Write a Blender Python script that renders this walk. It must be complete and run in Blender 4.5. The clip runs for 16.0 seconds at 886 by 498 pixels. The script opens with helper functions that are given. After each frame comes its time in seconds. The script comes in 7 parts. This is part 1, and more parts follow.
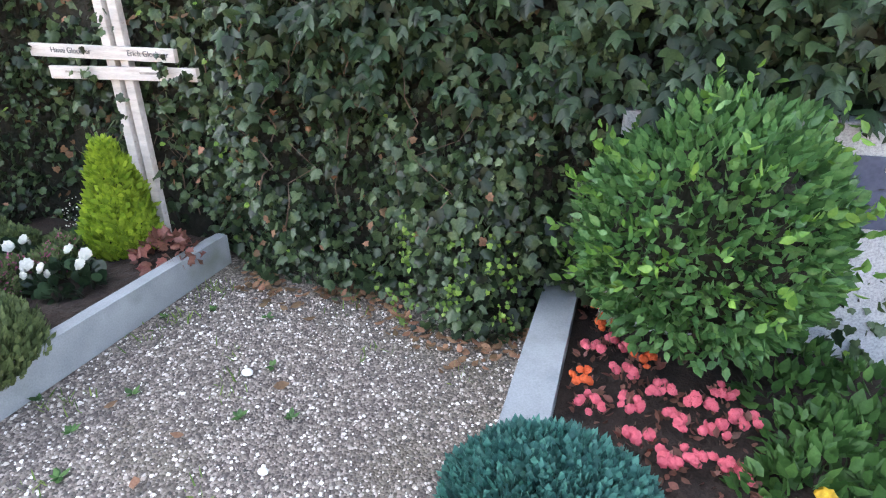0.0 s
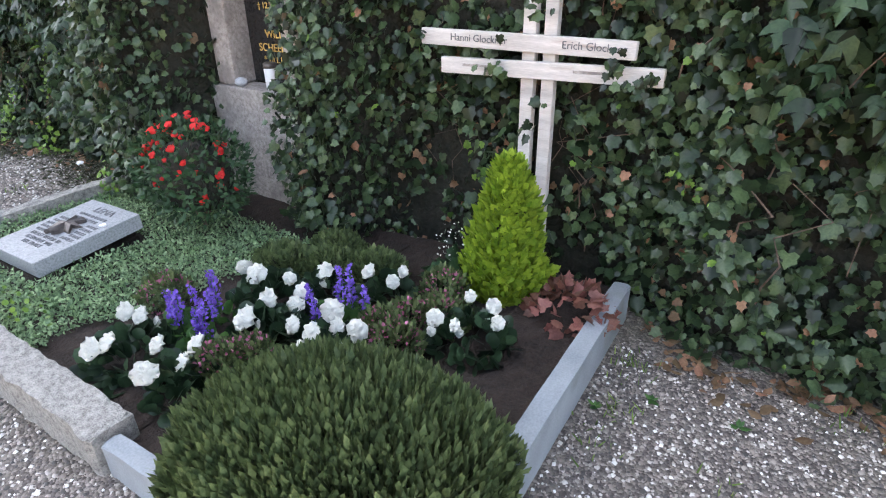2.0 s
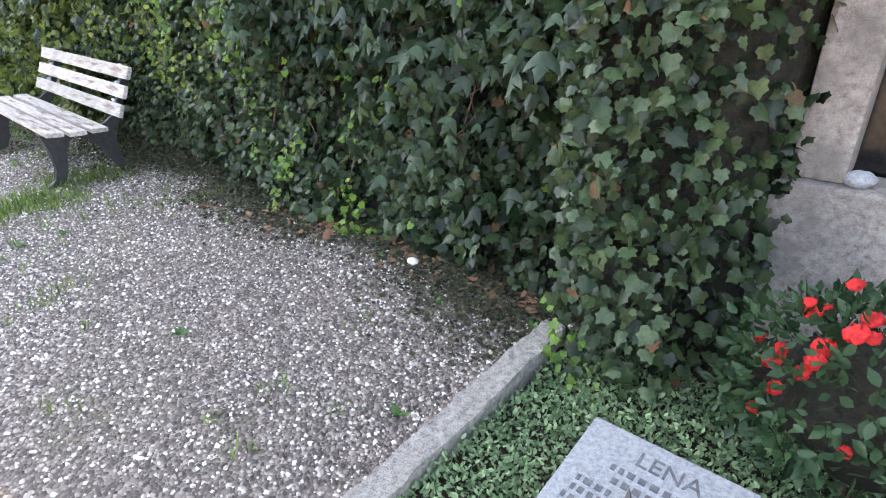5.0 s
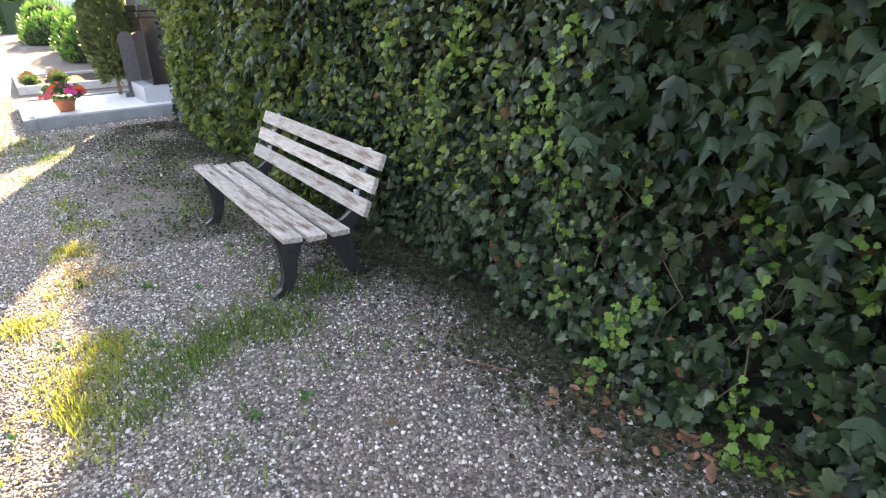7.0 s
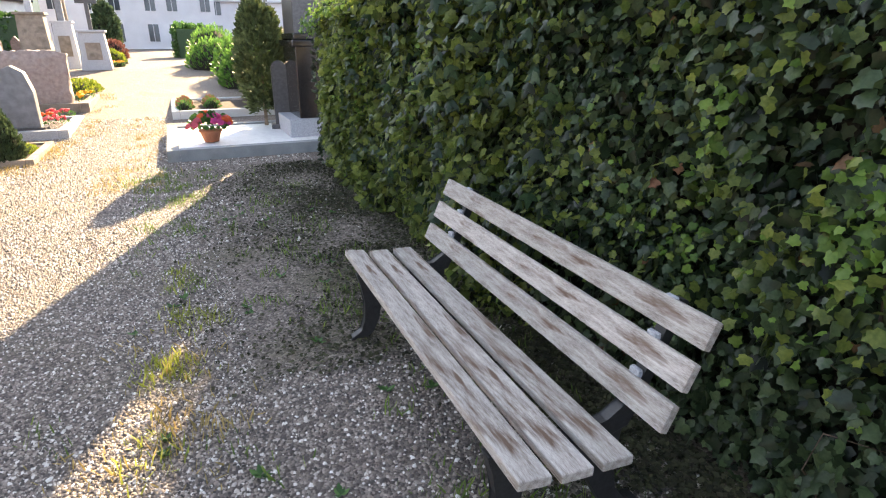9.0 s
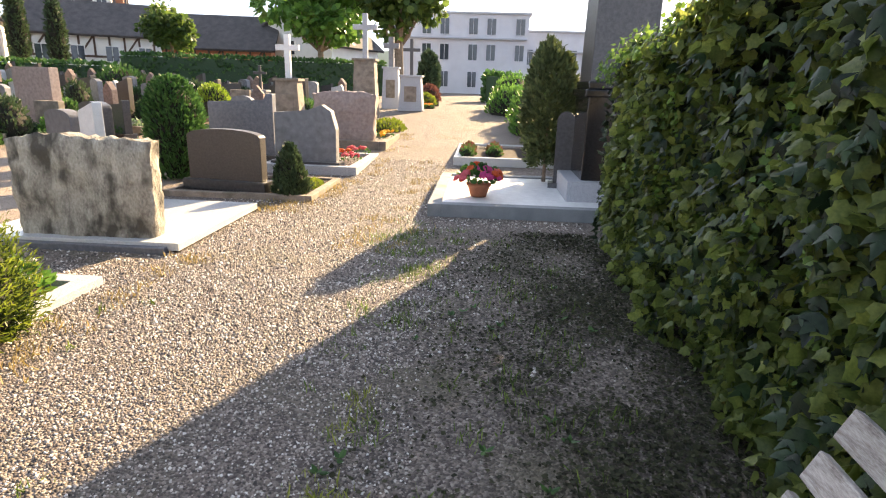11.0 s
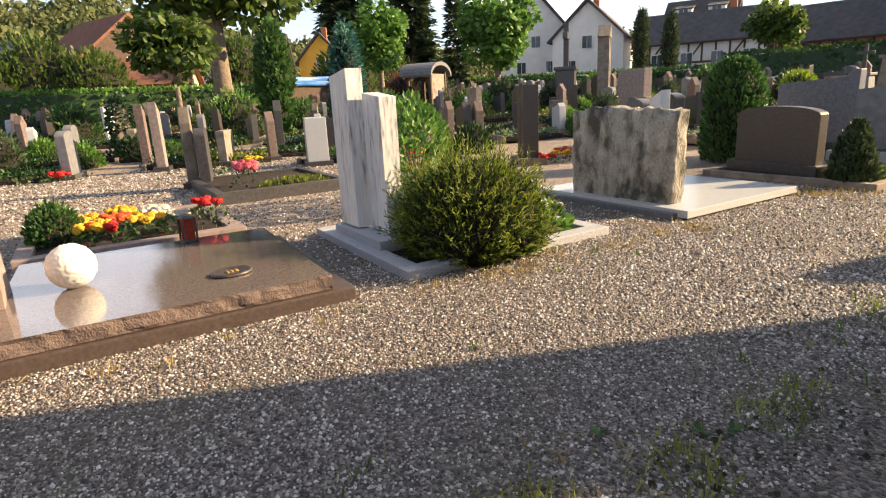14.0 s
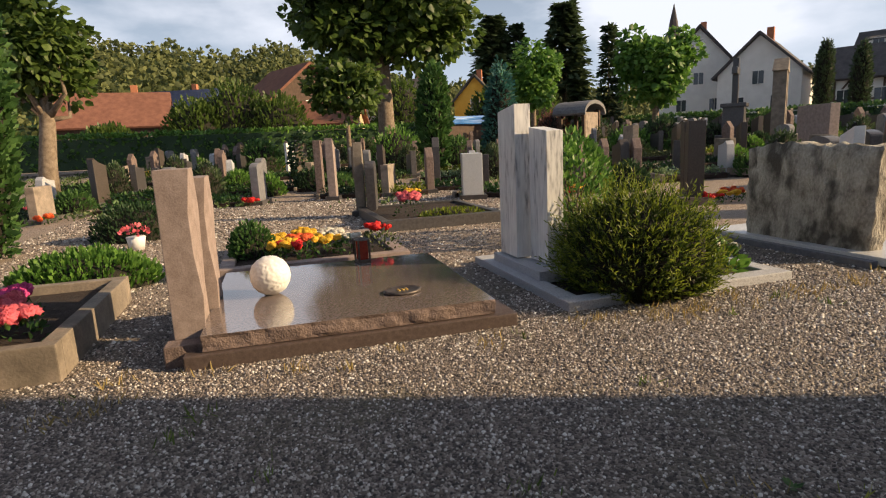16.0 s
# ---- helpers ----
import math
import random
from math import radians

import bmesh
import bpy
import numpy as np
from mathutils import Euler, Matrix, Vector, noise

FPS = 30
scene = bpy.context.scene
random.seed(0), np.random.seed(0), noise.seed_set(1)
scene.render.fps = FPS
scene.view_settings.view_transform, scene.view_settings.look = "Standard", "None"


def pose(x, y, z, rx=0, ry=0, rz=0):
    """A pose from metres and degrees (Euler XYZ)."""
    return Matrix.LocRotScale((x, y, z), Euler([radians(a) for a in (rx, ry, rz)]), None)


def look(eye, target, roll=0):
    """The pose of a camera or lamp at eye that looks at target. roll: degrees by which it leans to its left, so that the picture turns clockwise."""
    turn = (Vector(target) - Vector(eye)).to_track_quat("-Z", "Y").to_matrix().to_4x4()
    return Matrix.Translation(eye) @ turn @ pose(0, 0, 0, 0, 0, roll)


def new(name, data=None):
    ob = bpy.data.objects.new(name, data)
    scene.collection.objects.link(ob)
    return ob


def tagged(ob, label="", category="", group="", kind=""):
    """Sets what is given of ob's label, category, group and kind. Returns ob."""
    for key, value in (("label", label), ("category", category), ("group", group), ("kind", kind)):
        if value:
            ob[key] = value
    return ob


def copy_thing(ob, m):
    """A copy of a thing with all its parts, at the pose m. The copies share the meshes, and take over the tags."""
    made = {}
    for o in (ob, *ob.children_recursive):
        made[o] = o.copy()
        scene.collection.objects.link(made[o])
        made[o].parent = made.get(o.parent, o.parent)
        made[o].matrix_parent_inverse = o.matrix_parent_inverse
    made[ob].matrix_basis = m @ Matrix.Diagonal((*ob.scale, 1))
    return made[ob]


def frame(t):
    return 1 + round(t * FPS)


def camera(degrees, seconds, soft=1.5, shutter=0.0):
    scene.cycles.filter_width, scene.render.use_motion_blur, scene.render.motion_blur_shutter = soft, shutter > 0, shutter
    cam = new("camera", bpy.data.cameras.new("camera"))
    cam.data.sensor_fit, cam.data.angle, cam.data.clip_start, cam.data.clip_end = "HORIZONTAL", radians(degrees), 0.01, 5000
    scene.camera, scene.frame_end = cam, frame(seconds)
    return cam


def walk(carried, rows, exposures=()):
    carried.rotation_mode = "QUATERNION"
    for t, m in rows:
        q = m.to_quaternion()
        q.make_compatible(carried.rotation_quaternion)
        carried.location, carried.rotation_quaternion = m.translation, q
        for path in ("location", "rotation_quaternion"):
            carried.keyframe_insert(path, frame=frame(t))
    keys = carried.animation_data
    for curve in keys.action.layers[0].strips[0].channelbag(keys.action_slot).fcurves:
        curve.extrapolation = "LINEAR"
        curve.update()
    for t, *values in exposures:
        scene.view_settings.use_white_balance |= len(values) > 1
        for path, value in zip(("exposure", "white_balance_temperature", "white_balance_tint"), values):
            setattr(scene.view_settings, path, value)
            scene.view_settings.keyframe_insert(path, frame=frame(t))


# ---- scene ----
cam = camera(75.7, 16.0, soft=1.15)
PATH = [
    (0, (1.604, 0.063, 1.482), (1.061, 1.796, 0.646), -0.3),
    (0.5, (1.144, 0.185, 1.480), (0.415, 1.842, 0.630), -0.6),
    (1, (0.661, 0.326, 1.459), (-0.213, 1.902, 0.591), -0.5),
    (1.5, (0.155, 0.321, 1.472), (-0.758, 1.862, 0.583), -0.7),
    (2, (-0.280, 0.341, 1.474), (-1.230, 1.852, 0.572), -0.8),
    (2.5, (-0.801, 0.451, 1.437), (-1.772, 1.943, 0.525), -0.8),
    (3, (-1.282, 0.496, 1.451), (-2.285, 1.963, 0.535), -0.9),
    (3.5, (-1.757, 0.567, 1.441), (-2.796, 1.999, 0.510), -1.0),
    (4, (-2.351, 0.622, 1.453), (-3.419, 2.032, 0.520), -1.1),
    (4.2, (-2.576, 0.612, 1.442), (-3.655, 2.014, 0.510), -1.1),
    (6.3, (-4.490, 0.845, 1.555), (-5.828, 2.066, 0.706), -1.5),
    (6.5, (-4.690, 0.851, 1.582), (-6.046, 2.054, 0.737), -1.4),
    (7, (-5.132, 0.839, 1.604), (-6.614, 1.920, 0.807), -1.5),
    (7.5, (-5.572, 0.898, 1.561), (-7.156, 1.861, 0.809), -0.9),
    (8, (-6.042, 0.907, 1.583), (-7.661, 1.818, 0.842), -0.6),
    (8.2, (-6.232, 0.902, 1.589), (-7.867, 1.790, 0.856), -0.5),
    (10.3, (-7.940, 1.612, 1.555), (-9.813, 1.989, 0.963), 1.4),
    (10.5, (-8.107, 1.613, 1.576), (-10.003, 1.876, 0.995), 1.5),
    (11, (-8.567, 1.541, 1.577), (-10.485, 1.421, 1.022), 1.7),
    (11.5, (-8.905, 1.482, 1.547), (-10.746, 0.960, 0.964), 1.3),
    (12, (-8.997, 1.393, 1.398), (-10.655, 0.458, 0.786), 0.5),
    (12.5, (-8.891, 1.291, 1.157), (-10.262, -0.021, 0.525), -1.2),
    (13, (-8.787, 1.472, 1.090), (-9.834, -0.127, 0.503), -2.9),
    (13.5, (-8.820, 1.882, 1.244), (-9.837, 0.251, 0.690), -2.9),
    (14, (-8.827, 2.020, 1.243), (-9.827, 0.368, 0.724), -3.0),
    (14.5, (-8.813, 2.060, 1.243), (-9.791, 0.383, 0.762), -2.9),
    (15, (-8.780, 2.063, 1.248), (-9.713, 0.352, 0.796), -2.8),
    (15.5, (-8.711, 2.048, 1.239), (-9.496, 0.255, 0.829), -2.6),
    (16, (-8.647, 2.043, 1.211), (-9.220, 0.163, 0.842), -2.8),
]
walk(cam, [(t, look(eye, target, roll)) for t, eye, target, roll in PATH],
     exposures=[(0.0, 3.95), (1.0, 3.95), (2.0, 3.7), (3.0, 3.65), (4.2, 3.9), (6.3, 3.55), (7.0, 3.25), (7.5, 3.15), (8.2, 2.9), (10.3, 2.6), (11.0, 2.2), (12.0, 1.4), (13.0, 1.55), (13.5, 1.6), (14.5, 1.05), (15.0, 0.72), (16.0, 0.6)])

# ---- world, sun ----
SUN_AZ, SUN_EL = radians(66.7), radians(22.5)      # azimuth measured from +y towards -x
SUN_WAY = Vector((-math.sin(SUN_AZ) * math.cos(SUN_EL), math.cos(SUN_AZ) * math.cos(SUN_EL), math.sin(SUN_EL)))


def make_world():
    w = bpy.data.worlds.new("sky")
    scene.world = w
    w.use_nodes = True
    nt = w.node_tree
    nt.nodes.clear()
    out = nt.nodes.new("ShaderNodeOutputWorld")
    bg = nt.nodes.new("ShaderNodeBackground")
    sky = nt.nodes.new("ShaderNodeTexSky")
    sky.sky_type, sky.sun_disc = "NISHITA", False
    sky.sun_elevation, sky.sun_rotation = SUN_EL, -SUN_AZ
    sky.air_density, sky.dust_density, sky.ozone_density = 1.0, 1.2, 1.5
    co = nt.nodes.new("ShaderNodeTexCoord")
    mp = nt.nodes.new("ShaderNodeMapping")
    mp.inputs["Scale"].default_value = (1.0, 1.0, 2.6)
    noi = nt.nodes.new("ShaderNodeTexNoise")
    noi.inputs["Scale"].default_value, noi.inputs["Detail"].default_value = 2.2, 7.0
    rmp = nt.nodes.new("ShaderNodeValToRGB")
    rmp.color_ramp.elements[0].position, rmp.color_ramp.elements[1].position = 0.50, 0.64
    mix = nt.nodes.new("ShaderNodeMixRGB")
    mix.inputs[2].default_value = (15.4, 16.0, 17.8, 1)
    # pale summer haze that thickens towards the horizon all round
    sep = nt.nodes.new("ShaderNodeSeparateXYZ")
    hz = nt.nodes.new("ShaderNodeMapRange")
    hz.inputs["From Min"].default_value, hz.inputs["From Max"].default_value = 0.0, 0.42
    hz.inputs["To Min"].default_value, hz.inputs["To Max"].default_value = 0.85, 0.0
    haze = nt.nodes.new("ShaderNodeMixRGB")
    haze.inputs[2].default_value = (12.6, 14.4, 17.6, 1)
    nt.links.new(co.outputs["Generated"], sep.inputs[0])
    nt.links.new(sep.outputs["Z"], hz.inputs["Value"])
    nt.links.new(hz.outputs[0], haze.inputs[0])
    nt.links.new(sky.outputs[0], haze.inputs[1])
    nt.links.new(co.outputs["Generated"], mp.inputs["Vector"])
    nt.links.new(mp.outputs[0], noi.inputs["Vector"])
    nt.links.new(noi.outputs["Fac"], rmp.inputs[0])
    nt.links.new(rmp.outputs[0], mix.inputs[0])
    nt.links.new(haze.outputs[0], mix.inputs[1])
    nt.links.new(mix.outputs[0], bg.inputs[0])
    bg.inputs[1].default_value = 0.040
    nt.links.new(bg.outputs[0], out.inputs[0])


make_world()
sun = new("sun", bpy.data.lights.new("sun", "SUN"))
sun.data.energy, sun.data.angle, sun.data.color = 5.0, radians(0.6), (1.0, 0.73, 0.42)
sun.matrix_world = look(SUN_WAY * 60, (0, 0, 0))


# ---- materials ----
def mat(name, cols, rough=0.8, scale=8.0, bump=0.15, fine=60.0, spread=0.0, island=False, metal=0.0, spec=0.5, stain=None, trans=0.0, coat=0.0, bumpdist=0.01, stretch=(1, 1, 1)):
    """Two scales of noise between the colours, bump from both, and a change of value from piece to piece."""
    m = bpy.data.materials.new(name)
    m.use_nodes = True
    nt = m.node_tree
    b = nt.nodes["Principled BSDF"]
    b.inputs["Roughness"].default_value, b.inputs["Metallic"].default_value = rough, metal
    b.inputs["Specular IOR Level"].default_value = spec
    b.inputs["Coat Weight"].default_value = coat
    b.inputs["Coat Roughness"].default_value = 0.08
    co = nt.nodes.new("ShaderNodeTexCoord")
    mp = nt.nodes.new("ShaderNodeMapping")
    mp.inputs["Scale"].default_value = stretch
    nt.links.new(co.outputs["Object"], mp.inputs["Vector"])
    n1 = nt.nodes.new("ShaderNodeTexNoise")
    n1.inputs["Scale"].default_value, n1.inputs["Detail"].default_value = scale, 6.0
    n2 = nt.nodes.new("ShaderNodeTexNoise")
    n2.inputs["Scale"].default_value, n2.inputs["Detail"].default_value = fine, 4.0
    for n in (n1, n2):
        nt.links.new(mp.outputs[0], n.inputs["Vector"])
    mx = nt.nodes.new("ShaderNodeMath")
    mx.operation = "MULTIPLY_ADD"
    nt.links.new(n2.outputs["Fac"], mx.inputs[0])
    mx.inputs[1].default_value = 0.45
    sc = nt.nodes.new("ShaderNodeMath")
    sc.operation = "MULTIPLY"
    nt.links.new(n1.outputs["Fac"], sc.inputs[0])
    sc.inputs[1].default_value = 0.62
    nt.links.new(sc.outputs[0], mx.inputs[2])
    rp = nt.nodes.new("ShaderNodeValToRGB")
    els = rp.color_ramp.elements
    els[0].position, els[1].position = 0.36, 0.70
    els[0].color, els[1].color = (*cols[0], 1), (*cols[-1], 1)
    for k, c in enumerate(cols[1:-1]):
        e = els.new(0.36 + 0.34 * (k + 1) / (len(cols) - 1))
        e.color = (*c, 1)
    nt.links.new(mx.outputs[0], rp.inputs[0])
    col = rp.outputs[0]
    if spread:
        if island:
            gi = nt.nodes.new("ShaderNodeNewGeometry")
            src = gi.outputs["Random Per Island"]
        else:
            gi = nt.nodes.new("ShaderNodeObjectInfo")
            src = gi.outputs["Random"]
        mr = nt.nodes.new("ShaderNodeMapRange")
        mr.inputs["To Min"].default_value, mr.inputs["To Max"].default_value = 1 - spread, 1 + spread
        nt.links.new(src, mr.inputs["Value"])
        hs = nt.nodes.new("ShaderNodeHueSaturation")
        nt.links.new(mr.outputs[0], hs.inputs["Value"])
        mh = nt.nodes.new("ShaderNodeMapRange")
        mh.inputs["To Min"].default_value, mh.inputs["To Max"].default_value = 0.5 + 0.03 * spread, 0.5 - 0.03 * spread
        nt.links.new(src, mh.inputs["Value"])
        nt.links.new(mh.outputs[0], hs.inputs["Hue"])
        nt.links.new(col, hs.inputs["Color"])
        col = hs.outputs[0]
    if stain:
        colour, sscale, lo, hi = stain
        n3 = nt.nodes.new("ShaderNodeTexNoise")
        n3.inputs["Scale"].default_value, n3.inputs["Detail"].default_value = sscale, 8.0
        nt.links.new(mp.outputs[0], n3.inputs["Vector"])
        r3 = nt.nodes.new("ShaderNodeValToRGB")
        r3.color_ramp.elements[0].position, r3.color_ramp.elements[1].position = lo, hi
        nt.links.new(n3.outputs["Fac"], r3.inputs[0])
        ms = nt.nodes.new("ShaderNodeMixRGB")
        ms.inputs[2].default_value = (*colour, 1)
        nt.links.new(r3.outputs[0], ms.inputs[0])
        nt.links.new(col, ms.inputs[1])
        col = ms.outputs[0]
    nt.links.new(col, b.inputs["Base Color"])
    if bump:
        bp = nt.nodes.new("ShaderNodeBump")
        bp.inputs["Strength"].default_value, bp.inputs["Distance"].default_value = bump, bumpdist
        nt.links.new(mx.outputs[0], bp.inputs["Height"])
        nt.links.new(bp.outputs[0], b.inputs["Normal"])
    if trans:
        tr = nt.nodes.new("ShaderNodeBsdfTranslucent")
        nt.links.new(col, tr.inputs["Color"])
        ad = nt.nodes.new("ShaderNodeMixShader")
        ad.inputs[0].default_value = trans
        nt.links.new(b.outputs[0], ad.inputs[1])
        nt.links.new(tr.outputs[0], ad.inputs[2])
        nt.links.new(ad.outputs[0], nt.nodes["Material Output"].inputs["Surface"])
    return m


def leafmat(name, lo, hi, spread=0.45, rough=0.5, trans=0.35, spec=0.4):
    return mat(name, [lo, hi], rough=rough, scale=14, fine=90, bump=0.1, spread=spread, island=True, trans=trans, spec=spec)


M = dict(
    ivy=leafmat("ivy_leaf", (0.019, 0.040, 0.017), (0.066, 0.102, 0.044), 0.8, 0.36, 0.25, 0.45),
    ivy_light=leafmat("ivy_light_leaf", (0.10, 0.19, 0.03), (0.19, 0.30, 0.06), 0.4, 0.45, 0.4),
    ivy_big=leafmat("creeper_leaf", (0.014, 0.034, 0.016), (0.042, 0.078, 0.034), 0.7, 0.40, 0.3, 0.4),
    # lighter, warmer copy of the ivy leaf, with the sun glow in its colour
    ivy_sun_tint=leafmat("sun_tinted_ivy_leaf", (0.080, 0.125, 0.028), (0.22, 0.27, 0.065), 0.6, 0.36, 0.55),
    ivy_dead=leafmat("dead_leaf", (0.13, 0.065, 0.035), (0.27, 0.16, 0.09), 0.5, 0.7, 0.15),
    twig=mat("twig_bark", [(0.06, 0.04, 0.03), (0.16, 0.11, 0.08)], 0.9, 20, 0.3),
    # near-black twigs: the shade between leaves is put into the colour
    gap_shade=mat("ivy_thicket", [(0.008, 0.009, 0.005), (0.026, 0.022, 0.015)], 0.95, 12, 0.8, 50, bumpdist=0.05),
    wall=mat("old_wall_render", [(0.22, 0.20, 0.17), (0.36, 0.33, 0.29)], 0.9, 4, 0.3),
    soil=mat("soil", [(0.014, 0.009, 0.007), (0.042, 0.026, 0.020)], 0.95, 14, 0.9, 80, bumpdist=0.03),
    kerb_concrete=mat("kerb_concrete", [(0.19, 0.205, 0.225), (0.31, 0.325, 0.345)], 0.85, 5, 0.3, 120, stain=((0.16, 0.17, 0.14), 3.0, 0.55, 0.8)),
    lying_granite=mat("speckled_grey_granite", [(0.15, 0.155, 0.165), (0.27, 0.275, 0.29), (0.36, 0.365, 0.38)], 0.55, 90, 0.15, 260),
    kerb_granite=mat("rough_granite", [(0.13, 0.12, 0.11), (0.27, 0.25, 0.23), (0.38, 0.35, 0.32)], 0.85, 40, 0.9, 160, bumpdist=0.012),
    slab_grey=mat("grey_granite", [(0.22, 0.23, 0.26), (0.42, 0.43, 0.47), (0.55, 0.56, 0.60)], 0.65, 90, 0.3, 320, bumpdist=0.004),
    letters_dark=mat("dark_letters", [(0.07, 0.07, 0.08), (0.14, 0.14, 0.15)], 0.6, 30, 0.1),
    bronze=mat("dark_bronze", [(0.06, 0.05, 0.05), (0.15, 0.13, 0.12)], 0.5, 25, 0.2, metal=0.6),
    stone_niche=mat("sandstone", [(0.20, 0.170, 0.158), (0.36, 0.315, 0.295), (0.50, 0.45, 0.42)], 0.9, 45, 0.8, 190, stain=((0.20, 0.18, 0.17), 5, 0.5, 0.75)),
    black_polish=mat("polished_black_stone", [(0.012, 0.011, 0.012), (0.03, 0.028, 0.028)], 0.16, 60, 0.0, 200),
    gold=mat("gold_letters", [(0.72, 0.48, 0.13), (0.85, 0.6, 0.2)], 0.35, 30, 0.0, metal=0.5),
    white_paint_wood=mat("white_weathered_wood", [(0.42, 0.38, 0.36), (0.66, 0.61, 0.58)], 0.7, 5, 0.3, 60, stretch=(0.6, 6, 6), stain=((0.30, 0.22, 0.18), 7, 0.6, 0.8)),
    white_plastic=mat("white_plastic", [(0.72, 0.72, 0.74), (0.82, 0.82, 0.84)], 0.4, 10, 0.02),
    bench_wood=mat("bench_wood", [(0.20, 0.165, 0.145), (0.42, 0.38, 0.35), (0.60, 0.57, 0.54)], 0.75, 6, 0.4, 50, spread=0.12, stretch=(1.2, 9, 9), stain=((0.15, 0.095, 0.065), 3.2, 0.55, 0.68)),
    iron=mat("black_cast_iron", [(0.012, 0.012, 0.014), (0.035, 0.035, 0.038)], 0.5, 30, 0.2, 90),
    petal_white=leafmat("white_petals", (0.62, 0.59, 0.50), (0.76, 0.74, 0.70), 0.06, 0.6, 0.2),
    petal_red=leafmat("red_petals", (0.70, 0.018, 0.022), (0.82, 0.06, 0.05), 0.2, 0.6, 0.3),
    petal_pink=leafmat("pink_petals", (0.68, 0.08, 0.13), (0.80, 0.22, 0.26), 0.3, 0.6, 0.3),
    petal_orange=leafmat("orange_petals", (0.75, 0.10, 0.03), (0.85, 0.2, 0.06), 0.3, 0.6, 0.3),
    petal_yellow=leafmat("yellow_petals", (0.80, 0.45, 0.02), (0.88, 0.62, 0.08), 0.25, 0.6, 0.3),
    petal_purple=leafmat("purple_petals", (0.13, 0.06, 0.42), (0.26, 0.15, 0.60), 0.3, 0.6, 0.3),
    petal_magenta=leafmat("magenta_petals", (0.60, 0.03, 0.22), (0.75, 0.12, 0.35), 0.3, 0.6, 0.3),
    green=leafmat("plant_leaf", (0.04, 0.10, 0.025), (0.09, 0.19, 0.05), 0.4, 0.5, 0.35),
    green_dark=leafmat("dark_plant_leaf", (0.018, 0.05, 0.022), (0.045, 0.09, 0.035), 0.4, 0.5, 0.25),
    green_bright=leafmat("bright_plant_leaf", (0.07, 0.18, 0.03), (0.16, 0.30, 0.06), 0.4, 0.45, 0.4),
    bush=leafmat("bush_leaf", (0.05, 0.135, 0.04), (0.13, 0.26, 0.09), 0.45, 0.38, 0.35),
    cover=leafmat("groundcover_leaf", (0.13, 0.215, 0.10), (0.30, 0.40, 0.22), 0.5, 0.5, 0.3),
    lime=leafmat("lime_conifer", (0.17, 0.28, 0.02), (0.34, 0.44, 0.05), 0.3, 0.6, 0.35),
    juniper=leafmat("blue_juniper", (0.03, 0.12, 0.105), (0.10, 0.25, 0.21), 0.45, 0.6, 0.2),
    heath=leafmat("heath_needles", (0.044, 0.070, 0.026), (0.145, 0.18, 0.07), 0.35, 0.6, 0.2),
    heuchera=leafmat("heuchera_leaf", (0.13, 0.05, 0.04), (0.27, 0.12, 0.09), 0.35, 0.5, 0.25),
    yew=leafmat("yew_needles", (0.018, 0.040, 0.008), (0.060, 0.100, 0.016), 0.5, 0.5, 0.2),
    yew_tip=leafmat("yew_new_needles", (0.10, 0.155, 0.018), (0.24, 0.29, 0.035), 0.35, 0.5, 0.45),
    grass=leafmat("grass_blades", (0.07, 0.13, 0.025), (0.20, 0.28, 0.06), 0.5, 0.6, 0.4),
    # brighter copy of the grass, with sunlight put into its yellow-green
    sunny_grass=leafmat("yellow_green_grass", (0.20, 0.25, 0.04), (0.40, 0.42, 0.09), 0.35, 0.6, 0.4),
    straw=leafmat("dry_grass", (0.30, 0.23, 0.08), (0.46, 0.36, 0.15), 0.35, 0.7, 0.3),
    bark=mat("bark", [(0.12, 0.085, 0.06), (0.30, 0.24, 0.18)], 0.9, 8, 0.8, 50, bumpdist=0.03),
    tree_leaf=leafmat("tree_leaf", (0.045, 0.090, 0.018), (0.125, 0.19, 0.042), 0.5, 0.45, 0.5),
    conifer=leafmat("conifer_needles", (0.036, 0.066, 0.032), (0.085, 0.125, 0.055), 0.4, 0.6, 0.25),
    marble=mat("grey_veined_marble", [(0.22, 0.225, 0.245), (0.62, 0.62, 0.63), (0.74, 0.74, 0.74), (0.82, 0.82, 0.82)], 0.38, 5, 0.05, 22, stretch=(1.6, 1.8, 0.30)),
    boulder=mat("weathered_boulder", [(0.19, 0.17, 0.145), (0.37, 0.345, 0.30), (0.52, 0.49, 0.43)], 0.92, 9, 1.0, 55, bumpdist=0.04, stretch=(1, 1, 0.55), stain=((0.085, 0.078, 0.066), 5.5, 0.48, 0.63)),
    white_slab=mat("white_granite_slab", [(0.46, 0.475, 0.50), (0.62, 0.635, 0.66)], 0.25, 60, 0.03, 300),
    granite_red=mat("polished_reddish_granite", [(0.10, 0.080, 0.078), (0.17, 0.14, 0.135), (0.21, 0.175, 0.17)], 0.09, 60, 0.0, 260, coat=0.4),
    granite_rough=mat("rough_reddish_granite", [(0.11, 0.080, 0.074), (0.24, 0.178, 0.162)], 0.85, 18, 0.9, 90, bumpdist=0.015),
    pink_stone=mat("pink_sandstone", [(0.21, 0.162, 0.150), (0.36, 0.290, 0.272)], 0.7, 14, 0.25, 120),
    brown_stone=mat("brown_granite", [(0.042, 0.033, 0.029), (0.085, 0.070, 0.063)], 0.45, 40, 0.2, 200),
    grey_stone=mat("grey_headstone", [(0.13, 0.13, 0.145), (0.25, 0.25, 0.27)], 0.6, 9, 0.3, 90, spread=0.25),
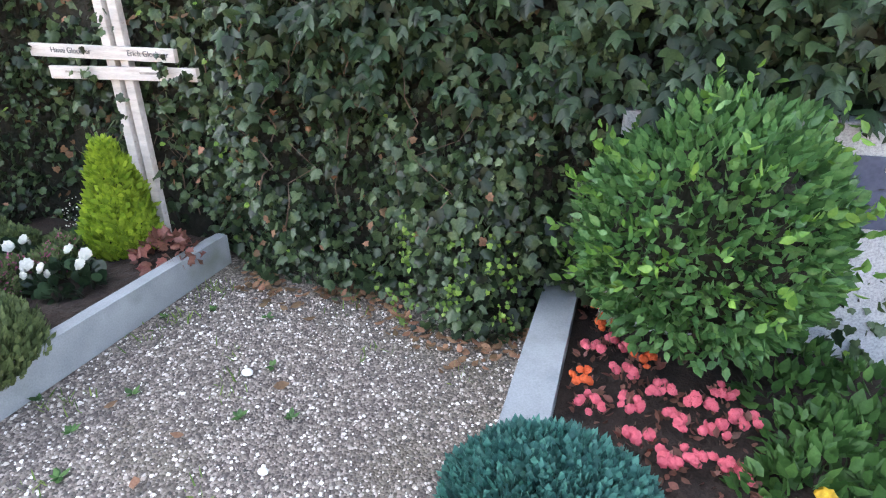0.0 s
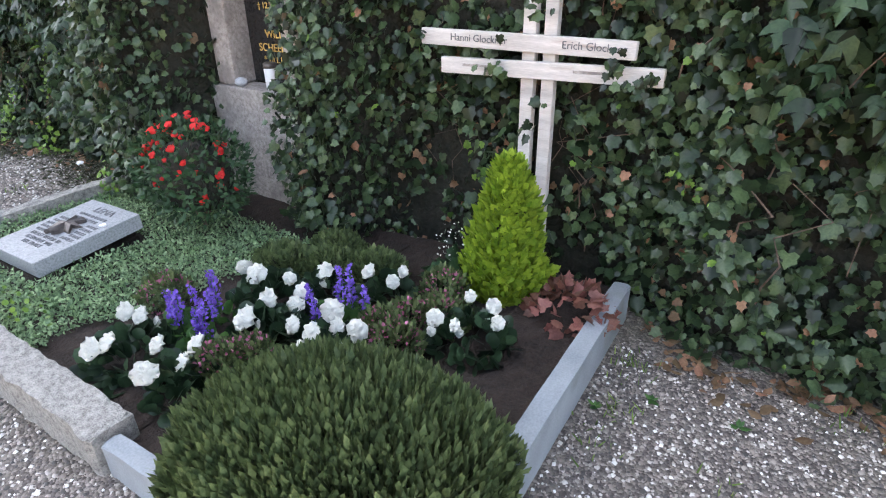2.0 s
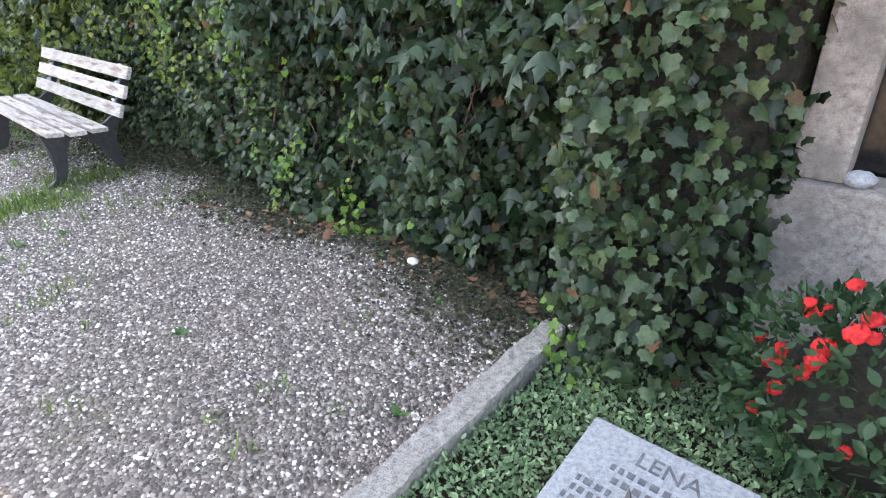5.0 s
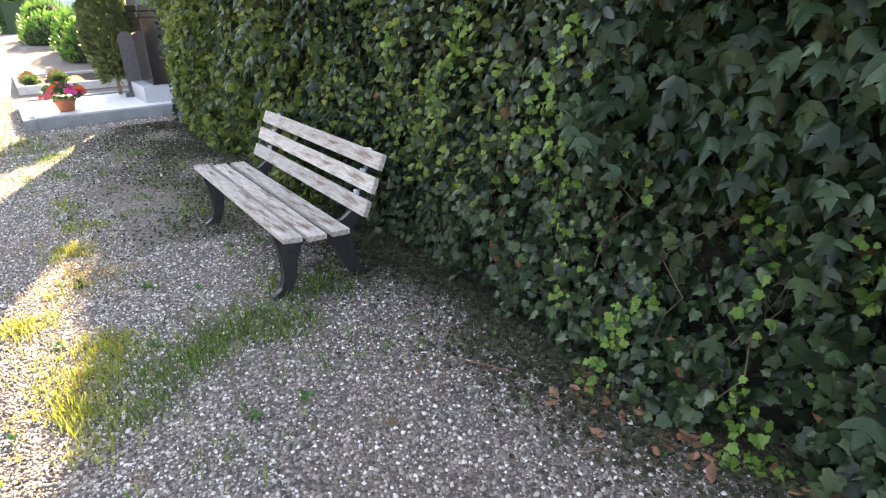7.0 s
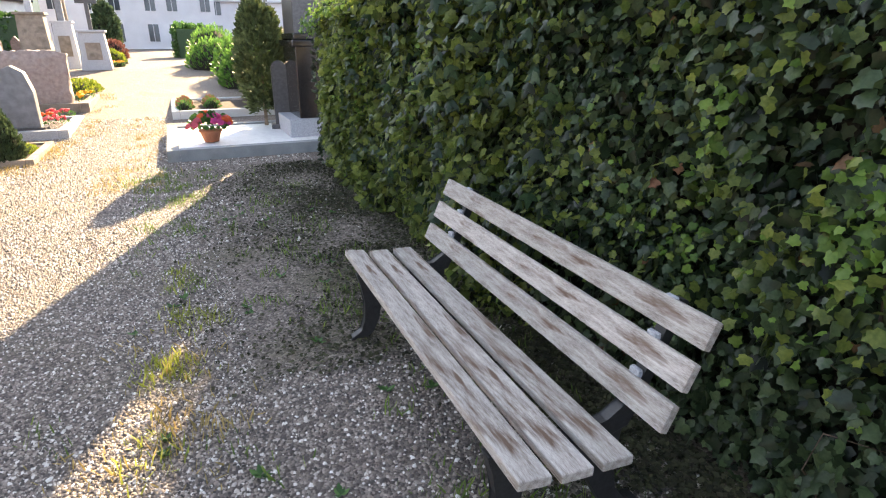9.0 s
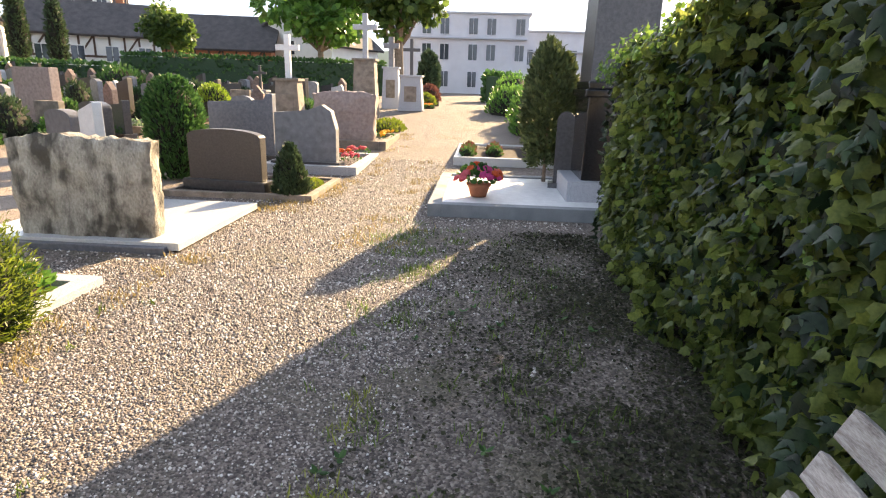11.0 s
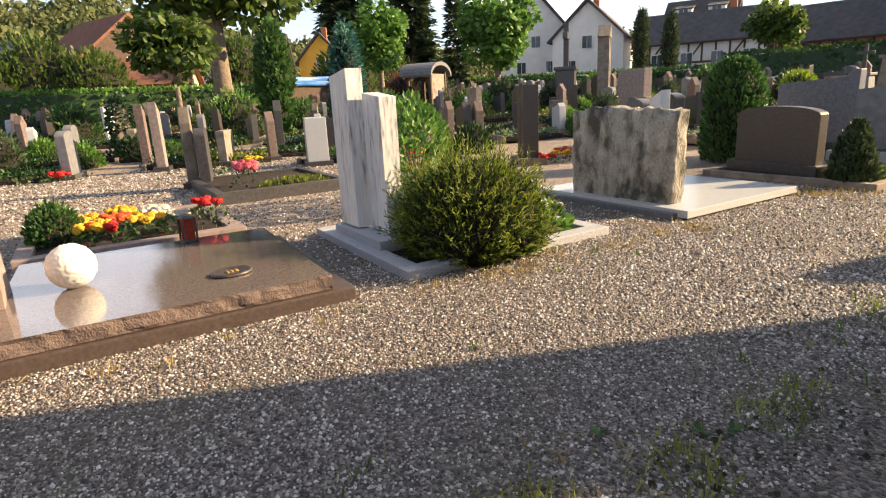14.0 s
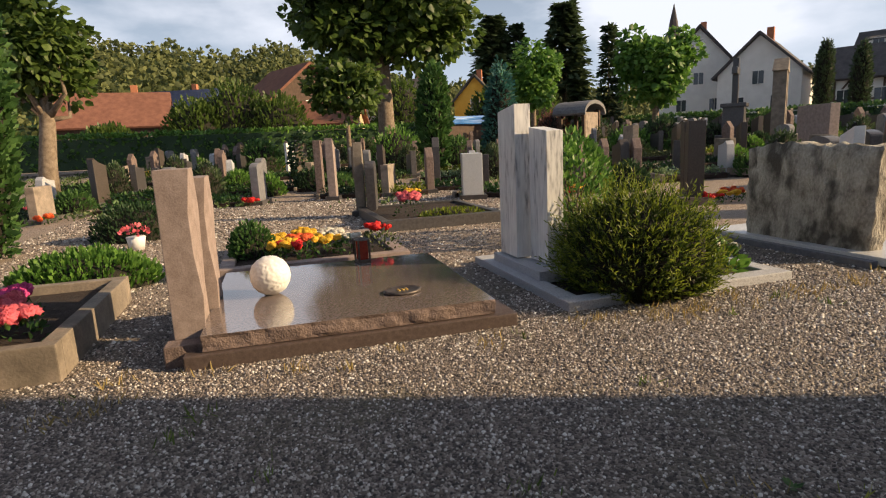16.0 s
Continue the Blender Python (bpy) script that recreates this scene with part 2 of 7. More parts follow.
    blue_stone=mat("blue_grey_granite", [(0.085, 0.092, 0.12), (0.17, 0.18, 0.22)], 0.5, 20, 0.2, 120),
    sand_stone=mat("old_sandstone", [(0.17, 0.142, 0.118), (0.33, 0.275, 0.225)], 0.85, 7, 0.5, 60, spread=0.2, stain=((0.12, 0.10, 0.08), 4, 0.5, 0.75)),
    dark_stone=mat("dark_headstone", [(0.035, 0.033, 0.036), (0.085, 0.08, 0.085)], 0.35, 25, 0.1, 150, spread=0.3),
    white_stone=mat("white_stone", [(0.66, 0.66, 0.67), (0.82, 0.82, 0.82)], 0.6, 8, 0.1, 60),
    terracotta=mat("terracotta", [(0.34, 0.12, 0.06), (0.50, 0.21, 0.11)], 0.8, 12, 0.15, 80),
    roof_red=mat("red_roof_tiles", [(0.15, 0.060, 0.042), (0.27, 0.12, 0.078)], 0.9, 2, 0.5, 12, spread=0.15),
    roof_dark=mat("dark_roof_tiles", [(0.045, 0.042, 0.045), (0.10, 0.09, 0.09)], 0.85, 2, 0.5, 12, spread=0.15),
    render_white=mat("white_render", [(0.66, 0.65, 0.62), (0.80, 0.79, 0.76)], 0.9, 1.2, 0.1, 20),
    render_cream=mat("cream_render", [(0.48, 0.38, 0.24), (0.60, 0.49, 0.33)], 0.9, 1.2, 0.1, 20),
    render_yellow=mat("yellow_render", [(0.66, 0.38, 0.05), (0.78, 0.48, 0.09)], 0.9, 1.2, 0.1, 20),
    render_grey=mat("pale_grey_cladding", [(0.56, 0.56, 0.60), (0.68, 0.68, 0.72)], 0.8, 1.0, 0.1, 20),
    timber=mat("dark_timber", [(0.05, 0.03, 0.02), (0.11, 0.07, 0.05)], 0.8, 5, 0.3, 30),
    glass=mat("window_glass", [(0.03, 0.04, 0.05), (0.07, 0.08, 0.10)], 0.08, 3, 0.0, 10),
    blue_tarp=mat("blue_tarpaulin", [(0.02, 0.12, 0.42), (0.05, 0.22, 0.60)], 0.5, 2, 0.3, 15),
    solar=mat("solar_panels", [(0.02, 0.03, 0.07), (0.04, 0.05, 0.10)], 0.15, 2, 0.0, 10),
)


# gravel: pebble cells of two sizes over earth, with moss and straw where nobody walks
def gravel_material():
    m = bpy.data.materials.new("gravel")
    m.use_nodes = True
    nt = m.node_tree
    b = nt.nodes["Principled BSDF"]
    b.inputs["Roughness"].default_value = 0.8
    co = nt.nodes.new("ShaderNodeTexCoord")
    vo = nt.nodes.new("ShaderNodeTexVoronoi")
    vo.inputs["Scale"].default_value = 75.0
    nt.links.new(co.outputs["Object"], vo.inputs["Vector"])
    rp = nt.nodes.new("ShaderNodeValToRGB")
    e = rp.color_ramp.elements
    e[0].position, e[0].color = 0.0, (0.075, 0.06, 0.055, 1)
    e[1].position, e[1].color = 1.0, (0.36, 0.315, 0.28, 1)
    for p, c in ((0.35, (0.115, 0.094, 0.083)), (0.6, (0.18, 0.149, 0.131)), (0.85, (0.245, 0.207, 0.182))):
        k = e.new(p)
        k.color = (*c, 1)
    sep = nt.nodes.new("ShaderNodeSeparateColor")
    nt.links.new(vo.outputs["Color"], sep.inputs[0])
    nt.links.new(sep.outputs[0], rp.inputs[0])
    n = nt.nodes.new("ShaderNodeTexNoise")
    n.inputs["Scale"].default_value, n.inputs["Detail"].default_value = 1.3, 8.0
    nt.links.new(co.outputs["Object"], n.inputs["Vector"])
    r2 = nt.nodes.new("ShaderNodeValToRGB")
    r2.color_ramp.elements[0].position, r2.color_ramp.elements[1].position = 0.50, 0.72
    nt.links.new(n.outputs["Fac"], r2.inputs[0])
    mx = nt.nodes.new("ShaderNodeMixRGB")
    mx.inputs[2].default_value = (0.13, 0.115, 0.07, 1)
    sc = nt.nodes.new("ShaderNodeMath")
    sc.operation = "MULTIPLY"
    sc.inputs[1].default_value = 0.55
    nt.links.new(r2.outputs[0], sc.inputs[0])
    nt.links.new(sc.outputs[0], mx.inputs[0])
    nt.links.new(rp.outputs[0], mx.inputs[1])
    # fine sandy grit on the lanes between the graves across the path
    xyz = nt.nodes.new("ShaderNodeSeparateXYZ")
    nt.links.new(co.outputs["Object"], xyz.inputs[0])
    lane = nt.nodes.new("ShaderNodeMapRange")
    lane.inputs["From Min"].default_value, lane.inputs["From Max"].default_value = -2.6, -4.2
    lane.inputs["To Max"].default_value = 0.5
    nt.links.new(xyz.outputs["Y"], lane.inputs["Value"])
    sand = nt.nodes.new("ShaderNodeMixRGB")
    sand.inputs[2].default_value = (0.44, 0.345, 0.275, 1)
    nt.links.new(lane.outputs[0], sand.inputs[0])
    nt.links.new(mx.outputs[0], sand.inputs[1])
    nt.links.new(sand.outputs[0], b.inputs["Base Color"])
    bp = nt.nodes.new("ShaderNodeBump")
    bp.inputs["Strength"].default_value, bp.inputs["Distance"].default_value = 0.9, 0.012
    bp.invert = True
    nt.links.new(vo.outputs["Distance"], bp.inputs["Height"])
    nt.links.new(bp.outputs[0], b.inputs["Normal"])
    return m


M["gravel"] = gravel_material()


def pebble_material():
    m = mat("pebbles", [(0.36, 0.32, 0.30), (0.50, 0.46, 0.43)], 0.6, 40, 0.1, 200)
    nt = m.node_tree
    g = nt.nodes.new("ShaderNodeNewGeometry")
    rp = nt.nodes.new("ShaderNodeValToRGB")
    e = rp.color_ramp.elements
    e[0].position, e[0].color = 0.0, (0.045, 0.040, 0.037, 1)
    e[1].position, e[1].color = 1.0, (0.82, 0.80, 0.77, 1)
    for p, c in ((0.25, (0.11, 0.092, 0.082)), (0.50, (0.235, 0.192, 0.163)), (0.72, (0.375, 0.318, 0.278)), (0.88, (0.58, 0.535, 0.49))):
        k = e.new(p)
        k.color = (*c, 1)
    nt.links.new(g.outputs["Random Per Island"], rp.inputs[0])
    nt.links.new(rp.outputs[0], nt.nodes["Principled BSDF"].inputs["Base Color"])
    return m


M["pebble"] = pebble_material()


# ---- building helpers ----
RNG = np.random.default_rng(7)


def gz(x):
    """The gravel falls gently towards the lower end of the wall."""
    return -0.05 * np.clip(np.asarray(x, float) + 5.0, 0, 5.4)


def gh(x, y):
    """Height of the ground: it also rises a little towards the far hedges."""
    return gz(x) + 0.03 * np.clip(-12 - np.asarray(y, float), 0, 26) + 0.05 * np.clip(-18 - np.asarray(x, float), 0, 12)


def mesh_np(name, verts, faces, material, smooth=False):
    """One mesh from an array of corners and an array of faces with equal corner counts."""
    me = bpy.data.meshes.new(name)
    faces = np.asarray(faces, np.int32)
    k = faces.shape[1]
    me.vertices.add(len(verts))
    me.vertices.foreach_set("co", np.asarray(verts, np.float32).ravel())
    me.loops.add(faces.size)
    me.loops.foreach_set("vertex_index", faces.ravel())
    me.polygons.add(len(faces))
    me.polygons.foreach_set("loop_start", np.arange(0, faces.size, k, dtype=np.int32))
    me.polygons.foreach_set("loop_total", np.full(len(faces), k, np.int32))
    if smooth:
        me.polygons.foreach_set("use_smooth", np.ones(len(faces), bool))
    me.update(calc_edges=True)
    me.materials.append(material)
    return me


def link(name, me, parent=None, label="", at=None):
    ob = new(name, me)
    if parent is not None:
        ob.parent = parent
    if at is not None:
        ob.matrix_basis = at
    if label:
        ob["label"] = label
    return ob


def part(name, bm, material, parent=None, label="", smooth=False):
    me = bpy.data.meshes.new(name)
    bmesh.ops.recalc_face_normals(bm, faces=bm.faces)
    bm.to_mesh(me)
    bm.free()
    me.materials.append(material)
    if smooth:
        for p in me.polygons:
            p.use_smooth = True
    return link(name, me, parent, label)


def thing(name, at, label, category, group="", kind=""):
    e = new(name)
    e.empty_display_size = 0.1
    e.matrix_basis = at
    return tagged(e, label, category, group, kind)


def box(bm, c, s, m=None, bevel=0.0, seg=2):
    r = bmesh.ops.create_cube(bm, size=1.0)
    vs = r["verts"]
    bmesh.ops.scale(bm, vec=s, verts=vs)
    if bevel:
        es = list({e for v in vs for e in v.link_edges})
        rr = bmesh.ops.bevel(bm, geom=es, offset=bevel, segments=seg, affect="EDGES", profile=0.6)
        vs = list({v for f in rr["faces"] for v in f.verts} | {v for v in vs if v.is_valid})
    bmesh.ops.translate(bm, vec=c, verts=vs)
    if m is not None:
        bmesh.ops.transform(bm, matrix=m, verts=vs)
    return vs


def boxed(c, s, m=None, bevel=0.0):
    bm = bmesh.new()
    box(bm, c, s, m, bevel)
    return bm


def lathe(profile, seg=20):
    """A turned body from (radius, height) pairs."""
    bm = bmesh.new()
    rings = []
    for r, z in profile:
        rings.append([bm.verts.new((r * math.cos(2 * math.pi * i / seg), r * math.sin(2 * math.pi * i / seg), z)) for i in range(seg)])
    for a, b in zip(rings, rings[1:]):
        for i in range(seg):
            bm.faces.new((a[i], a[(i + 1) % seg], b[(i + 1) % seg], b[i]))
    bm.faces.new(rings[0][::-1])
    bm.faces.new(rings[-1])
    return bm


def tube(bm, pts, radii, seg=8):
    rings = []
    pts = [Vector(p) for p in pts]
    for i, p in enumerate(pts):
        d = (pts[min(i + 1, len(pts) - 1)] - pts[max(i - 1, 0)]).normalized()
        q = d.to_track_quat("Z", "Y")
        rings.append([bm.verts.new(p + q @ Vector((radii[i] * math.cos(2 * math.pi * k / seg), radii[i] * math.sin(2 * math.pi * k / seg), 0))) for k in range(seg)])
    for a, b in zip(rings, rings[1:]):
        for k in range(seg):
            bm.faces.new((a[k], a[(k + 1) % seg], b[(k + 1) % seg], b[k]))
    bm.faces.new(rings[0][::-1])
    bm.faces.new(rings[-1])


def prism(outline, depth, bevel=0.0):
    """An outline of (x, z) pairs, made depth thick along y."""
    bm = bmesh.new()
    a = [bm.verts.new((x, -depth / 2, z)) for x, z in outline]
    b = [bm.verts.new((x, depth / 2, z)) for x, z in outline]
    n = len(outline)
    bm.faces.new(a)
    bm.faces.new(b[::-1])
    for i in range(n):
        bm.faces.new((a[i], b[i], b[(i + 1) % n], a[(i + 1) % n]))
    if bevel:
        bmesh.ops.bevel(bm, geom=list(bm.edges), offset=bevel, segments=2, affect="EDGES", profile=0.6)
    return bm


def rough(bm, amount, scale, cuts=0, keep_bottom=True):
    """Uneven, worn faces."""
    if cuts:
        bmesh.ops.triangulate(bm, faces=bm.faces)
        bmesh.ops.subdivide_edges(bm, edges=bm.edges, cuts=cuts, use_grid_fill=True)
    lo = min(v.co.z for v in bm.verts)
    for v in bm.verts:
        if keep_bottom and v.co.z < lo + 0.01:
            continue
        v.co += noise.noise_vector(v.co * scale) * amount + noise.noise_vector(v.co * scale * 3.1) * amount * 0.4
    return bm


def words(name, text, size, material, parent, at, label="", depth=0.004, align="CENTER"):
    cu = bpy.data.curves.new(name, "FONT")
    cu.body, cu.size, cu.extrude, cu.align_x, cu.align_y = text, size, depth, align, "CENTER"
    tmp = bpy.data.objects.new(name, cu)
    scene.collection.objects.link(tmp)
    me = bpy.data.meshes.new_from_object(tmp.evaluated_get(bpy.context.evaluated_depsgraph_get()))
    bpy.data.objects.remove(tmp)
    me.materials.clear()
    me.materials.append(material)
    return link(name, me, parent, label, at)


# leaf outlines in a plane: x across, y towards the tip, slightly folded in z
def fan(outline, fold=0.12):
    v = [(0, 0.42, 0.0)] + [(x, y, -fold * abs(x)) for x, y in outline]
    n = len(outline)
    return np.array(v), np.array([(0, 1 + i, 1 + (i + 1) % n) for i in range(n)])


IVY = fan([(0, 0), (0.26, -0.12), (0.52, 0.10), (0.40, 0.34), (0.48, 0.56), (0.20, 0.70), (0, 1.0), (-0.20, 0.70), (-0.48, 0.56), (-0.40, 0.34), (-0.52, 0.10), (-0.26, -0.12)], 0.32)
CREEPER = fan([(0, 0), (0.22, 0.0), (0.50, 0.30), (0.60, 0.62), (0.34, 0.50), (0.20, 0.64), (0, 1.12), (-0.20, 0.64), (-0.34, 0.50), (-0.60, 0.62), (-0.50, 0.30), (-0.22, 0.0)], 0.45)
OVAL = fan([(0, 0), (0.22, 0.25), (0.25, 0.55), (0, 1.0), (-0.25, 0.55), (-0.22, 0.25)], 0.35)
ROUND = fan([(0, 0), (0.38, 0.15), (0.48, 0.5), (0.30, 0.86), (0, 1.0), (-0.30, 0.86), (-0.48, 0.5), (-0.38, 0.15)], 0.2)
NEEDLE = (np.array([(-0.06, 0, 0), (0.06, 0, 0), (0.05, 0.6, 0.02), (0, 1, 0), (-0.05, 0.6, 0.02)]), np.array([(0, 1, 2), (0, 2, 4), (4, 2, 3)]))
SPRAY = (np.array([(0, 0, 0), (0.20, 0.25, 0.05), (0.07, 0.42, 0), (0.22, 0.62, 0.04), (0, 1, 0), (-0.22, 0.62, -0.04), (-0.07, 0.42, 0), (-0.20, 0.25, -0.05)]),
         np.array([(0, 1, 2), (2, 3, 4), (0, 2, 6), (2, 4, 6), (4, 5, 6), (6, 7, 0)]))


SCALE = (np.array([(0, 0, 0), (0.45, 0.45, 0.1), (0, 1, 0), (-0.45, 0.5, 0.06)]), np.array([(0, 1, 2), (0, 2, 3)]))
SPRIG = (SPRAY[0] * np.array([0.62, 1, 1]), SPRAY[1])


def unit(a):
    return a / np.maximum(np.linalg.norm(a, axis=-1, keepdims=True), 1e-9)


def leaves(template, pos, tip, nor, size):
    """Corners and faces of many leaves: one at each place, with the way of its tip and face."""
    tv, tf = template
    tip = unit(tip)
    side = unit(np.cross(tip, nor))
    nor = np.cross(side, tip)
    size = np.broadcast_to(np.asarray(size, float), (len(pos),))[:, None, None]
    v = pos[:, None, :] + size * (tv[None, :, 0:1] * side[:, None, :] + tv[None, :, 1:2] * tip[:, None, :] + tv[None, :, 2:3] * nor[:, None, :])
    f = tf[None] + (np.arange(len(pos)) * len(tv))[:, None, None]
    return v.reshape(-1, 3), f.reshape(-1, 3)


def rnd(n, s=1.0):
    return RNG.normal(0, s, (n, 3))


def ball_points(n, r, low=-0.25):
    """Places spread over a rounded crown, mostly near its skin, with their outward way."""
    d = unit(RNG.normal(0, 1, (n * 2, 3)))
    d = d[d[:, 2] > low][:n]
    k = RNG.uniform(0.55, 1.0, (len(d), 1)) ** 0.4
    return d * k * np.asarray(r), unit(d / np.asarray(r))


# ---- ground ----
def make_ground():
    xs = np.unique(np.r_[-700, -300, -120, -60, np.arange(-40, -6, 1.0), np.arange(-6, 1.0, 0.2), np.arange(1, 12, 1.0), 30, 80, 300, 700])
    ys = np.unique(np.r_[-700, -300, -120, -60, np.arange(-40, 6, 1.0), 20, 60, 300, 700])
    X, Y = np.meshgrid(xs, ys, indexing="ij")
    V = np.stack([X, Y, gh(X, Y)], -1).reshape(-1, 3)
    ny = len(ys)
    i, j = np.meshgrid(np.arange(len(xs) - 1), np.arange(ny - 1), indexing="ij")
    a = (i * ny + j).ravel()
    F = np.stack([a, a + ny, a + ny + 1, a + 1], -1)
    tagged(link("ground", mesh_np("ground", V, F, M["gravel"])), "pinkish grey gravel ground with patches of earth", "ground", kind="structure")


make_ground()
PEB = (np.array([(1, 0.1, 0), (0.15, 0.85, 0), (-0.95, -0.1, 0), (-0.05, -0.85, 0), (0.38, -0.05, 0.74), (-0.36, 0.12, 0.80)]) * 0.5,
       np.array([(0, 1, 4), (1, 5, 4), (1, 2, 5), (2, 3, 5), (3, 4, 5), (3, 0, 4)]))


def pebbles(n, x0, x1, y0, y1, lo, hi, keep=None):
    p = np.stack([RNG.uniform(x0, x1, n), RNG.uniform(y0, y1, n), np.zeros(n)], -1)
    if keep is not None:
        p = p[keep(p[:, 0], p[:, 1])]
    n = len(p)
    s = RNG.uniform(lo, hi, n) * RNG.choice([0.8, 1.0, 1.0, 1.35], n)
    p[:, 2] = gh(p[:, 0], p[:, 1]) + s * 0.03
    v, f = leaves(PEB, p, np.stack([RNG.normal(0, 1, n), RNG.normal(0, 1, n), np.zeros(n)], -1), np.array([[0, 0, 1.0]]) + rnd(n, 0.18), s)
    return v, f


def make_gravel():
    def free(x, y):
        return ~((x < -0.78) & (x > -4.25) & (y > 0.95)) & ~((x > 1.3) & (y > 1.2)) & ~((x < -15.4) & (y > 0.9)) & (y < 2.75) & ((RNG.uniform(0, 1, len(x)) < 0.35) | (x > -9.6) | (x < -15) | (y < 1.3 + 0.25 * np.sin(2.3 * x)))
    for name, a in (("gravel_lower", (60000, -4.6, 2.2, 0.2, 2.95, 0.008, 0.021, free)), ("gravel_middle", (52000, -9.5, -4.2, -0.3, 2.9, 0.009, 0.022, free)),
                    ("gravel_path", (112000, -13.0, -6.0, -2.0, 1.3, 0.0075, 0.0185, free)), ("gravel_far", (40000, -20.0, -11.5, -2.0, 2.75, 0.013, 0.028, free)), ("gravel_between", (26000, -14.0, -5.5, -6.5, -1.9, 0.014, 0.03, free)), ("gravel_lane", (20000, -14.0, -5.0, -12.0, -6.5, 0.02, 0.045, free))):
        v, f = pebbles(*a)
        tagged(link(name, mesh_np(name, v, f, M["pebble"])), "loose pinkish grey gravel with white pebbles", "gravel", kind="stuff")


make_gravel()


# ---- ivy wall ----
def bump1(x, a, b, soft=0.12):
    return 1 / (1 + np.exp(-(x - a) / soft * 2)) * 1 / (1 + np.exp((x - b) / soft * 2))


def wavy(x, z):
    return 0.055 * np.sin(2.1 * x + 1.3 * np.sin(1.7 * z)) + 0.04 * np.sin(5.3 * x + 2.2 * z) + 0.03 * np.sin(3.7 * z - 2.9 * x) + 0.02 * np.sin(11 * x + 7 * z)


def ivy_front(x, z):
    """How far forward the ivy stands."""
    y = 2.86 + wavy(x, z)
    y = y + 0.22 * bump1(x, -2.2, -0.6)                      # behind the wooden cross
    y = y - 0.48 * bump1(x, -4.32, -3.72, 0.08) * (1 - 0.25 * np.clip(z - 0.8, 0, 1))
    y = y - 0.30 * bump1(x, -2.90, -2.35, 0.08) * (1 - 0.2 * np.clip(z - 0.8, 0, 1))
    y = y - 0.28 * bump1(x, 0.55, 1.25, 0.15) * np.clip(1.1 - z * 1.1, 0, 1)
    y = y - 0.16 * bump1(x, -7.2, -4.4, 0.3) * np.clip(1.0 - z * 1.3, 0, 1)
    y = y + 0.03 * bump1(x, -15, -12.5, 0.4)
    return y


def ivy_top(x):
    return np.where(x > -10.5, 2.30, 2.30 + (x + 10.5) * 0.135) + 0.05 * np.sin(3.1 * x)


def niche(x, z):
    return (x > -3.63) & (x < -2.93) & (z > gz(x))


tagged(link("wall_north", mesh_np("wall_north", *(lambda b: (b[0], b[1]))((np.array([(x, y, z) for x in (-14.5, 6.0) for y in (3.12, 3.4) for z in (-0.6, 1.7)]), np.array([(0, 1, 3, 2), (4, 6, 7, 5), (0, 4, 5, 1), (2, 3, 7, 6), (0, 2, 6, 4), (1, 5, 7, 3)]))), M["wall"])),
       "old rendered cemetery wall hidden under ivy", "wall", kind="structure")


# sheet of twigs behind the leaves; its dark colour paints the shaded gaps
def make_gap_shade():
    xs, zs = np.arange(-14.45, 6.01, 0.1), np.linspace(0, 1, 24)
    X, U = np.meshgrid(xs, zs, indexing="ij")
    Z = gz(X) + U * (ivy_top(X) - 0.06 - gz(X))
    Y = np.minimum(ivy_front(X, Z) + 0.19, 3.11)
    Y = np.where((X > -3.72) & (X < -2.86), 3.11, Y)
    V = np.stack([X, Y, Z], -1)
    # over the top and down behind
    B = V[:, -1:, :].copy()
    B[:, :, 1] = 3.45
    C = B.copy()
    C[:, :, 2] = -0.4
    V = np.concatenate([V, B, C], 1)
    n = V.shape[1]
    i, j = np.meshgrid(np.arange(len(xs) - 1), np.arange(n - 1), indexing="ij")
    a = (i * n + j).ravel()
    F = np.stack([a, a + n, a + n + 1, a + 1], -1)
    ob = link("ivy_thicket", mesh_np("ivy_thicket", V.reshape(-1, 3), F, M["gap_shade"], True))
    tagged(ob, "dense twigs inside the ivy, shade of the gaps in their colour", "ivy", kind="stuff")


make_gap_shade()


def ivy_points(n, x0, x1, z0=0.0, z1=None, deep=0.10):
    x = RNG.uniform(x0, x1, n)
    u = RNG.uniform(0, 1, n)
    lo = np.maximum(gz(x), z0) if z0 else gz(x) + 0.0
    hi = ivy_top(x) if z1 is None else np.full(n, z1)
    z = lo + u * (hi - lo)
    back = RNG.uniform(0, 1, n)
    y = ivy_front(x, z) - 0.07 + (deep + 0.07) * back
    p = np.stack([x, y, z], -1)
    # hollows between the hanging clumps, where only the inner leaves remain
    hollow = np.sin(4.1 * x + 1.9 * np.sin(2.3 * z)) * np.sin(3.3 * z + 1.4 * np.sin(3.1 * x)) + 0.7 * np.sin(9.7 * x + 3 * z) * np.sin(8.3 * z - 2 * x)
    hollow = hollow + 0.25 * bump1(x, -2.15, -0.9)
    k = ~niche(x, z) & ~((hollow > 0.45) & (back < 0.5)) & ~((hollow > 0.9) & (RNG.uniform(0, 1, n) < 0.2)) & ~((x > -2.25) & (x < -1.0) & (z < 0.62) & (RNG.uniform(0, 1, n) < 0.3))
    return p[k]


def hang(p, out=0.6, down=0.9, jit=0.62):
    n = len(p)
    tip = np.array([[0, -0.35, -down]]) + rnd(n, jit)
    nor = np.array([[0, -1.0, out]]) + rnd(n, jit)
    return tip, nor


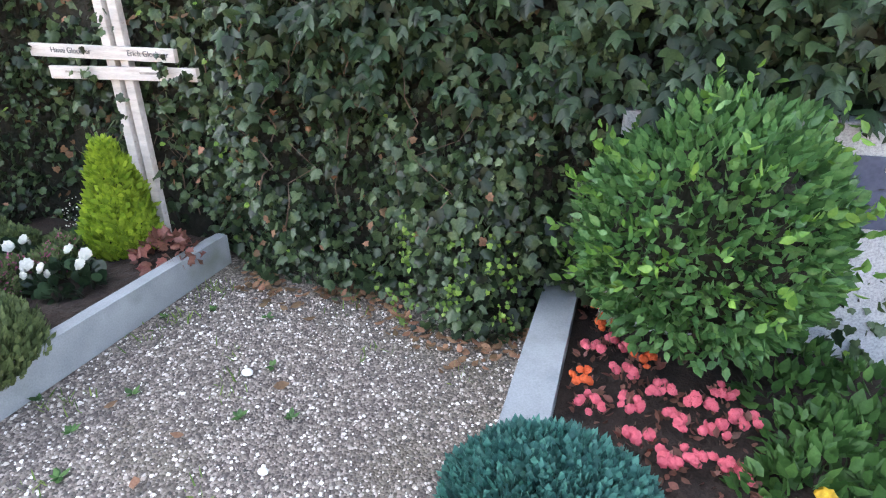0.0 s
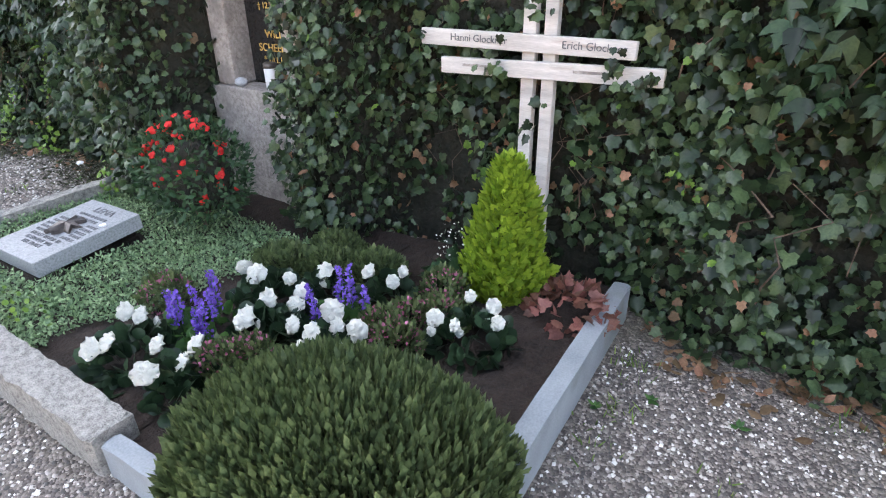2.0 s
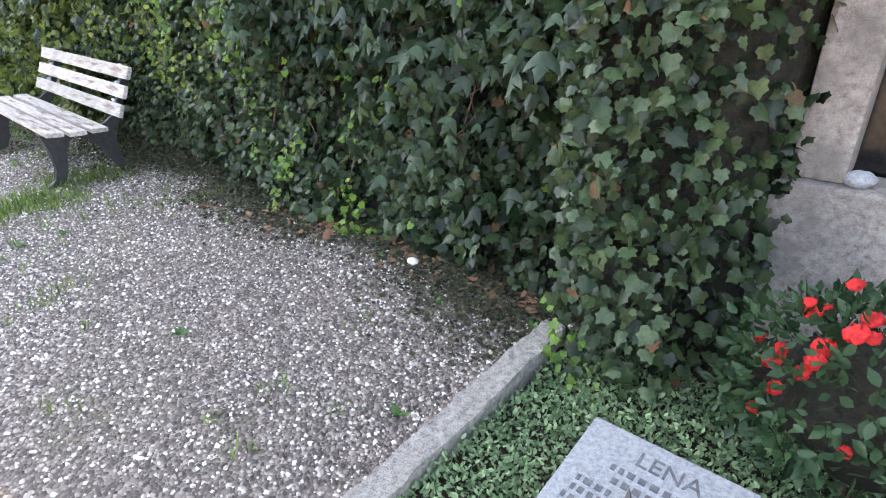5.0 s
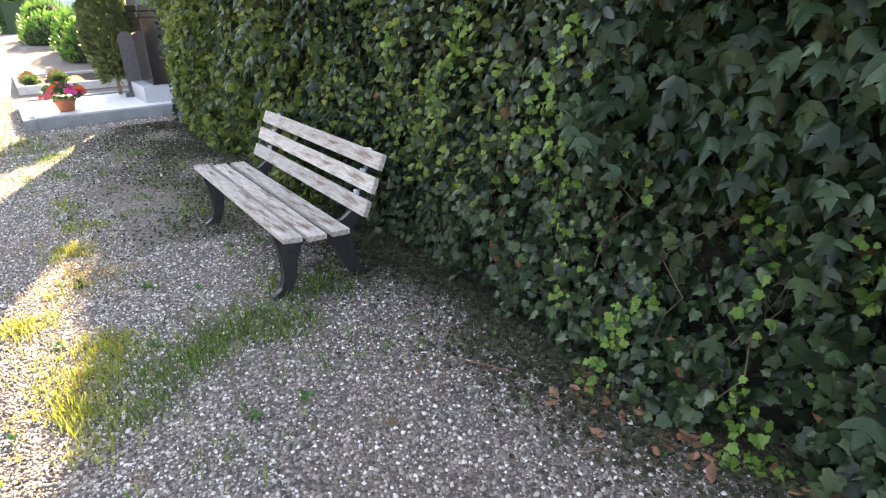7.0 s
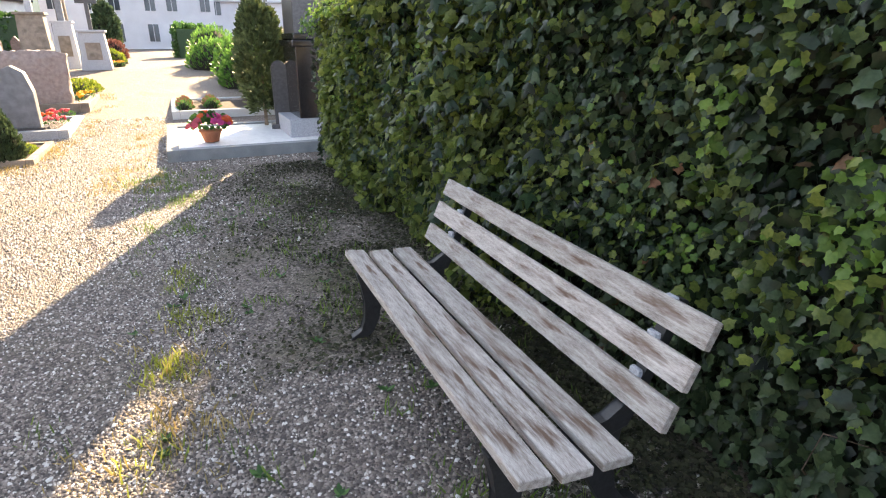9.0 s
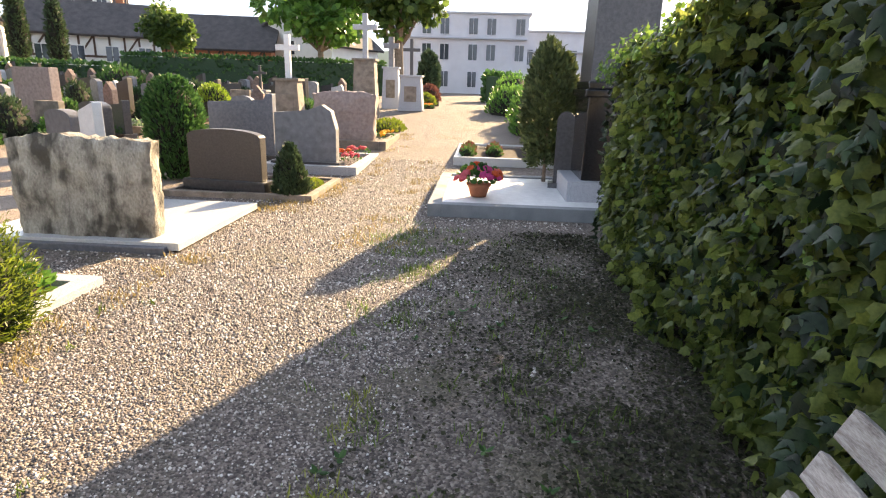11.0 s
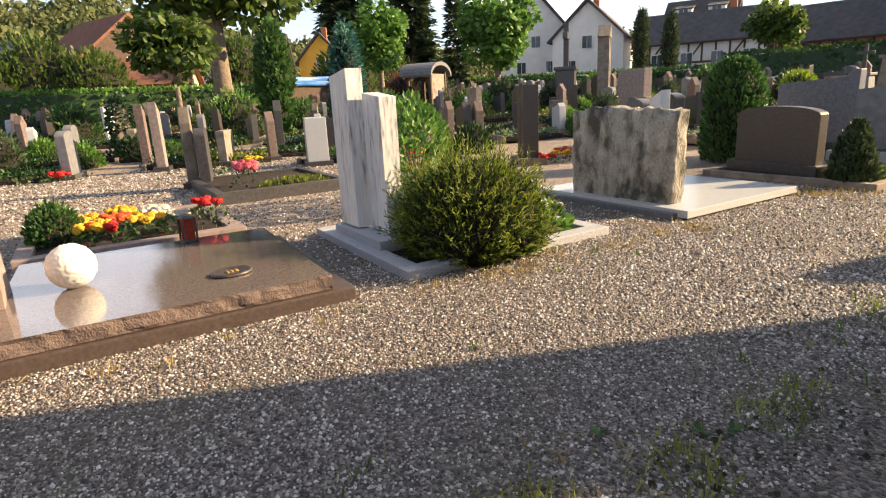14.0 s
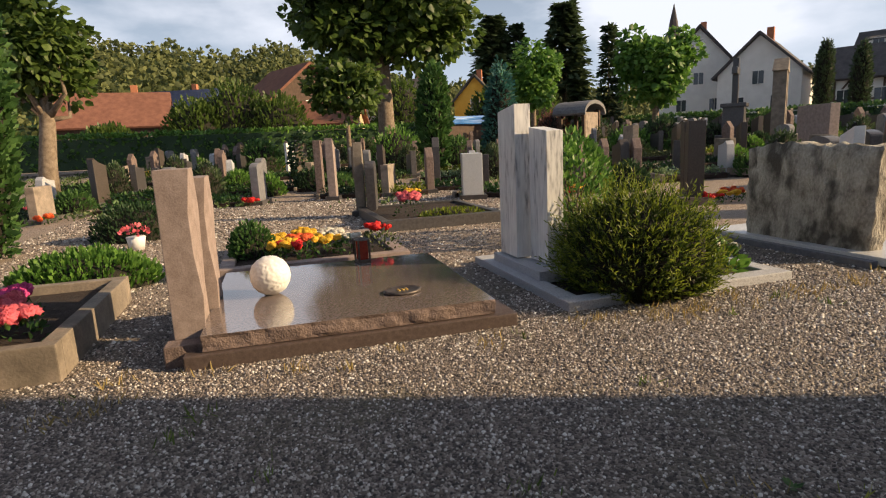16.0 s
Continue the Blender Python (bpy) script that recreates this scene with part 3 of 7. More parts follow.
def make_ivy():
    p = np.concatenate([ivy_points(34000, -5.0, 3.2, deep=0.17), ivy_points(31000, -10.5, -5.0, deep=0.17), ivy_points(11500, -14.6, -10.5, deep=0.17)])
    top = np.stack([RNG.uniform(-14.6, 3, 5000), RNG.uniform(2.7, 3.4, 5000), np.zeros(5000)], -1)
    top[:, 2] = ivy_top(top[:, 0]) + RNG.uniform(-0.05, 0.06, 5000)
    end = np.stack([RNG.uniform(-14.55, -14.38, 1200), RNG.uniform(2.75, 3.4, 1200), RNG.uniform(0, 1.75, 1200)], -1)
    p = np.concatenate([p, top, end])
    t, n = hang(p)
    v, f = leaves(IVY, p, t, n, (0.032 + 0.054 * RNG.uniform(0, 1, len(p)) ** 1.5) * np.where((p[:, 0] < -6.4) & (p[:, 0] > -10.5), 0.85, np.where((p[:, 0] < -2.2) & (p[:, 0] > -4.6), 0.82, 1.0)))
    tagged(link("ivy", mesh_np("ivy", v, f, M["ivy"])), "dense dark green ivy covering the wall", "ivy", kind="stuff")
    # hanging large-leaved creeper on the upper wall
    q = [ivy_points(2100, -0.4, 3.0, 0.95, 2.4, 0.02), ivy_points(1500, -6.7, -4.3, 0.95, 2.35, 0.06), ivy_points(110, -6.2, -4.5, 0.35, 0.9, 0.02), ivy_points(700, -12.8, -9.2, 0.4, 1.9, 0.02)]
    q = np.concatenate(q)
    q[:, 1] -= RNG.uniform(0.02, 0.16, len(q))
    t, n = hang(q, 0.35, 1.1, 0.55)
    v, f = leaves(CREEPER, q, t, n, RNG.uniform(0.05, 0.115, len(q)) * np.where(q[:, 0] < -9, 0.9, 1.0))
    tagged(link("creeper", mesh_np("creeper", v, f, M["ivy_big"])), "large pointed creeper leaves hanging over the ivy", "creeper", kind="stuff")
    # light young shoots: trails of small leaves
    ps = []
    for x0, z0, ln, dx, cnt in ((0.55, 0.42, 0.55, 0.03, 45), (0.95, 0.35, 0.45, -0.05, 40), (1.12, 0.35, 0.5, 0.02, 45), (0.35, 0.0, 0.35, 0.1, 25), (-6.6, 1.75, 0.8, -0.25, 90), (-7.3, 1.9, 0.9, -0.3, 110), (-6.1, 1.3, 0.8, 0.08, 60), (-6.9, 1.2, 0.9, 0.1, 70),
                                (-5.6, 1.05, 0.35, 0.0, 30), (-6.35, 0.5, 0.5, -0.06, 60), (-5.9, 0.25, 0.3, 0.1, 60), (-7.6, 1.6, 0.8, -0.1, 80), (-8.3, 1.5, 0.8, -0.1, 60), (-4.2, 0.3, 0.25, 0.1, 25), (-11.2, 1.7, 0.9, 0.1, 110), (-12.4, 1.8, 1.0, -0.1, 130), (-10.6, 1.2, 0.9, 0.0, 100), (-13.4, 1.7, 0.9, 0.1, 130), (-1.75, 0.7, 0.3, 0.05, 10), (-0.75, 0.75, 0.2, 0.1, 14)):
        u = RNG.uniform(0, 1, cnt)
        x = x0 + dx * u * 2 + RNG.normal(0, 0.045, cnt)
        z = np.maximum(z0 - ln * u + RNG.normal(0, 0.03, cnt), gz(x) + 0.02)
        ps.append(np.stack([x, ivy_front(x, z) - RNG.uniform(0.05, 0.11, cnt), z], -1))
    over = np.concatenate([np.stack([RNG.normal(x, 0.05, n), RNG.uniform(2.855, 2.895, n), RNG.normal(z, 0.045, n)], -1) for x, z, n in ((-1.60, 1.02, 14), (-1.0, 1.07, 12), (-0.86, 1.0, 22), (-1.38, 0.78, 9), (-1.38, 1.30, 12), (-1.44, 0.50, 7), (-1.95, 1.12, 8))])
    t, n = hang(over)
    v, f = leaves(IVY, over, t, n, RNG.uniform(0.03, 0.06, len(over)))
    tagged(link("ivy_sprigs", mesh_np("ivy_sprigs", v, f, M["ivy"])), "ivy sprigs growing over the wooden cross", "ivy", kind="stuff")
    # crest leaves along the top, given the light green to look sunlit
    tops = np.stack([RNG.uniform(-14.6, -9.8, 3000), RNG.uniform(2.62, 3.3, 3000), np.zeros(3000)], -1)
    tops[:, 2] = ivy_top(tops[:, 0]) + RNG.uniform(-0.12, 0.09, 3000)
    scat = np.concatenate([ivy_points(450, -14.5, 3.0), ivy_points(420, -9.6, -6.2, 0.5, 2.2), ivy_points(900, -14.3, -9.6)])
    scat[:, 1] -= 0.03
    q = np.concatenate(ps + [tops, scat])
    t, n = hang(q, 0.6, 0.8, 0.6)
    v, f = leaves(IVY, q, t, n, RNG.uniform(0.022, 0.05, len(q)) * np.where(q[:, 0] > -1, 0.72, 1.0))
    tagged(link("ivy_shoots", mesh_np("ivy_shoots", v, f, M["ivy_light"])), "light green young ivy shoots, and a wall crest coloured as sunlit", "ivy", kind="stuff")
    # extra leaves whose warm colour brightens this end as if sunlit
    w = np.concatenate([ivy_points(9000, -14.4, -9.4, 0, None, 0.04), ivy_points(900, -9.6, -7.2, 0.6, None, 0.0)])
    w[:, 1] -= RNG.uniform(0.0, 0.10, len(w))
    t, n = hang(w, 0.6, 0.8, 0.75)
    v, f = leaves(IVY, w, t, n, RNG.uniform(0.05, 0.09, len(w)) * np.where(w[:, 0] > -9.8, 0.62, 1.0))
    tagged(link("sunny_ivy", mesh_np("sunny_ivy", v, f, M["ivy_sun_tint"])), "yellowish green ivy at the wall end, sun glow put into its colour", "ivy", kind="stuff")
    d = np.concatenate([ivy_points(500, -9, 3.0), ivy_points(420, -2.3, 0.4, deep=0.14)])
    t, n = hang(d, 0.3, 0.8, 0.7)
    v, f = leaves(IVY, d, t, n, RNG.uniform(0.03, 0.06, len(d)))
    tagged(link("withered_ivy", mesh_np("withered_ivy", v, f, M["ivy_dead"])), "brown withered leaves among the ivy", "leaves", kind="stuff")


make_ivy()


def make_litter():
    """Fallen leaves along the foot of the ivy."""
    x = np.concatenate([RNG.uniform(-0.7, 1.25, 240), RNG.uniform(-6.5, -4.4, 110), RNG.uniform(-5, 2, 16), RNG.uniform(-7.5, -5, 6)])
    n = len(x)
    y = ivy_front(x, 0) - np.abs(RNG.normal(0.06, 0.11, n))
    y[-22:] = RNG.uniform(1.2, 2.6, 22)
    k = ~((x < -0.75) & (x > -4.3))
    p = np.stack([x, y, gz(x) + 0.022], -1)[k]
    n = len(p)
    v, f = leaves(OVAL, p, np.stack([RNG.normal(0, 1, n), RNG.normal(0, 1, n), RNG.normal(0, 0.15, n)], -1), np.array([[0, 0, 1.0]]) + rnd(n, 0.3), RNG.uniform(0.04, 0.085, n))
    tagged(link("fallen_leaves", mesh_np("fallen_leaves", v, f, M["ivy_dead"])), "brown fallen leaves along the foot of the ivy", "leaves", kind="stuff")


make_litter()


def make_twigs():
    """Bare woody stems showing between the leaves, and dry stalks on the gravel."""
    e = thing("ivy_stems", pose(0, 0, 0), "bare brown woody stems climbing through the ivy", "stems")
    for i in range(46):
        x = RNG.uniform(-2.1, 1.2) if i < 26 else RNG.uniform(-8, -4.5)
        z = RNG.uniform(0.0, 1.2)
        pts = []
        for k in range(6):
            zz = z + 0.11 * k
            pts.append((x + 0.05 * k * RNG.normal(0.2, 0.6), float(ivy_front(np.array(x), np.array(zz))) - RNG.uniform(-0.03, 0.06), zz + RNG.normal(0, 0.02)))
        bm = bmesh.new()
        r = RNG.uniform(0.002, 0.0055)
        tube(bm, pts, [r, r, r * 0.9, r * 0.8, r * 0.7, r * 0.5], 5)
        part("stem", bm, M["twig"], e)
    for x0, y0, a, ln in ((-6.95, 2.25, 0.5, 0.28), (-6.85, 2.05, 2.2, 0.2), (-6.2, 2.2, 1.0, 0.16)):
        bm = bmesh.new()
        tube(bm, [(0, 0, 0.015), (ln * 0.5 * math.cos(a), ln * 0.5 * math.sin(a), 0.028), (ln * math.cos(a), ln * math.sin(a), 0.014)], [0.004, 0.004, 0.002], 5)
        ob = part("dry_stalk", bm, M["ivy_dead"])
        ob.matrix_basis = pose(x0, y0, 0.004)
        tagged(ob, "dry pale stalk lying on the gravel", "twig")


make_twigs()


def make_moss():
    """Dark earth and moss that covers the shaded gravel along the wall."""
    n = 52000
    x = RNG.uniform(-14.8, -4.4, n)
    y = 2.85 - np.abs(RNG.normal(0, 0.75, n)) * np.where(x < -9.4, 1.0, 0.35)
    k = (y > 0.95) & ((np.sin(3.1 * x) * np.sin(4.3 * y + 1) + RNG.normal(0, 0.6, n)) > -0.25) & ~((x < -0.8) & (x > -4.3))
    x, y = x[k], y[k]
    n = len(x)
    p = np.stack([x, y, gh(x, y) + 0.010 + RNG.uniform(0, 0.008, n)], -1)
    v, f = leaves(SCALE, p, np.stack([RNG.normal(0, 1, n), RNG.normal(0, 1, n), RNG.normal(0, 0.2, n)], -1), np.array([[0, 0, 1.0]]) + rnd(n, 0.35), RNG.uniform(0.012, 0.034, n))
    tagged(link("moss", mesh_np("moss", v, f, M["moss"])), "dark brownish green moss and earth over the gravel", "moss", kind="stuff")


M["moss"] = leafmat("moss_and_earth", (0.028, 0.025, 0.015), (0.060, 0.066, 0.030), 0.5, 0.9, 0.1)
make_moss()
# added, hidden behind the monument, to keep low sun streaks off the gravel
tagged(link("wall_beyond", mesh_np("wall_beyond", np.array([(x, y, z) for x in (-26.0, -14.5) for y in (3.84, 4.1) for z in (-0.3, 1.85)]), np.array([(0, 1, 3, 2), (4, 6, 7, 5), (0, 4, 5, 1), (2, 3, 7, 6), (0, 2, 6, 4), (1, 5, 7, 3)]), M["wall"])),
       "added wall behind the monument that blocks sun streaks", "wall", kind="structure")


# ---- plants ----
def crown(name, template, material, parent, n, r, size, low=-0.25, centre=(0, 0, 0), up=0.35, jit=0.5, label=""):
    p, d = ball_points(n, r, low)
    # uneven outline
    k = np.array([1 + 0.13 * noise.noise(Vector(q) * 2.2 / max(r)) for q in d * np.asarray(r)])[:, None]
    p = p * k + np.asarray(centre)
    t = d + np.array([[0, 0, up]]) + rnd(len(p), jit)
    v, f = leaves(template, p, t, unit(d + rnd(len(p), 0.7)) + np.array([[0, 0, 0.3]]), size * RNG.uniform(0.7, 1.25, len(p)))
    return link(name, mesh_np(name, v, f, material), parent, label)


# solid core under the leaves; near-black ones paint the shade inside the foliage
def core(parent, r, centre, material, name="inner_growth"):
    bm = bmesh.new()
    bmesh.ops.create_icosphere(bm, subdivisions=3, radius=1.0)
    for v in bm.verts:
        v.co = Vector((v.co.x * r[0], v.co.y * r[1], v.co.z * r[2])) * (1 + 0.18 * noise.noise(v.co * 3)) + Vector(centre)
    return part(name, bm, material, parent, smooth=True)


def stems(parent, n, spread, height, r, material=None, name="stem", base=(0, 0, 0)):
    bm = bmesh.new()
    for i in range(n):
        a = 6.283 * i / n + RNG.uniform(-0.4, 0.4)
        q = Vector((math.cos(a) * spread, math.sin(a) * spread, height * RNG.uniform(0.8, 1.1)))
        b = Vector(base)
        tube(bm, [b, b + q * 0.5 + Vector((0, 0, 0.1 * height)), b + q], [r, r * 0.8, r * 0.4], 5)
    return part(name, bm, material or M["twig"], parent)


def bloom_mesh(name, material, seg=21):
    """A double flower: ruffled rings of petals that overlap towards a heart, in one skin."""
    prof = ((0.05, 0.50), (0.20, 0.60), (0.30, 0.36), (0.50, 0.56), (0.58, 0.28), (0.80, 0.40), (0.84, 0.12), (1.06, 0.10), (0.86, -0.16), (0.10, -0.34))
    V, F = [], []
    for k, (r, z) in enumerate(prof):
        ph = RNG.uniform(0, 6.283)
        n = (3, 3, 5, 4, 7, 6, 9, 7, 8, 4)[k]
        for i in range(seg):
            a = 6.283 * i / seg
            w = math.sin(n * a + ph)
            rr = r * (1 + 0.07 * w + 0.09 * math.sin(2 * a + 2 * ph) + 0.05 * RNG.normal())
            V.append((rr * math.cos(a), rr * math.sin(a), z + 0.16 * r * math.sin(n * a + ph + 1.2) + 0.10 * r * math.sin(2 * a + ph) + 0.06 * RNG.normal() * (r > 0.2)))
    for k in range(len(prof) - 1):
        for i in range(seg):
            j = (i + 1) % seg
            F.append((k * seg + i, k * seg + j, (k + 1) * seg + j))
            F.append((k * seg + i, (k + 1) * seg + j, (k + 1) * seg + i))
    return mesh_np(name, np.array(V), np.array(F), material, True)


BLOOMS = {k: [bloom_mesh("bloom", M[k]) for _ in range(3)] for k in ("petal_white", "petal_red", "petal_pink", "petal_orange", "petal_yellow", "petal_magenta")}


def bloom(parent, at, r, kind, face=(0, -0.5, 1.0), name="bloom"):
    q = Vector(face).normalized().to_track_quat("Z", "Y").to_matrix().to_4x4()
    me = BLOOMS[kind][int(RNG.integers(0, 3))]
    return link(name, me, parent, at=Matrix.Translation(at) @ q @ Matrix.Scale(r, 4))


def flower_plant(name, x, y, z, kind, heads, r, spread, label, category="flower", leafm="green_dark", leaf=0.05, n=60, group="", height=0.09, face=(0, -0.6, 1.0)):
    e = thing(name, pose(x, y, z), label, category, group)
    crown("foliage", OVAL, M[leafm], e, n, (spread, spread, height), leaf, low=-0.1, up=0.5)
    for i in range(heads):
        a = RNG.uniform(0, 6.283)
        d = spread * 0.75 * math.sqrt(RNG.uniform(0, 1)) if heads > 1 else 0
        fc = Vector(face) + Vector(RNG.normal(0, 0.35, 3))
        bloom(e, (math.cos(a) * d, math.sin(a) * d, height + 0.03 * RNG.uniform(0, 1)), r * RNG.uniform(0.75, 1.15), kind, fc)
    return e


def tuft(name, places, material, label, height=0.09, blades=26, width=0.5, spread=0.05):
    ps, ts = [], []
    for x, y, s in places:
        n = int(blades * s)
        p = np.stack([x + RNG.normal(0, spread * s, n), y + RNG.normal(0, spread * s, n), np.zeros(n)], -1)
        p[:, 2] = gh(p[:, 0], p[:, 1])
        ps.append(p)
        t = np.array([[0, 0, 1.0]]) + rnd(n, 0.45)
        t[:, 2] = np.abs(t[:, 2]) + 0.2
        ts.append(t)
    p, t = np.concatenate(ps), np.concatenate(ts)
    v, f = leaves(NEEDLE, p, t, rnd(len(p)), height * RNG.uniform(0.4, 1.2, len(p)))
    return tagged(link(name, mesh_np(name, v, f, material)), label, "grass", kind="stuff")


def rough_kerb(name, x0, y0, x1, y1, w, z0, z1, material, label, sink=0.25, amount=0.004, cuts=18):
    """A kerb stone from one end to the other, w wide to its left side."""
    L = math.hypot(x1 - x0, y1 - y0)
    ang = math.degrees(math.atan2(y1 - y0, x1 - x0))
    e = pose(x0, y0, 0, 0, 0, ang)
    bm = bmesh.new()
    bmesh.ops.create_grid(bm, x_segments=cuts, y_segments=4, size=0.5)
    for v in bm.verts:
        u, k = v.co.x + 0.5, v.co.y + 0.5
        v.co = Vector((u * L, k * w, z0 + (z1 - z0) * u))
    ext = bmesh.ops.extrude_face_region(bm, geom=list(bm.faces))
    for v in [g for g in ext["geom"] if isinstance(g, bmesh.types.BMVert)]:
        v.co.z -= sink
    bmesh.ops.bevel(bm, geom=[ed for ed in bm.edges if ed.calc_face_angle(0) > 1.0], offset=0.008, segments=2, affect="EDGES")
    for v in bm.verts:
        v.co += noise.noise_vector(v.co * 14) * amount + noise.noise_vector(v.co * 45) * amount * 0.6
    ob = part(name, bm, material)
    ob.matrix_basis = e
    return tagged(ob, label, "kerb")


def soil_bed(name, x0, x1, y0, y1, z, label, sink=0.3):
    bm = bmesh.new()
    bmesh.ops.create_grid(bm, x_segments=26, y_segments=26, size=0.5)
    for v in bm.verts:
        u, k = v.co.x + 0.5, v.co.y + 0.5
        x, y = x0 + (x1 - x0) * u, y0 + (y1 - y0) * k
        zz = z(x) if callable(z) else z
        v.co = Vector((x, y, zz + 0.02 * noise.noise(Vector((x, y, 0)) * 5) + 0.012 * noise.noise(Vector((x, y, 3)) * 19)))
    ext = bmesh.ops.extrude_face_region(bm, geom=list(bm.faces))
    for v in [g for g in ext["geom"] if isinstance(g, bmesh.types.BMVert)]:
        v.co.z -= sink
    return tagged(part(name, bm, M["soil"]), label, "soil", kind="structure")


# ---- bench ----
def make_bench():
    e = thing("park_bench", pose(-8.96, 2.10, 0, 0, 0, -1.6), "weathered wooden slat bench with black cast iron legs on gravel", "bench")
    for i, (y, z) in enumerate(((-0.185, 0.414), (-0.040, 0.393), (0.105, 0.388))):
        bm = boxed((0, 0, 0), (2.0, 0.112, 0.034), bevel=0.007)
        ob = part("seat_slat", bm, M["bench_wood"], e)
        ob.matrix_basis = pose(0, y, z, -3 if i else -7)
    for i, (y, z) in enumerate(((0.285, 0.490), (0.345, 0.620), (0.405, 0.750))):
        ob = part("back_slat", boxed((0, 0, 0), (2.0, 0.032, 0.098), bevel=0.007), M["bench_wood"], e)
        ob.matrix_basis = pose(0, y, z, -24)
    back = [(0.08, 0.385), (0.20, 0.392), (0.275, 0.44), (0.330, 0.545), (0.388, 0.675), (0.440, 0.795), (0.48, 0.78), (0.43, 0.665), (0.375, 0.54), (0.325, 0.42), (0.29, 0.35), (0.22, 0.33), (0.08, 0.345)]
    front = [(-0.245, 0.388), (-0.03, 0.372), (-0.03, 0.335), (-0.085, 0.30), (-0.118, 0.22), (-0.130, 0.11), (-0.165, 0.035), (-0.21, 0.0), (-0.295, 0.0), (-0.29, 0.016), (-0.228, 0.05), (-0.205, 0.12), (-0.203, 0.22), (-0.225, 0.32)]
    rear = [(-0.026, 0.372), (0.10, 0.36), (0.27, 0.36), (0.258, 0.30), (0.243, 0.20), (0.262, 0.09), (0.31, 0.025), (0.375, 0.012), (0.38, 0.0), (0.29, 0.0), (0.215, 0.035), (0.165, 0.13), (0.13, 0.23), (0.075, 0.30), (-0.026, 0.335)]
    for x in (-0.74, 0.80):
        for nm, outline, t in (("back_support", back, 0.046), ("front_leg", front, 0.05), ("back_leg", rear, 0.05)):
            ob = part(nm, prism(outline, t, 0.006), M["iron"], e)
            ob.matrix_basis = pose(x + (0.003 if nm == "back_support" else 0), 0, 0, 0, 0, 90)
        for y, z in ((0.327, 0.51), (0.382, 0.635), (0.437, 0.755)):
            part("slat_plate", boxed((x, y - 0.01, z), (0.045, 0.02, 0.09), bevel=0.004), M["slab_grey"], e, "small grey metal plate")


make_bench()

# ---- the grave with the double wooden cross ----
soil_bed("soil_cross_grave", -2.12, -0.84, 1.02, 3.0, -0.07, "dark soil of the flower grave")
soil_bed("soil_cover_grave", -4.2, -2.1, 1.0, 2.95, lambda x: 0.06 - 0.06 * (x + 4.2), "dark soil of the planted grave")
rough_kerb("grave_kerb", -0.79, 0.94, -0.80, 2.95, 0.085, 0.005, 0.0, M["kerb_concrete"], "smooth bluish grey kerb between grave and gravel", 0.3, 0.002)
rough_kerb("grave_kerb", -2.06, 0.94, -0.80, 0.94, 0.07, 0.0, 0.0, M["kerb_concrete"], "narrow grey kerb in front of the flower grave", 0.3, 0.002)
rough_kerb("grave_kerb", -4.27, 0.92, -2.08, 0.92, 0.155, 0.145, 0.03, M["kerb_granite"], "rough hewn granite kerb along the gravel", 0.3, 0.012, 60)
rough_kerb("grave_kerb", -4.17, 1.08, -4.20, 2.40, 0.10, 0.145, 0.15, M["kerb_granite"], "rough hewn granite kerb beside the ground cover", 0.3, 0.010, 40)


def make_cross():
    e = thing("grave_cross", pose(-1.375, 2.97, -0.12, 0, 0, 1), "tall white weathered wooden double cross beside the ivy", "cross")
    for dx in (-0.052, 0.052):
        bm = rough(boxed((dx, 0, 0.90), (0.064, 0.05, 1.8), bevel=0.006), 0.003, 9, 0)
        part("post", bm, M["white_paint_wood"], e)
    for name, x0, x1, z, rz in (("upper_bar", -0.625, 0.455, 1.248, -0.8), ("lower_bar", -0.51, 0.585, 1.13, 0.8)):
        ob = part(name, boxed(((x0 + x1) / 2, -0.045, 0), (x1 - x0, 0.035, 0.078), bevel=0.005), M["white_paint_wood"], e)
        ob.matrix_basis = pose(0, 0, z, 0, -rz, 0)
        for k, w in ((-0.3, "Hanni Glockner"), (0.27, "Erich Glockner")):
            if name == "upper_bar":
                words("lettering", w, 0.048, M["letters_dark"], ob, pose(k, -0.0645, 0.004, 90, 0, 0), "dark handwritten lettering", 0.001)
            else:
                part("lettering", boxed((k, -0.0635, 0.006), (0.17, 0.002, 0.012)), M["stone_niche"], ob, "faint brown lettering")


make_cross()


def cone_bush(name, x, y, z, r, h, n, m, label, size=0.07, inner="green_dark"):
    e = thing(name, pose(x, y, z), label, "conifer")
    stems(e, 3, 0.02, h * 0.5, 0.012, name="trunk")
    core(e, (r * 0.7, r * 0.7, h * 0.42), (0, 0, h * 0.42), M["gap_shade"])
    u = RNG.uniform(0, 1, n) ** 1.25
    a = RNG.uniform(0, 6.283, n)
    prof = r * 1.12 * np.clip(1 - u, 0, 1) ** 0.62 * (0.75 + 0.25 * np.minimum(u * 8, 1)) * RNG.uniform(0.75, 1.05, n) * (1 + 0.12 * np.sin(a * 3 + u * 9))
    p = np.stack([np.cos(a) * prof, np.sin(a) * prof, u * h * 0.96], -1)
    t = np.stack([np.cos(a) * 0.55, np.sin(a) * 0.55, np.full(n, 1.0)], -1) + rnd(n, 0.25)
    v, f = leaves(SPRAY, p, t, np.stack([np.cos(a), np.sin(a), np.zeros(n)], -1) + rnd(n, 0.5), size * RNG.uniform(0.7, 1.3, n))
    link("foliage", mesh_np("foliage", v, f, M[m]), e)
    return e


cone_bush("dwarf_conifer", -1.38, 2.70, -0.09, 0.19, 0.72, 5200, "lime", "bright lime green cone-shaped dwarf conifer", 0.075)


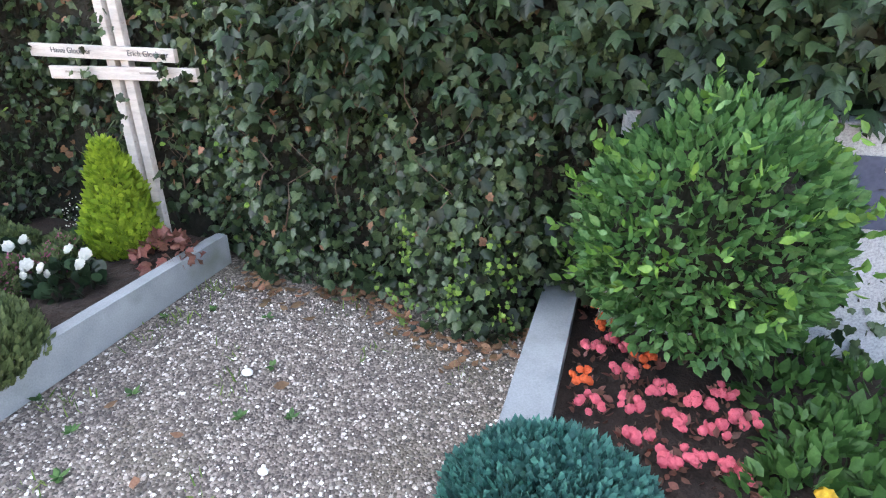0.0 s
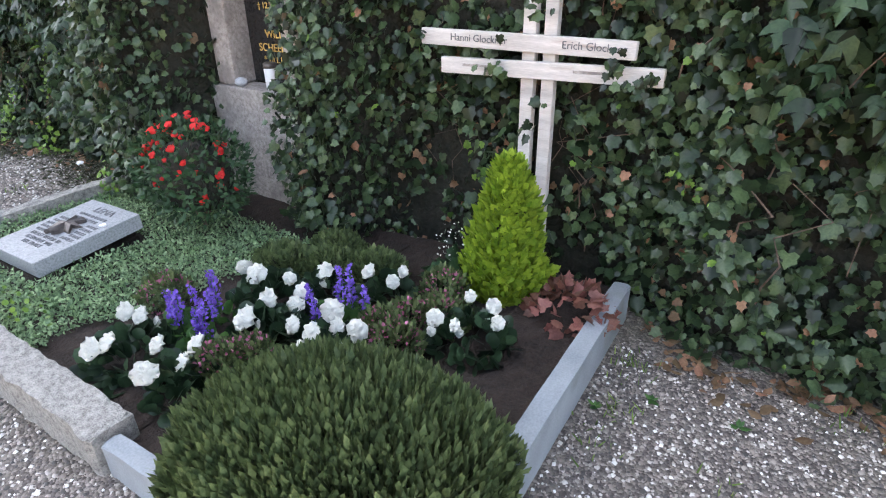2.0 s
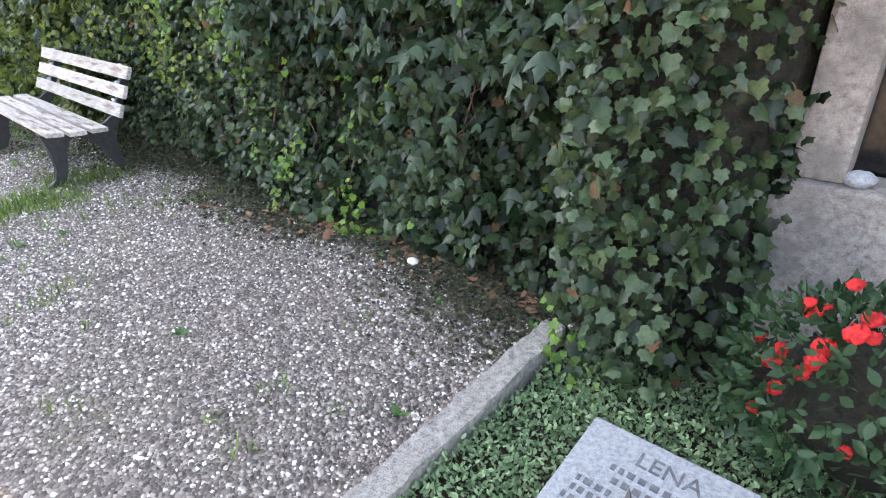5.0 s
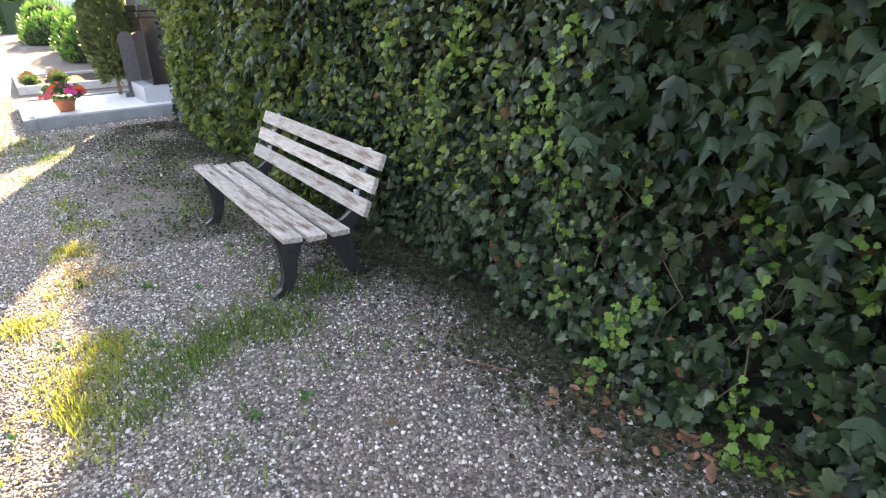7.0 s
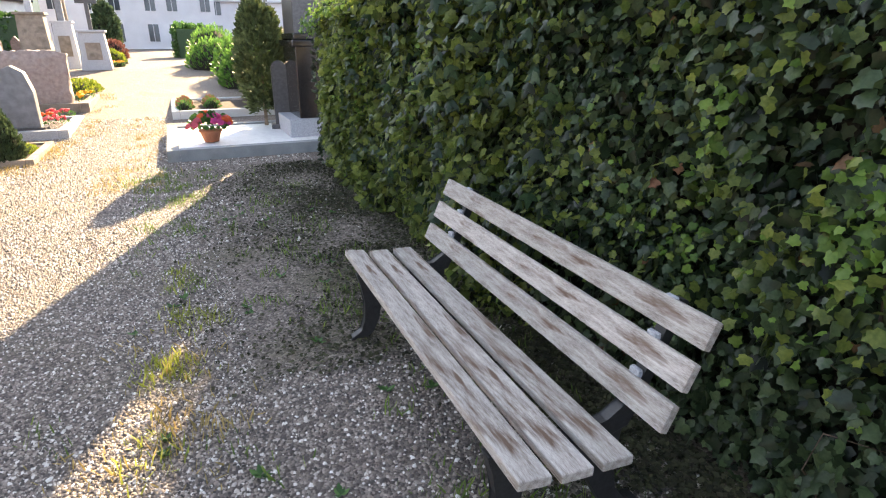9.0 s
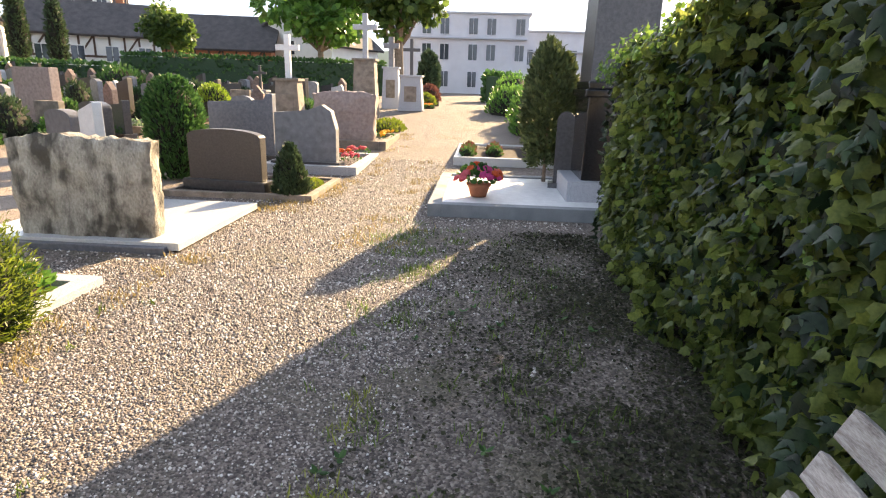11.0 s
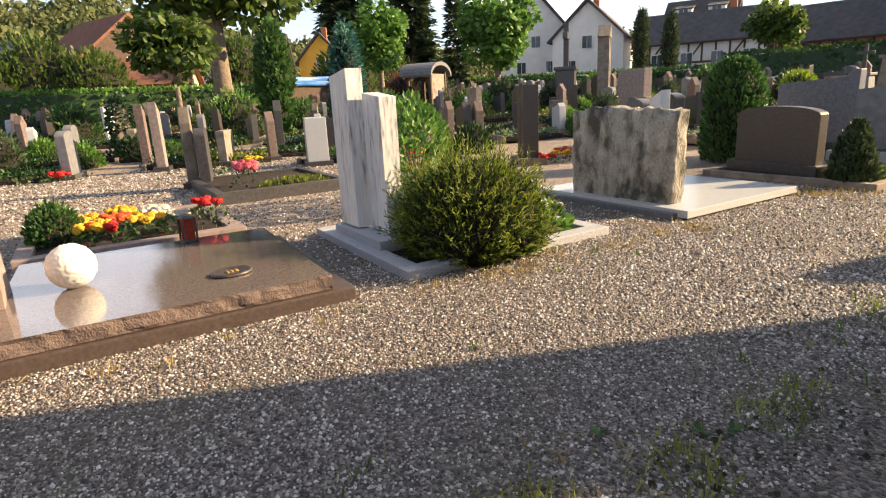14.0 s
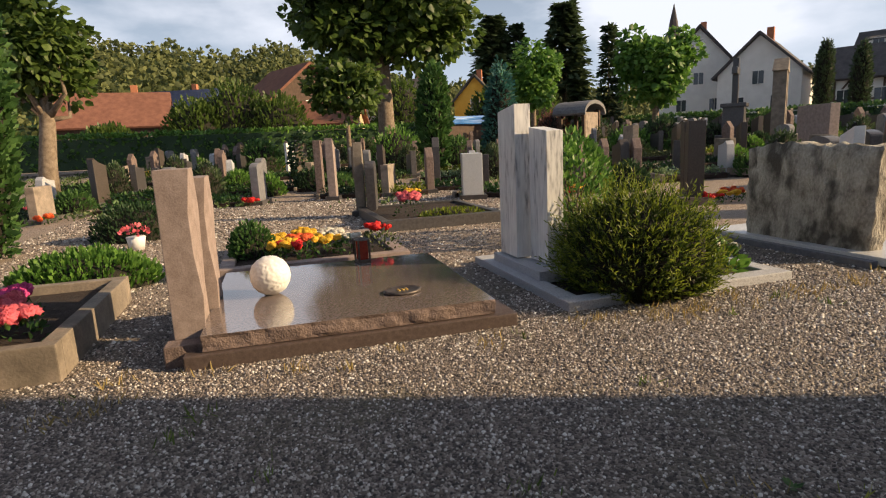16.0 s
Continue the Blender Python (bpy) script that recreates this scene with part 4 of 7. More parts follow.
def mound(name, x, y, z, rx, ry, h, n, m, label, size=0.05, category="shrub", rz=0, template=SPRAY, up=0.9):
    e = thing(name, pose(x, y, z, 0, 0, rz), label, category)
    core(e, (rx * 0.86, ry * 0.86, h * 0.84), (0, 0, 0), M["gap_shade"])
    p, d = ball_points(n, (rx, ry, h), 0.0)
    k = np.array([1 + 0.07 * noise.noise(Vector(q) * 7) for q in p])[:, None]
    t = d + np.array([[0, 0, up]]) + rnd(len(p), 0.3)
    v, f = leaves(template, p * k, t, rnd(len(p)), size * RNG.uniform(0.7, 1.3, len(p)))
    link("foliage", mesh_np("foliage", v, f, M[m]), e)
    return e


mound("heath_cushion", -1.32, 1.33, -0.06, 0.60, 0.46, 0.29, 15000, "heath", "wide dark olive green heath cushion on the grave", 0.075, rz=12, template=SPRIG, up=1.5)
mound("blue_juniper", 1.52, 1.50, -0.16, 0.36, 0.34, 0.20, 7000, "juniper", "blue green creeping juniper over the kerb", 0.055)
for x, y, r in ((-2.50, 2.22, 0.17), (-2.27, 2.33, 0.16), (-2.02, 2.42, 0.16), (-2.35, 2.50, 0.15)):
    mound("heather_clump", x, y, -0.04, r, r * 0.85, 0.11, 900, "heath", "small dark green heather clump at the ivy", 0.055)


def begonia(places):
    """One plant: dark glossy leaves under the blooms at their places."""
    cx, cy = sum(p[0] for p in places) / len(places), sum(p[1] for p in places) / len(places)
    sp = max(0.085, 0.85 * max(math.hypot(p[0] - cx, p[1] - cy) for p in places))
    e = thing("white_begonia", pose(cx, cy, -0.06), "white double begonia with dark green leaves", "flower", "white begonias")
    crown("foliage", ROUND, M["begonia_leaf"], e, int(60 + 700 * sp), (sp + 0.03, sp + 0.03, 0.13), 0.066, low=-0.05, up=0.3)
    for x, y in places:
        r = RNG.uniform(0.030, 0.054)
        bloom(e, (x - cx, y - cy, 0.165 + RNG.uniform(-0.015, 0.02)), r, "petal_white", Vector((RNG.normal(0.1, 0.35), -0.75, RNG.uniform(0.5, 1.0))))
        if RNG.uniform() < 0.6:
            bloom(e, (x - cx + RNG.uniform(-0.07, 0.07), y - cy + RNG.uniform(-0.05, 0.05), 0.13), 0.022, "petal_white", Vector((RNG.normal(0, 0.4), -0.9, 0.3)), "bud")


M["begonia_leaf"] = leafmat("begonia_leaf", (0.012, 0.030, 0.014), (0.036, 0.066, 0.032), 0.5, 0.35, 0.2)
for places in (((-2.51, 1.41), (-2.59, 1.39), (-2.48, 1.17), (-2.44, 1.22), (-2.28, 1.33)), ((-2.13, 1.18), (-2.09, 1.31), (-2.12, 1.40)), ((-2.35, 1.92), (-2.46, 1.94), (-2.19, 1.98)), ((-2.15, 1.80), (-2.10, 1.63)),
               ((-2.06, 1.93), (-2.00, 1.83), (-1.91, 1.72)), ((-2.08, 2.11),), ((-1.91, 2.24), (-1.74, 2.21), (-1.76, 2.32)), ((-1.78, 1.70), (-1.72, 1.79), (-1.81, 1.86), (-1.64, 1.82)),
               ((-1.73, 1.58), (-1.58, 1.65)), ((-1.35, 2.27), (-1.23, 2.27), (-1.16, 2.17), (-1.30, 2.05), (-1.40, 2.05))):
    begonia(places)


def spikes(name, x, y, z, n, h, label, petal="petal_purple"):
    e = thing(name, pose(x, y, z), label, "flower", "purple sage")
    crown("foliage", ROUND, M["green"], e, 46, (0.09, 0.09, 0.08), 0.06, -0.1, up=0.5)
    for i in range(n):
        a, d = RNG.uniform(0, 6.283), RNG.uniform(0.0, 0.06)
        hh = h * RNG.uniform(0.75, 1.1)
        u = RNG.uniform(0.35, 1, 60)
        q = np.stack([math.cos(a) * d * (1 + u) + RNG.normal(0, 0.013, 60) * (1.4 - u), math.sin(a) * d * (1 + u) + RNG.normal(0, 0.013, 60) * (1.4 - u), u * hh], -1)
        v, f = leaves(ROUND, q, rnd(60) + np.array([[0, 0, 0.4]]), rnd(60), RNG.uniform(0.012, 0.02, 60))
        link("flower_spike", mesh_np("flower_spike", v, f, M[petal]), e)
        bm = bmesh.new()
        tube(bm, [(0, 0, 0), (math.cos(a) * d * 1.3, math.sin(a) * d * 1.3, hh * 0.5), (math.cos(a) * d * 2, math.sin(a) * d * 2, hh)], [0.003, 0.003, 0.002], 4)
        part("stalk", bm, M["green"], e)


M["heather_flower"] = leafmat("heather_flower", (0.30, 0.07, 0.15), (0.46, 0.18, 0.27), 0.3, 0.7, 0.2)
for x, y, n in ((-2.46, 1.55, 4), (-2.36, 1.68, 4), (-2.24, 1.50, 3), (-1.93, 1.90, 3), (-1.84, 2.01, 4)):
    spikes("purple_sage", x, y, -0.05, n, 0.27, "purple sage with upright flower spikes")
for x, y in ((-1.97, 1.52), (-1.56, 2.08), (-1.52, 1.91), (-1.57, 2.40), (-2.03, 1.42), (-2.74, 1.67), (-1.45, 2.20), (-1.62, 1.96)):
    e = thing("pink_heather", pose(x, y, -0.05), "low heather with small pink flowers", "flower", "pink heather")
    crown("foliage", SPRAY, M["heath"], e, 420, (0.13, 0.12, 0.17), 0.045, 0.0, up=1.2)
    crown("flower_haze", ROUND, M["heather_flower"], e, 200, (0.13, 0.13, 0.19), 0.015, 0.1)["kind"] = "stuff"
e = thing("coral_bells", pose(-1.0, 2.60, -0.06), "reddish brown coral bells with lobed leaves", "plant")
crown("foliage", IVY, M["heuchera"], e, 110, (0.20, 0.17, 0.17), 0.066, 0.05, up=-0.1)
e = thing("coral_bells", pose(-1.62, 2.62, -0.06), "dark coral bells with pale seed stalks", "plant")
crown("foliage", IVY, M["green_dark"], e, 70, (0.16, 0.13, 0.13), 0.08, 0.05, up=0.0)
crown("seed_haze", ROUND, M["petal_white"], e, 90, (0.16, 0.09, 0.36), 0.010, 0.35)["kind"] = "stuff"


# ---- the grave with ground cover and the niche ----
def make_cover():
    n = 27000
    x, y = RNG.uniform(-4.18, -2.5, n), RNG.uniform(1.06, 2.5, n)
    edge = -2.82 + 0.28 * np.clip((y - 1.35) / 0.8, 0, 1) + 0.05 * np.sin(9 * y)
    k = (x < edge) & ~((x > -3.90) & (x < -3.36) & (y > 1.36) & (y < 2.0))
    x, y = x[k], y[k]
    n = len(x)
    base = 0.06 - 0.06 * (x + 4.2)
    hh = 0.05 + 0.02 * np.sin(6 * x + 2) * np.sin(5 * y)
    p = np.stack([x, y, base + hh * RNG.uniform(0.1, 1, n)], -1)
    v, f = leaves(OVAL, p, rnd(n) + np.array([[0, 0, 0.35]]), np.array([[0, 0, 1.0]]) + rnd(n, 0.6), RNG.uniform(0.015, 0.030, n))
    tagged(link("ground_cover", mesh_np("ground_cover", v, f, M["cover"])), "pale green small-leaved ground cover on the grave", "ground cover", kind="stuff")
    m = 240
    q = np.stack([RNG.normal(-4.02, 0.10, m), RNG.normal(1.17, 0.05, m), RNG.uniform(0.10, 0.15, m)], -1)
    q[m // 2:, 0] += RNG.uniform(0.2, 1.1, m - m // 2)
    q[:, 1] = np.maximum(q[:, 1], 1.08)
    v, f = leaves(ROUND, q, rnd(m) + np.array([[0, 0, 0.5]]), np.array([[0, 0, 1.0]]) + rnd(m, 0.5), RNG.uniform(0.016, 0.03, m))
    tagged(link("stonecrop", mesh_np("stonecrop", v, f, M["ivy_light"])), "yellowish stonecrop along the kerb", "plant", kind="stuff")


make_cover()


def make_lying_stone():
    e = thing("lying_gravestone", pose(-3.63, 1.69, 0.155, 4.8, 0, 0.5) @ pose(0, 0, 0), "grey granite lying gravestone with raised lettering", "gravestone")
    part("slab", boxed((0, 0, -0.04), (0.47, 0.60, 0.09), bevel=0.006), M["lying_granite"], e)
    words("name_line", "LENA", 0.075, M["letters_dark"], e, pose(0.02, 0.22, 0.005), "dark raised name", 0.003)
    z = 0.006
    for i, (y, w) in enumerate(((0.155, 0.24), (0.115, 0.20), (0.070, 0.36), (0.035, 0.36), (0.0, 0.38), (-0.035, 0.37), (-0.07, 0.34))):
        x = -w / 2
        while x < w / 2:
            k = RNG.uniform(0.012, 0.03)
            if not (abs(x + k / 2) < 0.085 and -0.08 < y < 0.1):
                part("line_of_letters", boxed((x + k / 2, y, z - 0.001), (k * 0.75, 0.02, 0.006)), M["letters_dark"], e)
            x += k + 0.006
    for y, w in ((-0.110, "ERLAST BEVOR ER"), (-0.148, "ES ERNEUT WEI"), (-0.186, "TER TRÄGT")):
        words("line_of_letters", w, 0.036, M["letters_dark"], e, pose(0.0, y, 0.005), "", 0.003)
    bm = bmesh.new()
    half = [(0.05, -0.46), (0.07, -0.20), (0.34, -0.34), (0.25, -0.10), (0.52, 0.04), (0.24, 0.12), (0.33, 0.42), (0.09, 0.26)]
    rim = [(0, -0.5)] + half + [(0, 0.55)] + [(-x, y) for x, y in reversed(half)]
    hub = bm.verts.new((0, 0, 0.030))
    ring = [bm.verts.new((0.20 * x, 0.20 * y, 0.012 + 0.016 * math.sin(2.4 * i))) for i, (x, y) in enumerate(rim)]
    for i in range(len(ring)):
        bm.faces.new((hub, ring[i], ring[(i + 1) % len(ring)]))
    ext = bmesh.ops.extrude_face_region(bm, geom=list(bm.faces))
    for v in [g for g in ext["geom"] if isinstance(g, bmesh.types.BMVert)]:
        v.co.z -= 0.022
    ob = part("leaf_ornament", bm, M["bronze"], e, "dark bronze leaf ornament")
    ob.matrix_basis = pose(0.0, 0.01, 0.012, 0, 0, 160)
    bm = prism([(0.0, -0.022), (0.018, -0.004), (0.02, 0.01), (0.01, 0.018), (0, 0.01), (-0.01, 0.018), (-0.02, 0.01), (-0.018, -0.004)], 0.012, 0.003)
    ob = part("white_heart", bm, M["white_stone"])
    ob.matrix_basis = pose(-3.44, 1.80, 0.178, 90, 0, 30)
    tagged(ob, "small white heart stone lying on the gravestone", "heart stone")


make_lying_stone()


def make_niche():
    e = thing("niche_gravestone", pose(-3.28, 3.0, 0.0), "tall sandstone gravestone with black plaque between ivy", "gravestone")
    part("base", rough(boxed((0, -0.03, 0.30), (0.84, 0.22, 0.90), bevel=0.012), 0.003, 9), M["stone_niche"], e)
    part("left_pier", boxed((-0.30, 0.01, 1.45), (0.17, 0.22, 1.40), bevel=0.02), M["stone_niche"], e)
    part("right_pier", boxed((0.33, 0.01, 1.45), (0.14, 0.22, 1.40), bevel=0.02), M["stone_niche"], e)
    part("lintel", boxed((0, 0.01, 2.2), (0.84, 0.22, 0.12), bevel=0.02), M["stone_niche"], e)
    pl = part("plaque", boxed((0.03, 0.09, 1.45), (0.50, 0.03, 1.38), bevel=0.003), M["black_polish"], e, "polished black plaque")
    for z, s, w in ((1.235, 0.052, "† 12.1.1991"), (1.065, 0.070, "WILLI"), (0.98, 0.070, "SCHEERER"), (0.905, 0.055, "* 20.1.1926"), (0.835, 0.055, "† 13.4.1945")):
        if w.startswith("† 13"):
            words("gold_line", "†", s, M["gold"], pl, pose(-0.10, 0.073, z, 90, 0, 0), "gold lettering", 0.002)
            words("gold_line", "1945", s, M["gold"], pl, pose(0.15, 0.073, z, 90, 0, 0), "gold lettering", 0.002)
        else:
            words("gold_line", w, s, M["gold"], pl, pose(0.03, 0.073, z, 90, 0, 0), "gold lettering", 0.002)
    for z, w in ((1.31, 0.28), (1.40, 0.36), (1.48, 0.26), (1.66, 0.36), (1.76, 0.24)):
        part("gold_line", boxed((0.03, 0.073, z), (w, 0.004, 0.045)), M["gold"], pl, "gold lettering")
    g = thing("grave_lantern", pose(-3.20, 2.95, 0.75), "white grave candle with dark lid on the ledge", "candle")
    part("cup", lathe([(0.0, 0), (0.036, 0), (0.040, 0.01), (0.042, 0.125), (0.038, 0.13)], 20), M["white_plastic"], g, smooth=True)
    part("lid", lathe([(0.0, 0.13), (0.040, 0.13), (0.044, 0.136), (0.044, 0.158), (0.03, 0.165), (0.0, 0.165)], 20), M["bronze"], g, "dark metal lid", smooth=True)
    bm = bmesh.new()
    bmesh.ops.create_icosphere(bm, subdivisions=3, radius=1)
    for v in bm.verts:
        v.co = Vector((v.co.x * 0.048, v.co.y * 0.036, v.co.z * 0.030)) * (1 + 0.15 * noise.noise(v.co * 2))
    ob = part("pale_stone", bm, M["slab_grey"], smooth=True)
    ob.matrix_basis = pose(-3.46, 2.92, 0.776)
    tagged(ob, "small pale rounded stone on the ledge", "stone")


make_niche()


def make_rose():
    e = thing("red_rose_bush", pose(-3.22, 2.28, 0.03), "rose bush with bright red blooms", "rose bush")
    stems(e, 5, 0.2, 0.34, 0.006)
    core(e, (0.26, 0.18, 0.21), (0, 0, 0.33), M["gap_shade"])
    crown("foliage", OVAL, M["green_dark"], e, 1700, (0.40, 0.29, 0.33), 0.044, -0.8, (0, 0, 0.36), jit=0.9)
    d = unit(RNG.normal(0, 1, (140, 3)))
    d = d[(d[:, 1] < 0.35) & (d[:, 2] > -0.45)][:46]
    for q in d:
        k = RNG.uniform(0.85, 1.05)
        bloom(e, (q[0] * 0.31 * k, q[1] * 0.25 * k, 0.38 + q[2] * 0.33 * k), 0.021 * RNG.uniform(0.6, 1.3), "petal_red", (q[0], q[1] - 0.5, q[2] + 0.6))


make_rose()


# ---- the grave at the start: clipped bush, begonias, pale headstone ----
soil_bed("soil_bush_grave", 1.45, 4.2, 1.25, 3.05, -0.16, "dark soil under the flowering bush")
rough_kerb("grave_kerb", 1.47, 1.25, 1.49, 3.05, 0.19, -0.06, -0.05, M["kerb_concrete"], "broad greenish grey concrete kerb", 0.3, 0.002)
rough_kerb("grave_kerb", 1.49, 1.16, 4.2, 1.16, 0.12, -0.08, -0.08, M["kerb_concrete"], "greenish grey concrete kerb in front", 0.3, 0.002)


def make_bush():
    e = thing("flowering_bush", pose(2.02, 2.55, -0.17), "dense bright green leafy bush on the grave", "bush")
    stems(e, 7, 0.3, 0.7, 0.012)
    core(e, (0.40, 0.32, 0.44), (0, 0, 0.68), M["gap_shade"])
    crown("foliage", OVAL, M["bush"], e, 6200, (0.53, 0.44, 0.58), 0.062, -0.85, (0, 0, 0.68), up=0.5)
    # shoots standing out of the outline
    d = unit(RNG.normal(0, 1, (110, 3)))
    d = d[d[:, 2] > -0.35]
    ps, ts = [], []
    for q in d:
        for u in np.linspace(0.9, 1.16, 7):
            ps.append(q * np.array([0.56, 0.46, 0.60]) * u + np.array([0, 0, 0.68]))
            ts.append(q * 0.6 + RNG.normal(0, 0.7, 3) + np.array([0, 0, 0.4]))
    v, f = leaves(OVAL, np.array(ps), np.array(ts), rnd(len(ps)) + np.array([[0, 0, 0.6]]), RNG.uniform(0.04, 0.07, len(ps)))
    link("young_shoots", mesh_np("young_shoots", v, f, M["green_bright"]), e, "lighter young shoots")["kind"] = "stuff"


make_bush()
for x, y, k in ((1.60, 2.86, "petal_orange"), (1.66, 2.68, "petal_orange"), (1.60, 2.42, "petal_pink"), (1.72, 2.52, "petal_pink"), (1.58, 2.20, "petal_orange"), (1.75, 2.30, "petal_pink"), (1.84, 2.42, "petal_orange"), (1.62, 2.02, "petal_pink"), (1.78, 2.10, "petal_pink"), (1.90, 2.22, "petal_pink"), (1.80, 1.90, "petal_pink"),
                (1.95, 2.02, "petal_pink"), (2.06, 2.16, "petal_pink"), (2.16, 2.26, "petal_pink"), (2.10, 2.00, "petal_pink"), (2.02, 1.84, "petal_pink"), (2.14, 1.80, "petal_pink"), (1.90, 1.78, "petal_pink"), (2.22, 2.10, "petal_pink")):
    flower_plant("bedding_begonia", x, y, -0.15, k, 8, 0.020, 0.075, "low begonia with %s flowers and dark leaves" % ("orange red" if k == "petal_orange" else "pink"), leafm="heuchera", leaf=0.045, n=22, group="bedding begonias", height=0.06)
for x, y in ((2.42, 2.35), (2.62, 2.15), (2.45, 2.05), (2.75, 2.45), (2.85, 2.2), (2.5, 2.6)):
    e = thing("spurge", pose(x, y, -0.16), "low dark green leafy plant", "plant", "low leafy plants")
    crown("foliage", OVAL, M["green"], e, 110, (0.17, 0.17, 0.17), 0.075, 0.0, up=0.6)
for x, y in ((2.30, 1.72), (2.5, 1.6), (2.65, 1.75), (2.42, 1.85)):
    e = thing("hellebore", pose(x, y, -0.16), "green plant with many pointed leaves", "plant", "long-leaved plants")
    crown("foliage", OVAL, M["green"], e, 130, (0.17, 0.17, 0.20), 0.075, 0.0, up=0.5)
bloom(thing("yellow_primrose", pose(2.36, 1.66, -0.1), "single pale yellow flower among leaves", "flower"), (0, 0, 0.12), 0.03, "petal_yellow")


def make_pale_headstone():
    e = thing("wide_headstone", pose(2.42, 2.88, -0.2), "wide pale grey headstone with blue lettered panels", "gravestone")
    part("stone", rough(boxed((0, 0, 0.58), (1.62, 0.16, 1.18), bevel=0.02), 0.004, 6), M["slab_grey"], e)
    for z, h, w1, w2 in ((0.96, 0.15, "ROLF BI", "1910 †1"), (0.80, 0.17, "BI", "†194")):
        pan = part("blue_panel", boxed((0.45, -0.084, z), (0.78, 0.012, h), bevel=0.003), mat_blue_panel, e, "dark blue panel")
        words("lettering", w1, 0.075, M["white_stone"], pan, pose(0.38 if len(w1) > 3 else 0.42, -0.092, z + 0.035, 90, 0, 0), "white raised letters", 0.004)
        words("lettering", w2, 0.055, M["white_stone"], pan, pose(0.40, -0.092, z - 0.04, 90, 0, 0), "white raised letters", 0.004)


mat_blue_panel = mat("blue_panel_paint", [(0.035, 0.05, 0.10), (0.07, 0.09, 0.16)], 0.5, 12, 0.1)
make_pale_headstone()


# ---- graves across the path ----
def frame_kerb(name, x0, x1, y0, y1, w, top, material, label, low=0.0):
    """Four stones round a bed."""
    e = thing(name, pose((x0 + x1) / 2, (y0 + y1) / 2, low), label, "grave kerb")
    L, W, h = x1 - x0, y1 - y0, top + 0.12
    for nm, c, s in (("front_stone", (0, W / 2 - w / 2, 0), (L, w, h)), ("back_stone", (0, -W / 2 + w / 2, 0), (L, w, h)), ("side_stone", (L / 2 - w / 2, 0, 0), (w, W - 2 * w - 0.004, h)), ("side_stone", (-L / 2 + w / 2, 0, 0), (w, W - 2 * w - 0.004, h))):
        part(nm, boxed((c[0], c[1], top - h / 2), s, bevel=0.008), material, e)
    return e


def bed_fill(name, x0, x1, y0, y1, top, material, label, low=0.0):
    bm = rough(boxed(((x0 + x1) / 2, (y0 + y1) / 2, low + top - 0.08), (x1 - x0, y1 - y0, 0.16)), 0.004, 8)
    return tagged(part(name, bm, material), label, "bed", kind="structure")


M["base_granite"] = mat("dark_reddish_granite", [(0.060, 0.044, 0.041), (0.125, 0.094, 0.087)], 0.4, 40, 0.15, 180)


